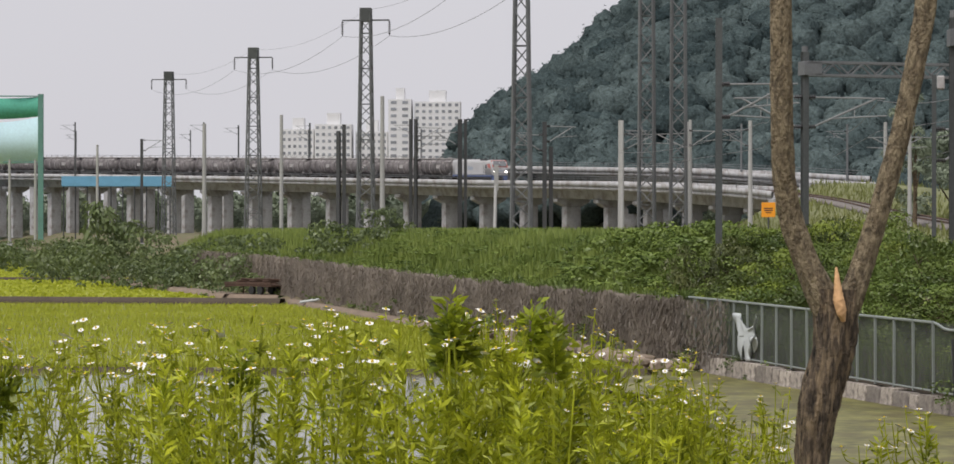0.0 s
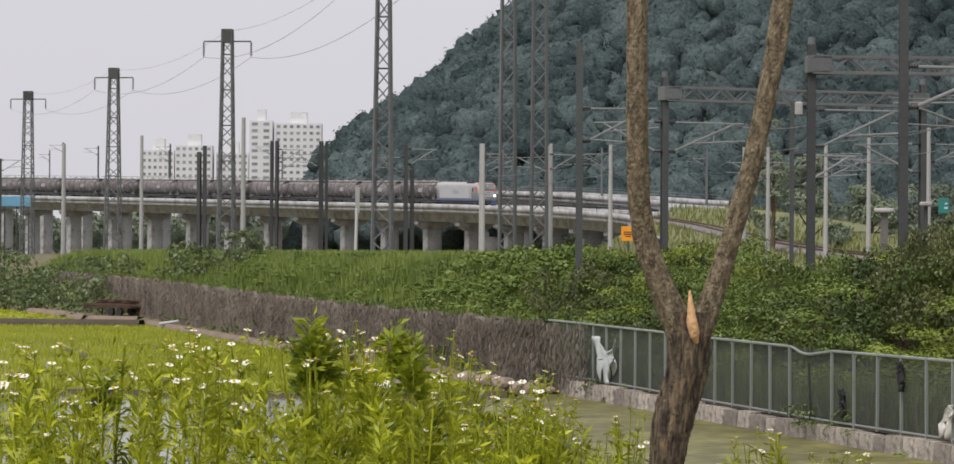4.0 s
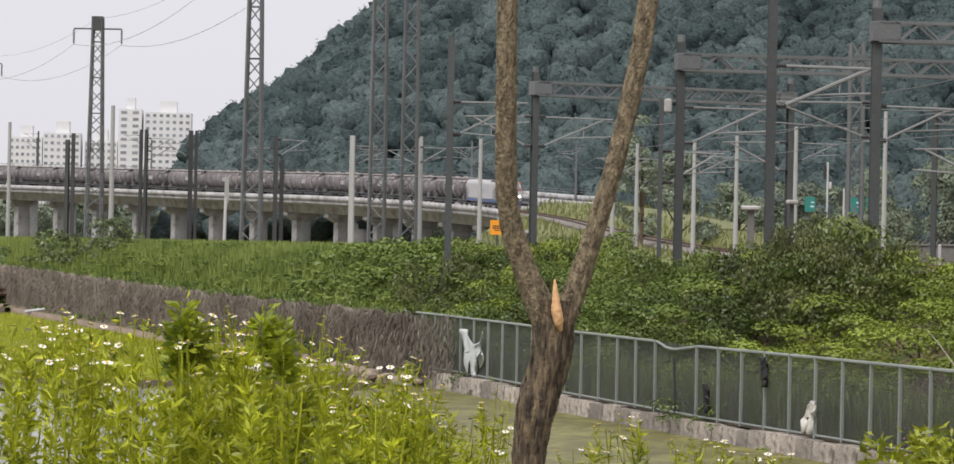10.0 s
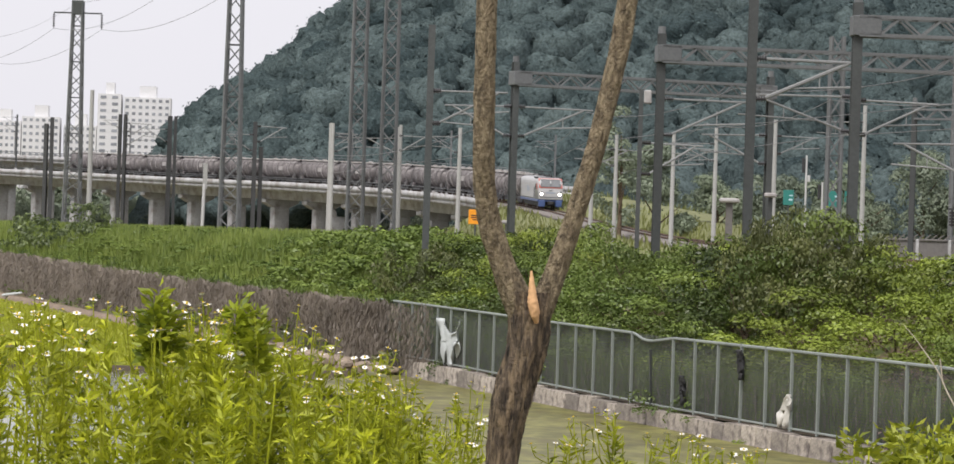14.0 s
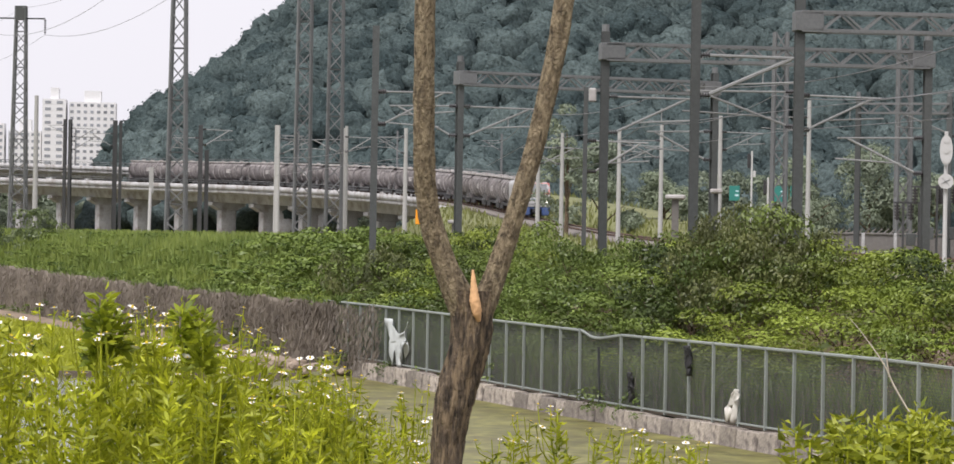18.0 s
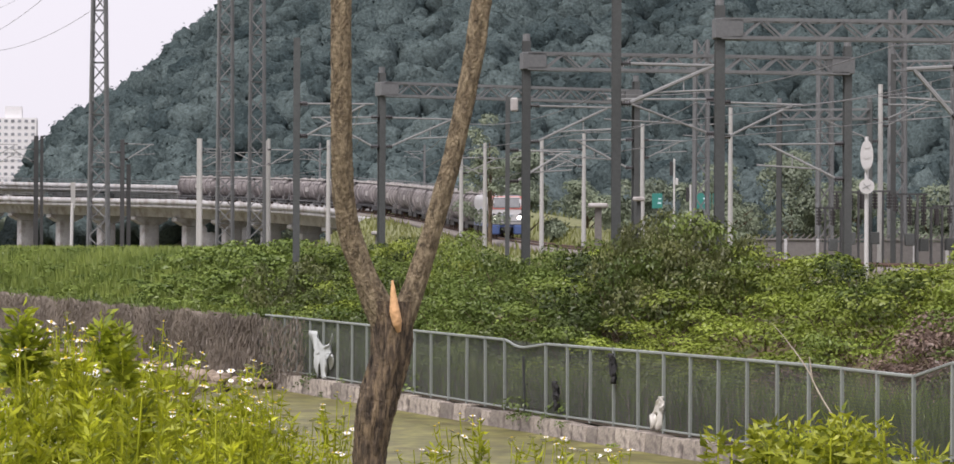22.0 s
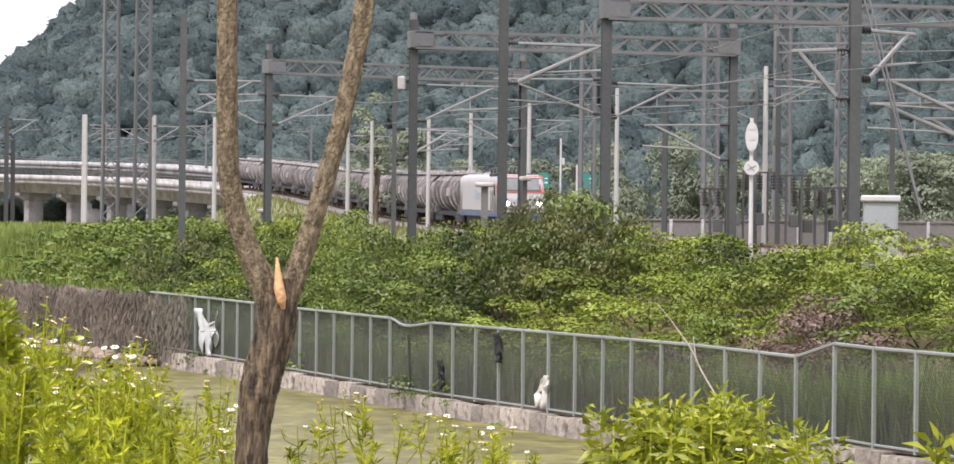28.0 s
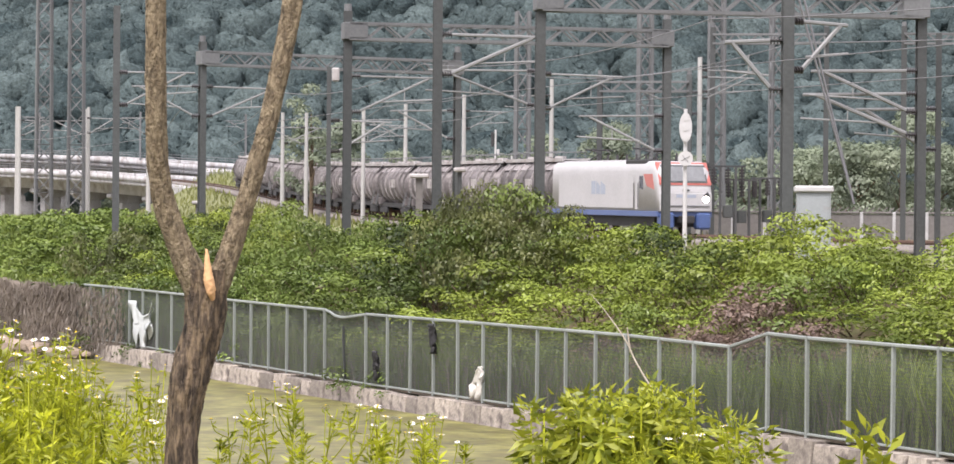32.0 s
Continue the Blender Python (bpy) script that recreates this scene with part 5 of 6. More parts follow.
def blades(rng, x, y, z, tall, wide, lean=0.25):
    """Single grass blades as bent strips of two quads."""
    n = len(x)
    a = rng.uniform(0, 6.28, n)
    t = tall * rng.uniform(0.6, 1.25, n)
    dx, dy = np.cos(a) * t * lean * rng.random(n), np.sin(a) * t * lean * rng.random(n)
    b = rng.uniform(0, 6.28, n)
    wx, wy = np.cos(b) * wide / 2, np.sin(b) * wide / 2
    base = np.stack([x, y, z], -1)
    w = np.stack([wx, wy, 0 * wx], -1)
    mid = base + np.stack([dx * 0.4, dy * 0.4, t * 0.6], -1)
    tip = base + np.stack([dx, dy, t], -1)
    v = np.stack([base - w, base + w, mid + w * 0.8, mid - w * 0.8, tip + w * 0.12, tip - w * 0.12], 1).reshape(-1, 3)
    i = np.arange(n)[:, None] * 6
    f = np.concatenate([i + [0, 1, 2, 3], i + [3, 2, 4, 5]])
    return v, f


def build_bank_grass():
    rng = np.random.default_rng(5)
    n = 52000
    s, q = -18 - 190 * rng.random(n) ** 1.25, 0.6 + 15 * rng.random(n)
    keep = (s < -34) | (rng.random(n) < 0.35)
    s, q = s[keep], q[keep]
    x, y = FENCE[0] + ALONG[0] * s + ACROSS[0] * q, FENCE[1] + ALONG[1] * s + ACROSS[1] * q
    v, f = blades(rng, x, y, ground_height(x, y) - 0.05, 0.95, 0.11)
    tagged(sheet("bank_grass", v, f, "leaf_grass"), "tall bright green grass on the railway bank", "grass", kind="stuff")


build_bank_grass()


def build_slope_grass():
    """Rough grass on the railway embankments."""
    rng = np.random.default_rng(52)
    for line, s0, s1 in ((TRACK, S_END - 2, TRACK.nearest(30, 115)), (UPPER, U_END - 2, UPPER.s[-1] - 3)):
        n = 9000
        s, u = rng.uniform(s0, s1, n), rng.uniform(-11, 11, n)
        keep = np.abs(u) > 3.0
        s, u = s[keep], u[keep]
        p = np.array([np.interp(s, line.s, line.p[:, k]) for k in range(3)]).T
        q = np.array([np.interp(s + 1, line.s, line.p[:, k]) for k in range(3)]).T - p
        r = np.stack([q[:, 1], -q[:, 0]], -1) / np.linalg.norm(q[:, :2], axis=1, keepdims=True)
        z = p[:, 2] - 0.55 - (np.abs(u) - 3.2) * 0.635
        v, f = blades(rng, p[:, 0] + r[:, 0] * u, p[:, 1] + r[:, 1] * u, z - 0.1, 0.75, 0.16, 0.6)
        tagged(sheet("slope_grass", v, f, "leaf_slope"), "rough olive grass on the railway embankment", "grass", kind="stuff")


build_slope_grass()


def build_rice():
    rng = np.random.default_rng(6)
    # flooded near paddy: widely spaced rows of seedlings
    X, Y = np.meshgrid(np.arange(-40, 4, 0.30), np.arange(48, 91, 0.24))
    x, y = X.ravel() + rng.normal(0, 0.02, X.size), Y.ravel() + rng.normal(0, 0.03, X.size)
    keep = (x < -3 - 0.22 * (y - 48) + 3 * np.sin(y * 0.21)) & (x > -0.36 * y - 4) & (rng.random(X.size) < 0.2)
    x, y = np.repeat(x[keep], 3), np.repeat(y[keep], 3)
    v, f = blades(rng, x + rng.normal(0, 0.03, len(x)), y + rng.normal(0, 0.03, len(x)), 0 * x - 0.02, 0.2, 0.022, 0.6)
    tagged(sheet("rice_seedlings", v, f, "leaf_rice"), "thin rows of young rice seedlings in water", "rice", kind="stuff")
    X, Y = np.meshgrid(np.arange(-75, 0, 0.30), np.arange(89.6, 165, 0.30))
    x, y = X.ravel() + rng.normal(0, 0.02, X.size), Y.ravel() + rng.normal(0, 0.03, X.size)
    s, q = (x - FENCE[0]) * ALONG[0] + (y - FENCE[1]) * ALONG[1], (x - FENCE[0]) * ACROSS[0] + (y - FENCE[1]) * ACROSS[1]
    keep = (q < -1.3 - 0.004 * (y - 92)) & (x > -0.36 * y - 5)
    thin = x / y + 0.02 * np.sin(y * 0.3) < -0.235 + 0.0012 * (y - 90)
    for name, part_of, wide, jitter, label in (("rice_rows", keep & ~thin, 0.10, 0.06, "dense rows of bright green young rice"), ("rice_rows_thin", keep & thin, 0.045, 0.02, "thin rows of young rice with bright water between")):
        a, b = np.repeat(x[part_of], 2), np.repeat(y[part_of], 2)
        v, f = blades(rng, a + rng.normal(0, jitter, len(a)), b + rng.normal(0, 0.06, len(a)), 0 * a, 0.18, wide, 0.5)
        tagged(sheet(name, v, f, "leaf_rice"), label, "rice", kind="stuff")
    n = 26000
    x, y = rng.uniform(-135, -38, n), 180 + 212 * rng.random(n) ** 1.4
    keep = x < -38 - (y - 180) * 0.35
    x, y = x[keep], y[keep]
    v, f = blades(rng, x, y, 0 * x + 0.05, 0.16, 0.25, 0.7)
    tagged(sheet("rice_far", v, f, "leaf_rice"), "bright green rice in the far paddy", "rice", kind="stuff")


build_rice()


def build_fence_weeds():
    """Dry stalks and grass behind the bare fence."""
    rng = np.random.default_rng(15)
    for mat, n, tall, lo, label in (("leaf_grass", 11000, 1.35, 31, "bright green weeds crowding the mesh fence"), ("leaf_vine", 5200, 0.9, 14, "dry brown stalks behind the mesh fence"), ("leaf_bush", 7000, 1.1, 4, "green grass and weeds behind the mesh fence")):
        s, q = 60 * rng.random(n) - 1, rng.uniform(0.25, 1.9, n)
        keep = rng.random(n) < (0.0 if lo > 30 else 0.35) + 0.65 * smooth_step(lo, 37, s)
        s, q = s[keep], q[keep]
        x, y = FENCE[0] + ALONG[0] * s + ACROSS[0] * q, FENCE[1] + ALONG[1] * s + ACROSS[1] * q
        z = np.array([dip(k) for k in s])
        v, f = blades(rng, x, y, z, tall, 0.06 if lo > 30 else 0.035, 0.5)
        tagged(sheet("fence_weeds", v, f, mat), label, "weeds", kind="stuff")


build_fence_weeds()


def dike(name, points, wide, high, mat, label):
    line = Line([(*p, 0) for p in points])
    tagged(ribbon(line, 0, line.s[-1], 3, [(-wide / 2 - high * 1.2, -0.3), (-wide / 2, high), (wide / 2, high), (wide / 2 + high * 1.2, -0.3)], name, mat), label, "dike", kind="structure")


dike("dike_1", [(-70, 88.2), (-30, 88.6), (-12, 88.6), (-5.0, 90.0)], 0.25, 0.15, "mud", "narrow earth dike between two paddies")
dike("dike_2", [(-110, 174), (-54, 171.5), (-33.5, 169)], 0.9, 0.33, "mud", "dark earth farm track between paddies")
dike("dike_3", [(on_fence(y, -0.8), y) for y in (170, 146, 121, 99, 88.5)], 0.5, 0.28, "path", "bare reddish earth path along the overgrown fence")
dike("dike_4", [(-39, 180), (-62, 236), (-100, 350), (-112, 395)], 1.2, 0.35, "path", "earth dike edging the far paddy")
dike("dike_5", [(-160, 245), (-64, 240)], 0.5, 0.3, "mud", "low earth dike across the far paddy")


dike("dike_6", [(-40.1, 182.2), (-37.3, 180.0), (-34.5, 177.8)], 2.6, 0.33, "path", "bare earth standing place of the farm trailer")


def build_stones():
    rng = np.random.default_rng(9)
    for i in range(46):
        s = -1.0 - 30 * rng.random() ** 1.5
        q = rng.uniform(-1.25, -0.55)
        bm = B()
        bmesh.ops.create_icosphere(bm, subdivisions=1, radius=1.0)
        for v in bm.verts:
            v.co *= rng.uniform(0.75, 1.2)
        st = tagged(part("field_stone", bm, "stone"), "rough brown field stone lying on bare earth", "stone", "stones by the fence")
        r = rng.uniform(0.12, 0.38) * (1.5 if i < 4 else 1)
        st.matrix_basis = Matrix.LocRotScale((*fence_at(s, q), 0.28), Euler((0, 0, rng.uniform(0, 6))), (r * 1.4, r, r * 0.75))


build_stones()


def far_shrubs():
    rng = np.random.default_rng(31)
    mesh = [shrub_mesh(j, "leaf_field", BUSH_LOW) for j in range(4)]
    spots = [(-78, 293, 5.0, 3.6), (-80, 300, 4.4, 3.2), (-70.5, 254, 2.9, 2.4), (-66, 250, 2.6, 2.4), (-58, 235, 2.8, 2.3), (-54, 228, 2.5, 2.2), (-49.5, 216, 2.6, 2.2), (-46, 212, 2.2, 2.0), (-42.6, 207, 2.6, 2.0), (-47.7, 200, 1.9, 2.0),
             (-44, 196, 1.9, 1.8)]
    spots += [(-39, 186, 1.5, 1.5), (-41, 192, 2.0, 1.6), (-52, 206, 2.0, 2.0), (-57, 214, 2.2, 2.2), (-62, 226, 2.4, 2.2), (-68, 240, 2.4, 2.2), (-75, 262, 2.6, 2.5), (-84, 285, 2.4, 2.6), (-92, 305, 2.4, 2.8),
             (-98, 322, 2.4, 3.0), (-105, 340, 2.6, 3.0), (-36, 199, 1.9, 1.7), (-33, 190, 1.8, 1.6), (-30, 184, 1.7, 1.5), (-112, 350, 2.6, 3.2), (-88, 322, 2.2, 3), (-72, 275, 2.2, 2.6), (-60, 246, 2.2, 2.2), (-51, 224, 2.2, 2.2)]
    spots += [(x, 350 + 9 * math.sin(x), 1.4, 3.4) for x in np.arange(-140, -90, 8.0)]
    for x, y, h, w in spots:
        for k in range(2):
            ob = tagged(new("field_shrub", mesh[rng.integers(4)]), "dark green shrub at the edge of the fields", "shrub", "shrubs by the fields")
            gx, gy = x + rng.normal(0, 1.2), y + rng.normal(0, 2.0)
            ob.matrix_basis = Matrix.LocRotScale((gx, gy, float(ground_height(np.array(gx), np.array(gy))) - 0.3), Euler((0, 0, rng.uniform(0, 6))), (w, w, h * 1.05 * rng.uniform(0.7, 1.1)))


far_shrubs()


def build_trailer():
    tr = thing("farm_trailer", pose(-37.3, 180.0, 0.33, 0, 0, -38), "rusty dark red flatbed farm trailer parked on the dike", "trailer")
    bm = B()
    box(bm, -2.4, -0.95, 0.52, 2.4, 0.95, 0.66, 0.02)
    part("bed", bm, "rust", tr)
    for y in (-0.95, 0.95):
        bm = B()
        box(bm, -2.4, y - 0.03, 0.66, 2.4, y + 0.03, 0.82)
        part("side_board", bm, "rust", tr)
    for x in (0.35, 1.2):
        for y in (-0.85, 0.85):
            bm = B()
            rod(bm, (x, y - 0.11, 0.28), (x, y + 0.11, 0.28), 0.28, sides=16)
            part("wheel", bm, "rubber", tr)
    bm = B()
    rod(bm, (-2.4, 0, 0.58), (-3.5, 0, 0.45), 0.06)
    part("drawbar", bm, "rust", tr)
    bm = B()
    rod(bm, (-2.3, 0.6, 0), (-2.3, 0.6, 0.55), 0.05)
    part("prop", bm, "rust", tr)
    bm = B()
    for i in range(9):
        x = -1.9 + i * 0.45
        rod(bm, (x, -0.7, 0.74 + 0.14 * (i % 3)), (x + 0.9, 0.6, 0.92), 0.07, sides=6)
    part("scrap_load", bm, "rust", tr)
    bm = B()
    box(bm, -0.6, -0.25, 0, 0.6, 0.25, 0.16, 0.06)
    bt = tagged(part("plastic_sheet", bm, "cloth"), "crumpled white plastic sheet lying on the path", "sheet")
    bt.matrix_basis = pose(on_fence(163, -0.8), 163, 0.27, 0, -8, 20)


build_trailer()


# ---- things caught on the fence ----
def rag(name, s, z0, z1, wide, mat, label, category, seed, lean=0.0):
    """A crumpled hanging piece of cloth or plastic with folds and thickness."""
    rng = np.random.default_rng(seed)
    n, m = 9, 14
    x0, y0 = fence_at(s, -0.07)
    v = []
    for j in range(m + 1):
        h = j / m
        w = wide * ((0.62 + 0.38 * h if not lean else 1.1 - 0.75 * h * h) + 0.12 * math.sin(3 + h * 9 + seed))
        for i in range(n + 1):
            u = i / n - 0.5
            edge = 0.18 * abs(u) * (1 if j > m * 0.7 else 0) * (z1 - z0)
            bulge = -0.07 * math.cos(u * 19 + h * 3) - 0.03 * rng.random()
            px, py = ALONG * (u * w + 0.05 * math.sin(h * 6) + lean * h) + ACROSS * bulge
            cut = 0.55 * (z1 - z0) * max(0, math.cos(u * 11 + seed)) * (1 - h) ** 2 if h < 0.5 else 0.36 * (z1 - z0) * max(0, math.cos(u * 4.4 - 0.5)) * h ** 5
            v.append((x0 + px, y0 + py, z0 + (z1 - z0) * h + cut * (1 if h < 0.5 else -1)))
    f = [(j * (n + 1) + i, j * (n + 1) + i + 1, (j + 1) * (n + 1) + i + 1, (j + 1) * (n + 1) + i) for j in range(m) for i in range(n)]
    ob = sheet(name, v, f, mat, smooth=True)
    sol = ob.modifiers.new("thick", "SOLIDIFY")
    sol.thickness = 0.015
    return tagged(ob, label, category)


rag("hanging_cloth", 2.9, 0.66, 2.10, 2.15, "cloth", "pale torn cloth hanging on the mesh fence", "cloth", 2)
rag("plastic_bag", 27.35, 0.62, 1.38, 0.36, "bag", "white plastic bag caught at the fence foot", "plastic bag", 5, 0.45)
rag("dark_rag", 25.05, 1.55, 2.25, 0.22, "dark", "black plastic rag caught in the fence mesh", "rag", 7)
rag("dark_rag", 21.6, 0.72, 1.45, 0.17, "dark", "black plastic rag caught in the fence mesh", "rag", 9)


def build_branch():
    v, f = tube([(*fence_at(36.0, -0.12), 1.3), (*fence_at(35.2, -0.1), 1.85), (*fence_at(34.6, -0.05), 2.3), (*fence_at(33.4, 0.1), 2.85), (*fence_at(32.6, 0.2), 3.15)], [0.018, 0.018, 0.014, 0.009, 0.005], 8, 3)
    th = tagged(sheet("dead_branch", v, f, "branch"), "pale dead branch leaning over the fence", "branch")
    v, f = tube([(*fence_at(34.9, -0.08), 2.05), (*fence_at(34.75, -0.08), 2.55)], [0.018, 0.012], 8, 3)
    sheet("side_branch", v, f, "branch", th)


M["branch"] = material("branch", (0.34, 0.30, 0.24), 0.9, 0.2, 5, 40, 0.4)
build_branch()


# ---- foreground weeds ----
def flower_mesh():
    """A white daisy head with a yellow eye."""
    bm = bmesh.new()
    n = 12
    c = bm.verts.new((0, 0, 0.001))
    ring = []
    for i in range(n):
        a = 2 * math.pi * i / n
        r = 0.0155 if i % 2 else 0.0115
        ring.append(bm.verts.new((math.cos(a) * r, math.sin(a) * r, 0.0035)))
    for i in range(n):
        bm.faces.new((c, ring[i], ring[(i + 1) % n]))
    got = bmesh.ops.create_cone(bm, cap_ends=True, segments=8, radius1=0.0042, radius2=0.003, depth=0.006, matrix=Matrix.Translation((0, 0, 0.005)))["verts"]
    me = bpy.data.meshes.new("flower_head")
    for f in bm.faces:
        f.material_index = 1 if all(v in got for v in f.verts) else 0
    bm.to_mesh(me)
    bm.free()
    me.materials.append(M["petal"])
    me.materials.append(M["flower_eye"])
    return me


FLOWER = flower_mesh()


def build_fleabane(seed, tall, heads):
    rng = np.random.default_rng(seed)
    th = thing("fleabane", Matrix(), "tall weed with narrow green leaves and small white daisy flowers", "wildflower", "flowering weeds")
    bend = rng.normal(0, 0.05, 2)

    def stem(h):
        return np.array([bend[0] * h * h, bend[1] * h * h, tall * h])
    v, f = tube([stem(i / 4) for i in range(5)], [0.006, 0.0045, 0.002], 5, seed, 0.0, 2)
    sheet("stem", v, f, "leaf_weed", th)
    tips = []
    for k in range(heads):
        h = rng.uniform(0.62, 0.9)
        a = stem(h)
        g, out = rng.uniform(0, 6.28), rng.uniform(0.03, 0.13)
        b = a + [math.cos(g) * out, math.sin(g) * out, tall * (1 - h) * rng.uniform(0.6, 1.15)]
        m = (a + b) / 2 + [math.cos(g) * out * 0.25, math.sin(g) * out * 0.25, -0.01]
        v, f = tube([a, m, b], [0.003, 0.002], 4, k, 0.0, 2)
        stalk = sheet("flower_stalk", v, f, "leaf_weed", th)
        ob = new("flower_head", FLOWER)
        ob.parent = stalk
        s = rng.uniform(0.8, 1.35)
        ob.matrix_basis = Matrix.LocRotScale(Vector(b) + Vector((0, 0, 0.004)), Euler((rng.normal(0.12, 0.25), rng.normal(0, 0.25), 0)), (s, s, s))
        tips.append(b)
    n = int(110 * tall)
    h = rng.uniform(0.05, 0.93, n)
    at = np.array([stem(x) for x in h])
    g = rng.uniform(0, 6.28, n)
    out = np.stack([np.cos(g), np.sin(g), 0.55 + 0 * g], -1)
    v, f = leaves(rng, at, out, 0.062, width=0.2, droop=1.2)
    w, e = leaves(rng, np.repeat(np.array(tips), 3, 0) - [0, 0, 0.02], rng.normal(0, 1, (3 * heads, 3)) + [0, 0, 0.4], 0.035, width=0.25)
    sheet("leaves", np.concatenate([v, w]), np.concatenate([f, e + len(v)]), "leaf_weed", th)
    return th


def build_leafy(seed, tall):
    """A shorter flowerless stem, densely leaved."""
    rng = np.random.default_rng(seed)
    th = thing("leafy_weed", Matrix(), "upright green weed with dense narrow leaves", "weed", "leafy weeds")
    bm = B()
    rod(bm, (0, 0, 0), (rng.normal(0, 0.03), rng.normal(0, 0.03), tall), 0.006, 0.003, sides=5, caps=False)
    part("stem", bm, "leaf_weed", th)
    n = int(165 * tall)
    h = rng.uniform(0.1, 1, n) ** 0.8
    g = rng.uniform(0, 6.28, n)
    at = np.stack([0 * h, 0 * h, h * tall], -1)
    v, f = leaves(rng, at, np.stack([np.cos(g), np.sin(g), 0.6 + 0.5 * h], -1), 0.062, width=0.21, droop=1.2)
    sheet("leaves", v, f, "leaf_weed", th)
    return th


def build_weeds():
    rng = np.random.default_rng(77)
    tallest = [build_fleabane(100 + i, 1.0, (5, 6, 4, 7, 3, 6, 5)[i]) for i in range(7)]
    leafy = [build_leafy(200 + i, 1.0) for i in range(5)]
    used = [False] * 12

    def put(pool, base, k, x, y, top):
        h = max(0.35, top - 3.1)
        m = Matrix.LocRotScale((x, y, 3.1), Euler((rng.normal(0, 0.04), rng.normal(0, 0.04), rng.uniform(0, 6.28))), None)
        sc = Vector((0.75 + 0.3 * h, 0.75 + 0.3 * h, h))
        if not used[base + k]:
            used[base + k] = True
            ob = pool[k]
            ob.matrix_basis = m
        else:
            ob = copy_thing(pool[k], m)
        ob.matrix_basis = m @ Matrix.Diagonal((*sc, 1))

    def crest(x):
        return float(np.interp(x, [-3.6, -2.6, -1.9, -1.2, -0.85, -0.55, -0.25, 0.1, 0.5, 1.0, 2.6], [4.28, 4.34, 4.40, 4.35, 4.24, 4.14, 4.05, 3.95, 3.93, 3.90, 3.86]))
    for i in range(98):
        x = -3.5 + 3.35 * rng.random() if i < 84 else -1.6 + 1.3 * rng.random()
        put(tallest, 0, int(rng.integers(7)), x, rng.uniform(10.3, 12.4), crest(x) - abs(rng.normal(0, 0.14)))
    for i in range(176):
        x = -3.5 + 3.15 * rng.random() if i < 78 else -1.6 + 1.2 * rng.random()
        put(leafy, 7, int(rng.integers(5)), x, rng.uniform(10.0, 12.4), crest(x) - 0.17 - abs(rng.normal(0, 0.14)))
    for x, y, top in ((0.24, 11.6, 3.96), (0.31, 11.9, 3.97), (0.38, 11.5, 3.9), (0.58, 11.3, 3.93), (0.63, 11.2, 3.9), (0.72, 11.4, 3.86), (0.82, 11.3, 3.87), (0.9, 11.0, 3.84), (0.05, 11.0, 3.9), (0.98, 11.6, 3.84), (1.9, 12.4, 3.72), (2.1, 12.2, 3.74), (2.35, 12.4, 3.76)):
        put(tallest, 0, int(rng.integers(7)), x, y, top)
        put(leafy, 7, int(rng.integers(5)), x + rng.normal(0, 0.05), y, top - 0.1)


build_weeds()


def build_broadleaf(name, x, y, top, spread, mat, label, seed, count=26, size=0.1, tiers=3):
    """A leafy stem whose leaves stand in whorls, the topmost in a rosette."""
    rng = np.random.default_rng(seed)
    th = thing(name, pose(x, y, 3.1), label, "weed", "broad-leaved weeds")
    h = top - 3.1
    bm = B()
    rod(bm, (0, 0, 0), (0, 0, h - 0.03), 0.008, 0.004, sides=6, caps=False)
    part("stem", bm, "leaf_weed", th)
    V, F, base = [], [], 0
    for k in range(tiers):
        z = h - 0.03 - k * (min(0.085, size * 1.15) if tiers < 7 else 0.022)
        n = count // tiers + 3 * k
        g = rng.uniform(0, 6.28, n)
        lift = 0.75 - (0.45 if tiers < 7 else 0.08) * k
        at = np.stack([0 * g, 0 * g, z + rng.normal(0, 0.02, n)], -1) + np.stack([np.cos(g), np.sin(g), 0 * g], -1) * spread * 0.3 * rng.random((n, 1))
        v, f = leaves(rng, at, np.stack([np.cos(g), np.sin(g), lift + 0 * g], -1), size * (1 + (0.25 if tiers < 7 else 0.05) * k), width=0.27 if tiers < 7 else 0.4, droop=1.6 if tiers < 7 else 0.6)
        V.append(v)
        F.append(f + base)
        base += len(v)
    sheet("leaves", np.concatenate(V), np.concatenate(F), mat, th)


MUG = "bushy bright green weed with deeply cut leaves"
_r = np.random.default_rng(8)
for i in range(32):
    u = _r.random()
    mx = 1.5 + 1.05 * u
    mt = float(np.interp(mx, [1.4, 1.6, 1.85, 2.05, 2.25, 2.45, 2.6], [3.80, 3.86, 3.93, 3.87, 3.92, 3.78, 3.68]))
    build_broadleaf("mugwort", mx, 13.0 + _r.uniform(-0.5, 0.6), mt - abs(_r.normal(0, 0.06)), 0.2, "leaf_mugwort", MUG, 300 + i, 115, 0.066, 6)
for mx, mt in ((2.60, 3.86), (2.68, 3.80)):
    build_broadleaf("mugwort", mx, 10.9, mt, 0.15, "leaf_mugwort", MUG, 340 + int(mx * 10), 30, 0.1, 3)
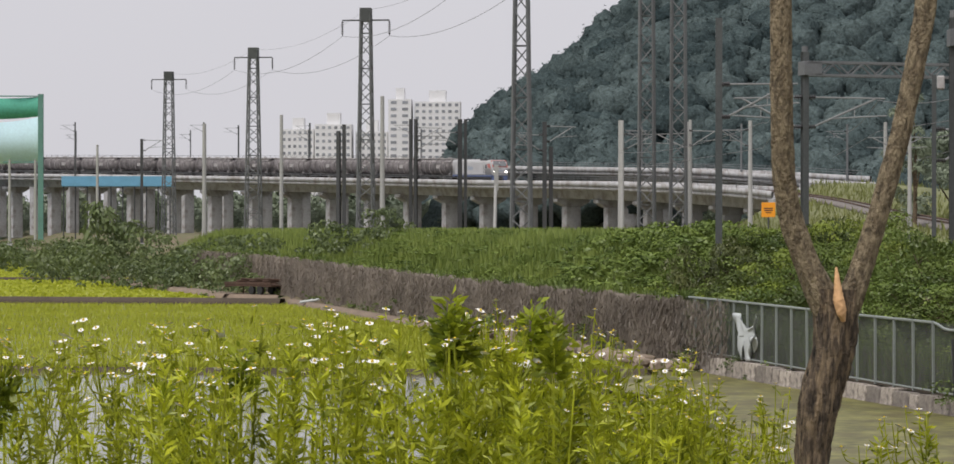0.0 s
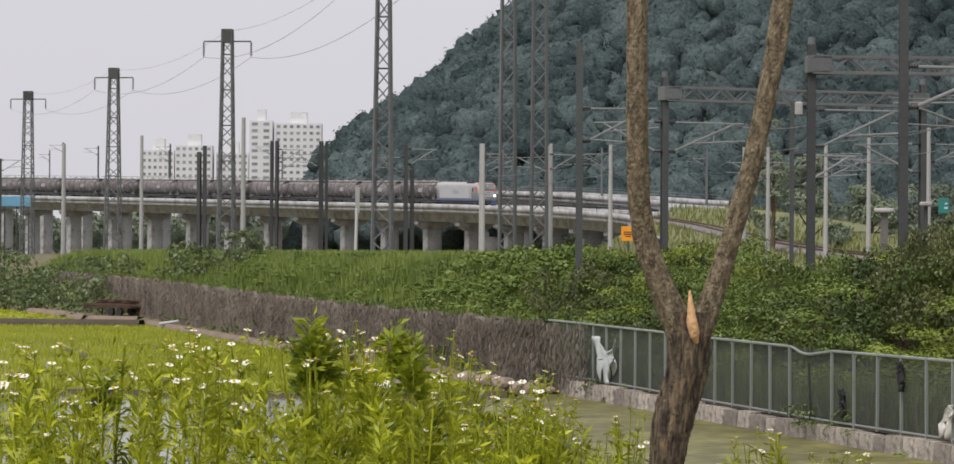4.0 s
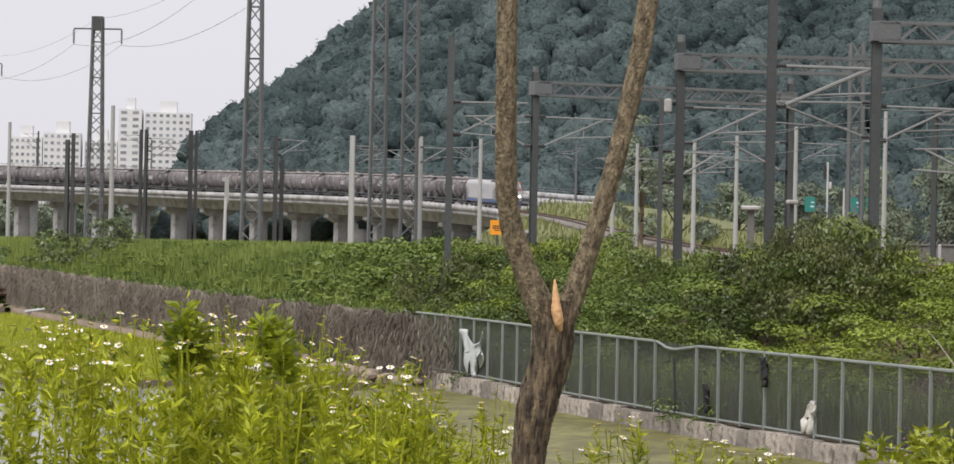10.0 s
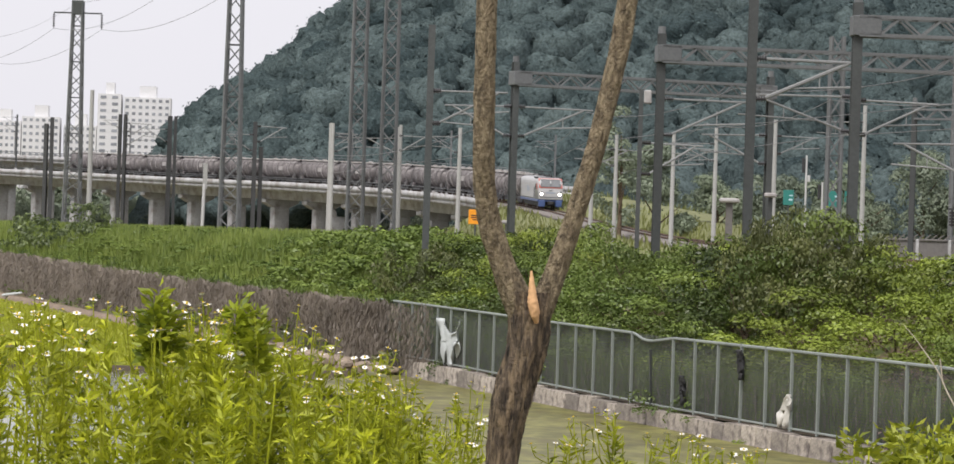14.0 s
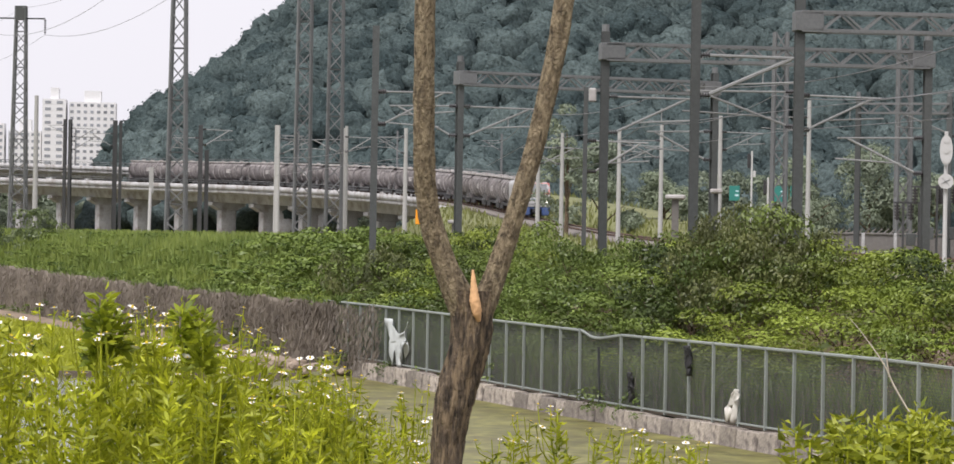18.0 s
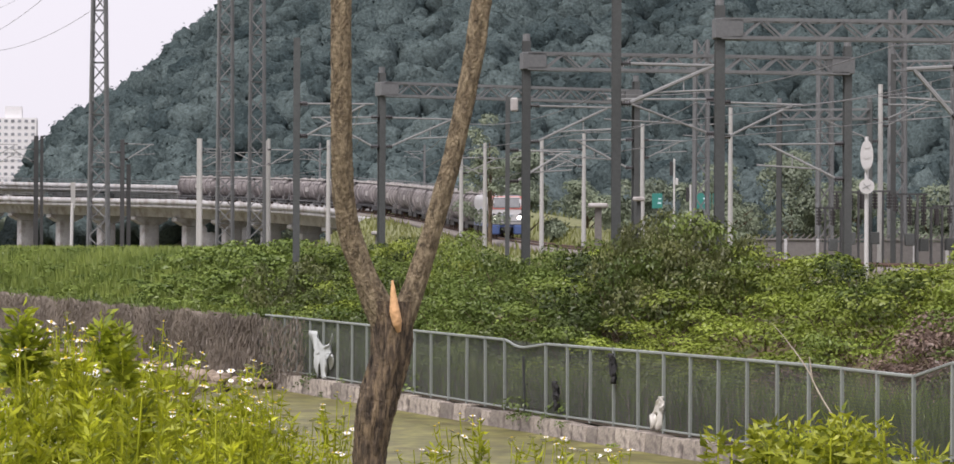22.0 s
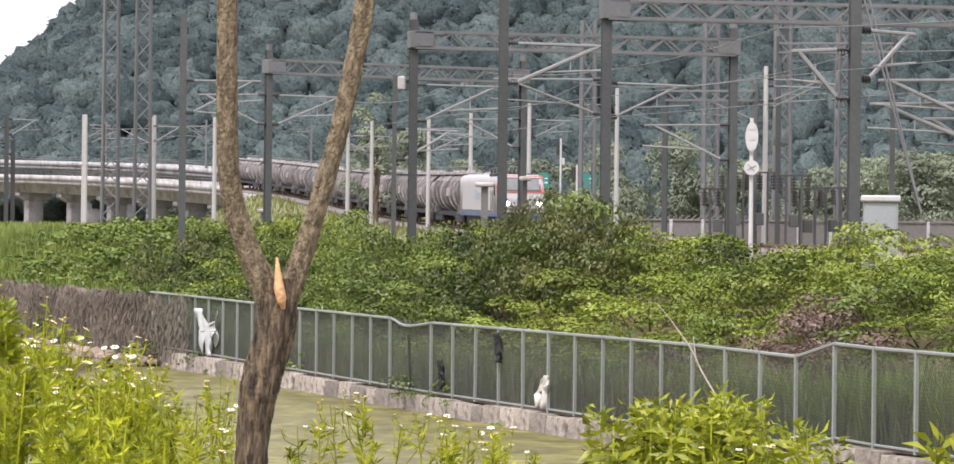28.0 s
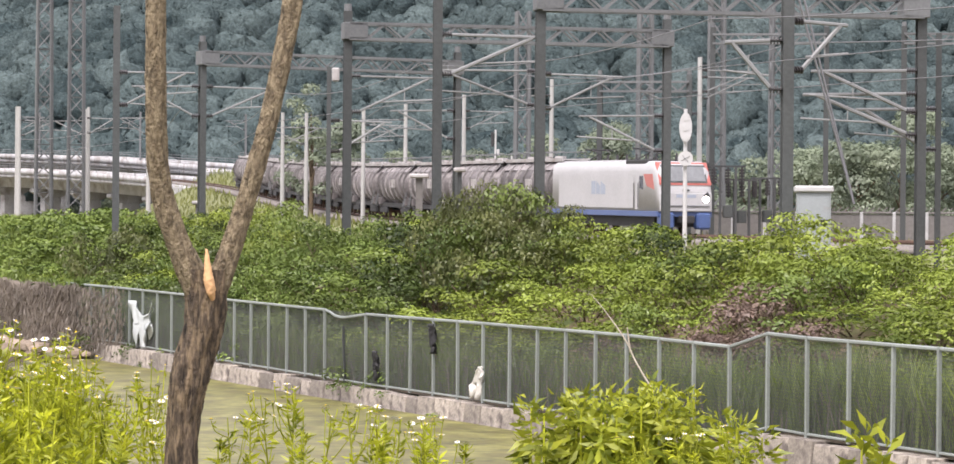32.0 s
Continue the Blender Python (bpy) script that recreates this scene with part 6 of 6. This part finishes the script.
for mx, my, mt, k in ((-1.47, 10.6, 4.47, 1), (-1.43, 10.7, 4.40, 2), (-1.19, 10.9, 4.43, 3), (-1.13, 11.0, 4.40, 4), (-1.10, 10.8, 4.34, 5), (-2.32, 10.9, 4.25, 6), (-3.2, 10.7, 4.2, 7), (-3.3, 10.8, 4.1, 8), (-1.5, 10.7, 4.36, 9)):
    build_broadleaf("dark_weed", mx, my, mt, 0.12, "leaf_dark", "dark green leafy weed standing above the flowers", 400 + k, 84, 0.045, 7)


# ---- overhead line equipment ----
def cantilever(x, y, z, turn, reach=3.2, name="catenary_bracket", r=0.035):
    """A hinged tube bracket with insulators and a registration arm."""
    th = thing(name, pose(x, y, z, 0, 0, turn), "grey tube catenary bracket with dark insulators", "bracket", "catenary brackets")
    bm = B()
    rod(bm, (0.45, 0, 0.05), (reach, 0, 0.0), r, sides=6)
    part("top_tube", bm, "tube_pale", th)
    bm = B()
    rod(bm, (0.45, 0, -1.15), (reach * 0.88, 0, -0.02), r * 1.2, sides=6)
    part("stay_tube", bm, "tube_pale", th)
    bm = B()
    rod(bm, (reach * 0.3, 0, -0.85), (reach * 1.02, 0, -0.72), 0.028, sides=6)
    rod(bm, (reach * 0.62, 0, -0.78), (reach * 0.62, 0, -0.32), 0.02, sides=5)
    part("steady_arm", bm, "tube_pale", th)
    for dz in (0.05, -1.2):
        bm = B()
        for k in range(5):
            rod(bm, (0.08 + k * 0.08, 0, dz), (0.11 + k * 0.08, 0, dz + 0.003), 0.1, sides=8)
        rod(bm, (0, 0, dz), (0.47, 0, dz), 0.035, sides=6)
        part("insulator", bm, "insulator", th)
    return th


BRACKETS = [(-3.97, 105.9, 10.2, -20, 3.2), (-0.76, 116.6, 10.2, 10, 3.4), (-0.76, 116.6, 10.2, 190, 3.0), (4.35, 110.1, 8.6, 10, 2.6), (4.39, 95, 9.6, 0, 3.2), (6.71, 84.8, 10.4, 3, 3.4), (11.6, 99.4, 10.1, 190, 4.2), (11.6, 99.4, 10.0, 10, 3.2), (15.85, 96.6, 8.4, 185, 3.2),
            (14.44, 69, 9.3, 170, 1.6), (14.44, 69, 9.8, 20, 1.8), (21.3, 82, 8.6, 175, 3.6), (21.3, 82, 9.3, 180, 3.4), (22.2, 83.3, 8.2, 180, 2.6), (27.9, 158.1, 13.5, 5, 3.6), (27.9, 158.1, 12.2, 180, 3.6), (10.5, 121.5, 9.5, 185, 3.0)]
for x, y, z, turn, reach in BRACKETS:
    cantilever(x, y, z, turn, reach, r=0.05 if y < 90 else 0.035)
for (x, y, top), turn in zip(WHITE, (0, 170, 10, 190, 5, 185, 10, 175, 0)):
    cantilever(x, y, top - 1.2, turn, 3.2)

POLES = [(-50.9, 256.2, 15.5, 0.42, 1), (-52.5, 296.3, 15.4, 0.4, 0), (-51.9, 296.4, 16.1, 0.4, 0), (-39.8, 247.5, 16.8, 0.5, 1), (-40.2, 267.6, 15.5, 0.3, 0), (-39.7, 267.7, 15.5, 0.3, 0), (-36.7, 278.2, 15.9, 0.45, 0), (-38.7, 298, 16.7, 0.3, 0), (-22.1, 219.5, 13.3, 0.3, 0),
         (-21.6, 219.6, 11.3, 0.3, 0), (-81.3, 323, 15.5, 0.35, 0), (-67.1, 294.5, 16.2, 0.55, 1), (-94, 321.3, 13.0, 0.4, 1), (-86.6, 322.3, 14.8, 0.4, 1), (-97.1, 321, 13.0, 0.4, 1), (-19, 260.2, 15.0, 0.42, 1), (-11.2, 231, 13.7, 0.4, 1), (-5.7, 221.6, 13.4, 0.42, 1)]
for x, y, top, w, pale_one in POLES:
    column("concrete_pole" if pale_one else "steel_mast", x, y, top, w, "pole_white" if pale_one else "steel_dark", "pale round concrete pole beside the railway" if pale_one else "dark slim steel line mast", h_beam=not pale_one)
for x, y, z, turn in ((-22.1, 219.5, 12.9, 20), (-22.1, 219.5, 12.2, 200), (-36.7, 278.2, 14.5, 190), (-19, 260.2, 14, 10), (-11.2, 231, 12.9, 10), (-5.7, 221.6, 12.6, 190), (-81.3, 323, 15.3, 10), (-39.7, 267.7, 14.6, 5), (-39.7, 267.7, 13.8, 5)):
    cantilever(x, y, z, turn, 2.6)
for x, y, top in ((-151.4, 546, 26.4), (-125.3, 549.3, 26.4), (-118.2, 550, 25.8), (-100, 532, 25.5), (-76, 505, 24.5)):
    column("viaduct_mast", x, y, top, 0.3, "steel", "slim catenary mast on the far viaduct", foot=15.0)
    cantilever(x, y, top - 0.6, 185, 3.0)
for k, s in enumerate(np.arange(60, U_END, 42.0)):
    p, g = UPPER.at(s), radians(UPPER.turn(s)[0])
    column("viaduct_mast", p[0] - math.sin(g) * 4.2, p[1] + math.cos(g) * 4.2, p[2] + 7.4, 0.26, "galvanised", "slim catenary mast on the far viaduct", foot=p[2] - 0.6)
    cantilever(p[0] - math.sin(g) * 4.2, p[1] + math.cos(g) * 4.2, p[2] + 6.4, math.degrees(g) - 90, 3.0)


def wire(name, points, r, label, sag=0.0):
    cu = bpy.data.curves.new(name, "CURVE")
    cu.dimensions, cu.bevel_depth, cu.bevel_resolution = "3D", r, 0
    for a, b in zip(points, points[1:]):
        n = 14 if sag else 2
        sp = cu.splines.new("POLY")
        sp.points.add(n - 1)
        for i in range(n):
            t = i / (n - 1)
            sp.points[i].co = (a[0] + (b[0] - a[0]) * t, a[1] + (b[1] - a[1]) * t, a[2] + (b[2] - a[2]) * t - sag * 4 * t * (1 - t), 1)
    cu.materials.append(M["wire"])
    dep = new(name, cu)
    me = bpy.data.meshes.new_from_object(dep)
    bpy.data.objects.remove(dep)
    return tagged(finish(name, me, "wire"), label, "cable", "overhead cables")


PYL = [(-99.3, 411.4, 28.6, 2.7), (-70, 334.5, 27.0, 2.4), (-44.6, 267.1, 26.3, 2.35), (-20.7, 189.5, 25.8, 2.3), (4, 110, 26.5, 2.3)]
for side in (-1, 1):
    wire("power_line", [(x + side * a, y, z - 2.6) for x, y, z, a in PYL], 0.02, "thin sagging power line between lattice pylons", 1.7)
wire("power_line", [(x, y, z) for x, y, z, a in PYL], 0.014, "thin sagging earth wire along the pylon tops", 1.3)
LINES = [[(0.6, 150, 8.6), (2.3, 116.6, 8.8), (7.0, 95, 8.8), (13.0, 72, 8.8), (24, 40, 8.8)], [(5, 150, 8.4), (7.5, 119, 8.6), (10.5, 97, 8.6), (16.5, 78, 8.6), (29, 45, 8.6)], [(-14, 190, 8.7), (-3, 140, 8.8), (-1.5, 106, 8.9)]]
for pts in LINES:
    wire("contact_wire", pts, 0.012, "thin contact wire over a railway track")
    wire("contact_wire", [(x, y, z + 1.3) for x, y, z in pts], 0.014, "thin sagging messenger wire over a railway track", 0.5)
wire("guy_wire", [(14.95, 70.9, 11.2), (16.62, 70.8, 5.2)], 0.03, "taut steel guy wire bracing a mast")
wire("guy_wire", [(15.2, 71.3, 11.2), (16.70, 71.1, 5.2)], 0.03, "taut steel guy wire bracing a mast")


# ---- signals, signs, cabinets ----
def build_signal():
    th = thing("signal_post", pose(16.08, 93.9, 3.0, 0, 0, -8), "white signal post with an oval and a round head", "signal")
    bm = B()
    rod(bm, (0, 0, 0), (0, 0, 5.6), 0.08, 0.065, sides=12)
    part("post", bm, "white_sign", th)
    bm = B()
    bmesh.ops.create_cone(bm, cap_ends=True, segments=24, radius1=1, radius2=1, depth=0.1, matrix=Matrix.Translation((0, -0.14, 4.95)) @ Matrix.Diagonal((0.22, 1, 0.52, 1)) @ Euler((radians(90), 0, 0)).to_matrix().to_4x4())
    part("oval_head", bm, "white_sign", th)
    bm = B()
    rod(bm, (0, -0.1, 3.88), (0, -0.2, 3.88), 0.26, sides=24)
    hd = part("round_head", bm, "white_sign", th)
    for a, b in (((-0.15, 3.80), (0.15, 3.96)), ((-0.12, 4.0), (0.1, 3.76))):
        part("cross_bar", bar(B(), (a[0], -0.205, a[1]), (b[0], -0.205, b[1]), 0.03, 0.012), "galvanised", hd)
    for z in (4.6, 4.95, 5.3):
        bm = B()
        rod(bm, (0, -0.19, z), (0, -0.21, z), 0.12, sides=12)
        part("lamp_back", bm, "white_sign", th)


build_signal()


def small_signal(x, y, top):
    th = thing("dwarf_signal", pose(x, y, 3.0), "slim white signal pole with a black lamp head", "signal", "slim signals")
    bm = B()
    rod(bm, (0, 0, 0), (0, 0, top - 3), 0.075, sides=10)
    part("post", bm, "white_sign", th)
    bm = B()
    box(bm, -0.34, -0.12, top - 4.3, -0.1, 0.12, top - 3.2, 0.04)
    part("lamp_head", bm, "dark", th)
    bm = B()
    box(bm, 0.1, -0.1, top - 5.0, 0.3, 0.1, top - 4.5, 0.03)
    part("marker_plate", bm, "white_sign", th)


small_signal(21.0, 208.5, 11.6)
small_signal(22.2, 208.0, 9.6)


def sign(name, x, y, z0, z1, w, mat, label, category="sign", foot=3.0, mark=None):
    th = thing(name, pose(x, y, 0), label, category, "lineside signs")
    bm = B()
    rod(bm, (0, 0.06, foot), (0, 0.06, z1), 0.05, sides=8)
    part("post", bm, "steel", th)
    bm = B()
    box(bm, -w / 2, -0.02, z0, w / 2, 0.02, z1, 0.008)
    pl = part("plate", bm, mat, th)
    for u0, u1, v0, v1, m in mark or ():
        bm = B()
        box(bm, -w / 2 + u0 * w, -0.03, z0 + v0 * (z1 - z0), -w / 2 + u1 * w, -0.018, z0 + v1 * (z1 - z0))
        part("marking", bm, m, pl)


sign("warning_sign", -2.93, 151.3, 5.35, 6.15, 0.76, "orange", "square orange lineside warning sign", mark=[(0.18, 0.82, 0.42, 0.5, "rust"), (0.18, 0.82, 0.56, 0.64, "rust"), (0.3, 0.7, 0.28, 0.34, "rust")])
sign("green_sign", 22.55, 238.5, 8.25, 9.55, 0.9, "green_sign", "square green lineside sign with a white stroke", mark=[(0.55, 0.9, 0.3, 0.42, "net_pale"), (0.6, 0.9, 0.6, 0.68, "net_pale")])
sign("green_sign", 26.6, 238.3, 8.2, 9.6, 1.2, "green_sign", "square green lineside sign with a white stroke", mark=[(0.45, 0.8, 0.6, 0.7, "net_pale"), (0.45, 0.8, 0.35, 0.45, "net_pale")])
sign("green_sign", 27.95, 238.6, 8.2, 9.6, 1.05, "green_sign", "square green lineside sign")
sign("white_marker", -24.8, 209.3, 7.6, 9.6, 0.34, "pole_white", "tall narrow white lineside marker board", foot=3.0)


def marker_post():
    bm = B()
    rod(bm, (-24.95, 209.3, 3.0), (-24.85, 209.3, 8.0), 0.12, sides=10)
    tagged(part("white_post", bm, "white_sign"), "white painted marker post beside the viaduct", "post")


marker_post()


def relay_box(x, y, z, w, mat, label):
    th = thing("relay_box", pose(x, y, 3.0, 0, 0, -6), label, "box", "relay boxes")
    bm = B()
    box(bm, -w * 0.17, -0.2, 0, w * 0.17, 0.2, z - 3.3)
    part("body", bm, mat, th)
    bm = B()
    box(bm, -w / 2, -0.42, z - 3.3, w / 2, 0.42, z - 3.12, 0.05)
    part("cap", bm, "tank_pale", th)


relay_box(8.0, 109.9, 6.65, 0.8, "concrete_dark", "grey relay box with a white cap")
relay_box(9.8, 111.8, 6.95, 0.5, "steel", "grey relay box with a white cap")
relay_box(-1.0, 128, 5.6, 0.5, "concrete_dark", "small grey relay box with a pale cap")


def lamp_box():
    bm = B()
    box(bm, 4.45, 109.7, 10.2, 4.75, 110.0, 10.75, 0.05)
    tagged(part("floodlight", bm, "tank_pale"), "white floodlight box on a slim mast", "lamp")


lamp_box()


def build_cabinet():
    th = thing("equipment_cabinet", pose(16.2, 73.8, 2.9, 0, 0, -10), "pale grey-green trackside equipment cabinet with a white roof", "cabinet")
    bm = B()
    box(bm, -0.46, -0.4, 0, 0.46, 0.4, 2.62, 0.015)
    part("body", bm, "cabinet_paint", th)
    bm = B()
    box(bm, -0.53, -0.5, 2.62, 0.53, 0.5, 2.8, 0.04)
    part("roof", bm, "white_sign", th)
    bm = B()
    box(bm, -0.40, -0.42, 0.2, 0.40, -0.395, 2.5, 0.008)
    door = part("door", bm, "cabinet_paint", th)
    bm = B()
    box(bm, 0.18, -0.435, 1.72, 0.36, -0.41, 1.88)
    part("vent", bm, "dark", door)
    bm = B()
    box(bm, -0.42, -0.43, 1.74, -0.12, -0.41, 1.83)
    part("plate", bm, "white_sign", door)


build_cabinet()


def build_wall():
    """Precast wall panels between posts with a ragged top of stacked sleepers."""
    th = thing("yard_wall", Matrix(), "grey precast concrete panel wall along the yard", "wall", kind="structure")
    a, b = np.array([21.6, 166.0]), np.array([44, 160.0])
    L = float(np.hypot(*(b - a)))
    g = math.degrees(math.atan2(*(b - a)[::-1]))
    n = 12
    rng = random.Random(2)
    for i in range(n):
        x, y = a + (b - a) * i / n
        bm = B()
        box(bm, 0.1, -0.06, 3.0 - 3, L / n - 0.1, 0.06, 2.2 + rng.uniform(-0.04, 0.04), 0.01)
        p = part("panel", bm, "concrete_dark", th)
        p.matrix_basis = pose(x, y, 3.0, 0, 0, g)
        bm = B()
        box(bm, -0.1, -0.1, 0, 0.1, 0.1, 2.35, 0.02)
        p = part("post", bm, "concrete", th)
        p.matrix_basis = pose(x, y, 3.0, 0, 0, g)
        bm = B()
        box(bm, 0.12, -0.16, 2.25, L / n - 0.12, 0.16, 2.37, 0.02)
        p = part("coping", bm, "concrete_dark", th)
        p.matrix_basis = pose(x, y, 3.0, 0, 0, g)
        for k in range(5):
            u = (k + 0.5) / 5 * L / n
            p = part("stake", bar(B(), (u - 0.14, 0, 2.35), (u + 0.18, 0, 2.62), 0.09, 0.07), "concrete_dark", th, "slanted concrete stake on the wall")
            p.matrix_basis = pose(x, y, 3.0, 0, 0, g)


build_wall()


def build_switchgear():
    rng = random.Random(6)
    for i in range(6):
        x, y = 24.6 + i * 1.3 + rng.uniform(-0.3, 0.3), 153 + rng.uniform(-3, 4)
        th = thing("switch_frame", pose(x, y, 3.0, 0, 0, rng.uniform(-15, 15)), "dark steel switchgear frame with stacked insulators", "switchgear", "substation equipment")
        h = rng.uniform(3.6, 5.4)
        for sx in (-0.45, 0.45):
            bm = B()
            bar(bm, (sx, 0, 0), (sx, 0, h), 0.12, 0.12)
            part("leg", bm, "steel_dark", th)
        bm = B()
        bar(bm, (-1.0, 0, h), (1.0, 0, h), 0.12, 0.1)
        part("beam", bm, "steel_dark", th)
        for sx in (-0.8, 0, 0.8):
            bm = B()
            for k in range(5):
                rod(bm, (sx, 0, h - 0.15 - k * 0.17), (sx, 0, h - 0.27 - k * 0.17), 0.16, sides=8)
            rod(bm, (sx, 0, h), (sx, 0, h - 1.0), 0.06, sides=6)
            part("insulator", bm, "insulator", th)
        bm = B()
        box(bm, -0.25, -0.2, h * 0.4, 0.25, 0.2, h * 0.4 + 0.7, 0.03)
        part("switch_box", bm, "steel", th)


build_switchgear()


def build_portals():
    """Tall slim substation portals of lattice posts and beams behind the line."""
    for x, y, w, z in ((29, 160, 6.5, 15.5), (38, 150, 7, 15.0), (22, 158, 5, 12.5)):
        gantry((x, y), (x + w, y - 1.5), z, 0.3, "tall grey steel substation portal with a truss beam", False)


build_portals()


# ---- far belt of trees behind the viaducts ----
def build_tree_belt():
    rng = np.random.default_rng(44)
    blobs = []
    for x in np.arange(-330, 40, 5.5):
        for k in range(3):
            y = 690 + rng.uniform(-25, 30) - 0.42 * (x + 120) + 14 * k
            h = rng.uniform(6, 11)
            blobs += [(x + rng.uniform(-3, 3), y, 3 + h * u, rng.uniform(2.2, 3.6)) for u in (0.25, 0.6, 0.9)]
    v, f = crown_cloud(rng, blobs, 14, 1.2, 0.95, width=0.8)
    tagged(sheet("tree_belt", v, f, "leaf_far_haze"), "far belt of dark trees seen below the viaduct", "trees", kind="stuff")


build_tree_belt()


def build_viaduct_scrub():
    """Light scrub and young trees on the far side of the viaducts."""
    rng = np.random.default_rng(71)
    V, F, base = [], [], 0
    for s in np.arange(40, U_END + 60, 4.0):
        p, g = UPPER.at(s), radians(UPPER.turn(s)[0])
        for off in (9, 15, 22):
            d = off + rng.uniform(-2, 2)
            x, y = p[0] - math.sin(g) * d, p[1] + math.cos(g) * d
            v, f = BUSH_LOW[rng.integers(7)]
            a, wide, high = rng.uniform(0, 6.28), rng.uniform(2.2, 3.6), rng.uniform(2.2, 4.6)
            V.append(v @ np.array([[math.cos(a) * wide, math.sin(a) * wide, 0], [-math.sin(a) * wide, math.cos(a) * wide, 0], [0, 0, high]]) + [x, y, float(ground_height(np.array(x), np.array(y))) - 0.2])
            F.append(f + base)
            base += len(v)
    tagged(sheet("viaduct_scrub", np.concatenate(V), np.concatenate(F), "leaf_far_haze"), "light green scrub on the far side of the viaducts", "scrub", kind="stuff")


build_viaduct_scrub()


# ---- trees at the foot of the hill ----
def far_tree(x, y, top, wide, seed, mat="leaf_far_haze"):
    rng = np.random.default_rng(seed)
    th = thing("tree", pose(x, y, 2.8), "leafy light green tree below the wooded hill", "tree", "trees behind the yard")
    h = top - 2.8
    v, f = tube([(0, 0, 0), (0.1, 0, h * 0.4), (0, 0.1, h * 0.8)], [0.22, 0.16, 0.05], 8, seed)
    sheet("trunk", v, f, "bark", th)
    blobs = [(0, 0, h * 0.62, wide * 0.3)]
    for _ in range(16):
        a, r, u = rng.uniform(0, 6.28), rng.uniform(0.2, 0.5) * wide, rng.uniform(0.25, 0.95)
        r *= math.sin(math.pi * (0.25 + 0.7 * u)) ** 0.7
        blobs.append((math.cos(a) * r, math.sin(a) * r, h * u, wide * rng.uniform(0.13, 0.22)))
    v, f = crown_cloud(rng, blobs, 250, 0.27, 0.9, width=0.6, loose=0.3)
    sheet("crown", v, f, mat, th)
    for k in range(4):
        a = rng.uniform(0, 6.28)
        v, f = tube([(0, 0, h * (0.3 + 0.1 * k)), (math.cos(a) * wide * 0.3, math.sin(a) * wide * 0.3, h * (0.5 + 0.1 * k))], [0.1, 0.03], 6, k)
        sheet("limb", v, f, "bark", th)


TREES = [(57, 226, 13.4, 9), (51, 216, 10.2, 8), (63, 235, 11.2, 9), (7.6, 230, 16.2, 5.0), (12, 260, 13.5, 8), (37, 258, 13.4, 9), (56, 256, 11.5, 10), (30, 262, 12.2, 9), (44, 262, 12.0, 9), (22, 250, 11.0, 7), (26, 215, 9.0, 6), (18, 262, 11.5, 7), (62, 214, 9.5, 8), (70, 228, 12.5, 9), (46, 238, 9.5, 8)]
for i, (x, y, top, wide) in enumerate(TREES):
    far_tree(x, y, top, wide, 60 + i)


# ---- practice net and tarpaulin by the far viaduct ----
def build_net():
    th = thing("practice_net", pose(-113, 389, 3.0, 0, 0, 8), "tall green and pale blue sports net between steel posts", "net")
    for x in (0, -15, -30):
        bm = B()
        bar(bm, (x, 0, 0), (x, 0, 21.3), 0.75, 0.6)
        part("post", bm, "net_post", th)
    for j, (z0, z1, mat) in enumerate(((11.5, 18.0, "net_pale"), (18.05, 20.9, "net_green"))):
        for x in (0, -15):
            v, f = [], []
            n = 12
            for i in range(n + 1):
                u = i / n
                sag = 0.9 * 4 * u * (1 - u)
                for z, k in ((z0, 0.5), (z1, 1.0 if j == 0 else 0.3)):
                    for d in (-0.03, 0.03):
                        v.append((x - 0.3 - 14.4 * u, d + 0.3 * math.sin(u * 9), z - sag * k))
            for i in range(n):
                a = 4 * i
                f += [(a, a + 4, a + 6, a + 2), (a + 1, a + 3, a + 7, a + 5), (a + 2, a + 6, a + 7, a + 3), (a, a + 1, a + 5, a + 4)]
            sheet("net_panel", v, f, mat, th, smooth=True)
    for z in (21.0, 11.3):
        bm = B()
        rod(bm, (0, 0, z), (-30, 0, z), 0.09)
        part("cross_rail", bm, "net_post", th)


M["net_post"] = material("net_post", (0.10, 0.22, 0.19), 0.6, 0.15, 0.5, 6, 0.1)
build_net()


def build_tarp():
    th = thing("blue_canopy", pose(-117.9, 452, 0, 0, 0, 6), "long blue sheet-metal canopy below the viaduct", "canopy")
    bm = B()
    box(bm, -9.3, -1.5, 11.75, 9.3, 1.5, 11.9)
    box(bm, -9.3, -1.6, 11.85, 9.3, -1.5, 13.5)
    part("canopy_sheet", bm, "tarp_blue", th)
    for x in np.linspace(-9, 9, 10):
        bm = B()
        rod(bm, (x, -1.2, 2.9), (x, -1.2, 11.8), 0.12, sides=8)
        part("prop", bm, "steel_dark", th)


build_tarp()


# ---- what moves ----
def motions():
    """The train rolls down the viaduct and along the bank."""
    times = [i * 0.5 for i in range(65)]
    walk(LOCOMOTIVE, [(t, car_pose(front_at(t), LOCO)) for t in times])
    for k, wagon in enumerate(WAGONS):
        back = LOCO + 0.3 + k * (WAGON + 0.1)
        walk(wagon, [(t, car_pose(front_at(t) - back, WAGON)) for t in times])


motions()
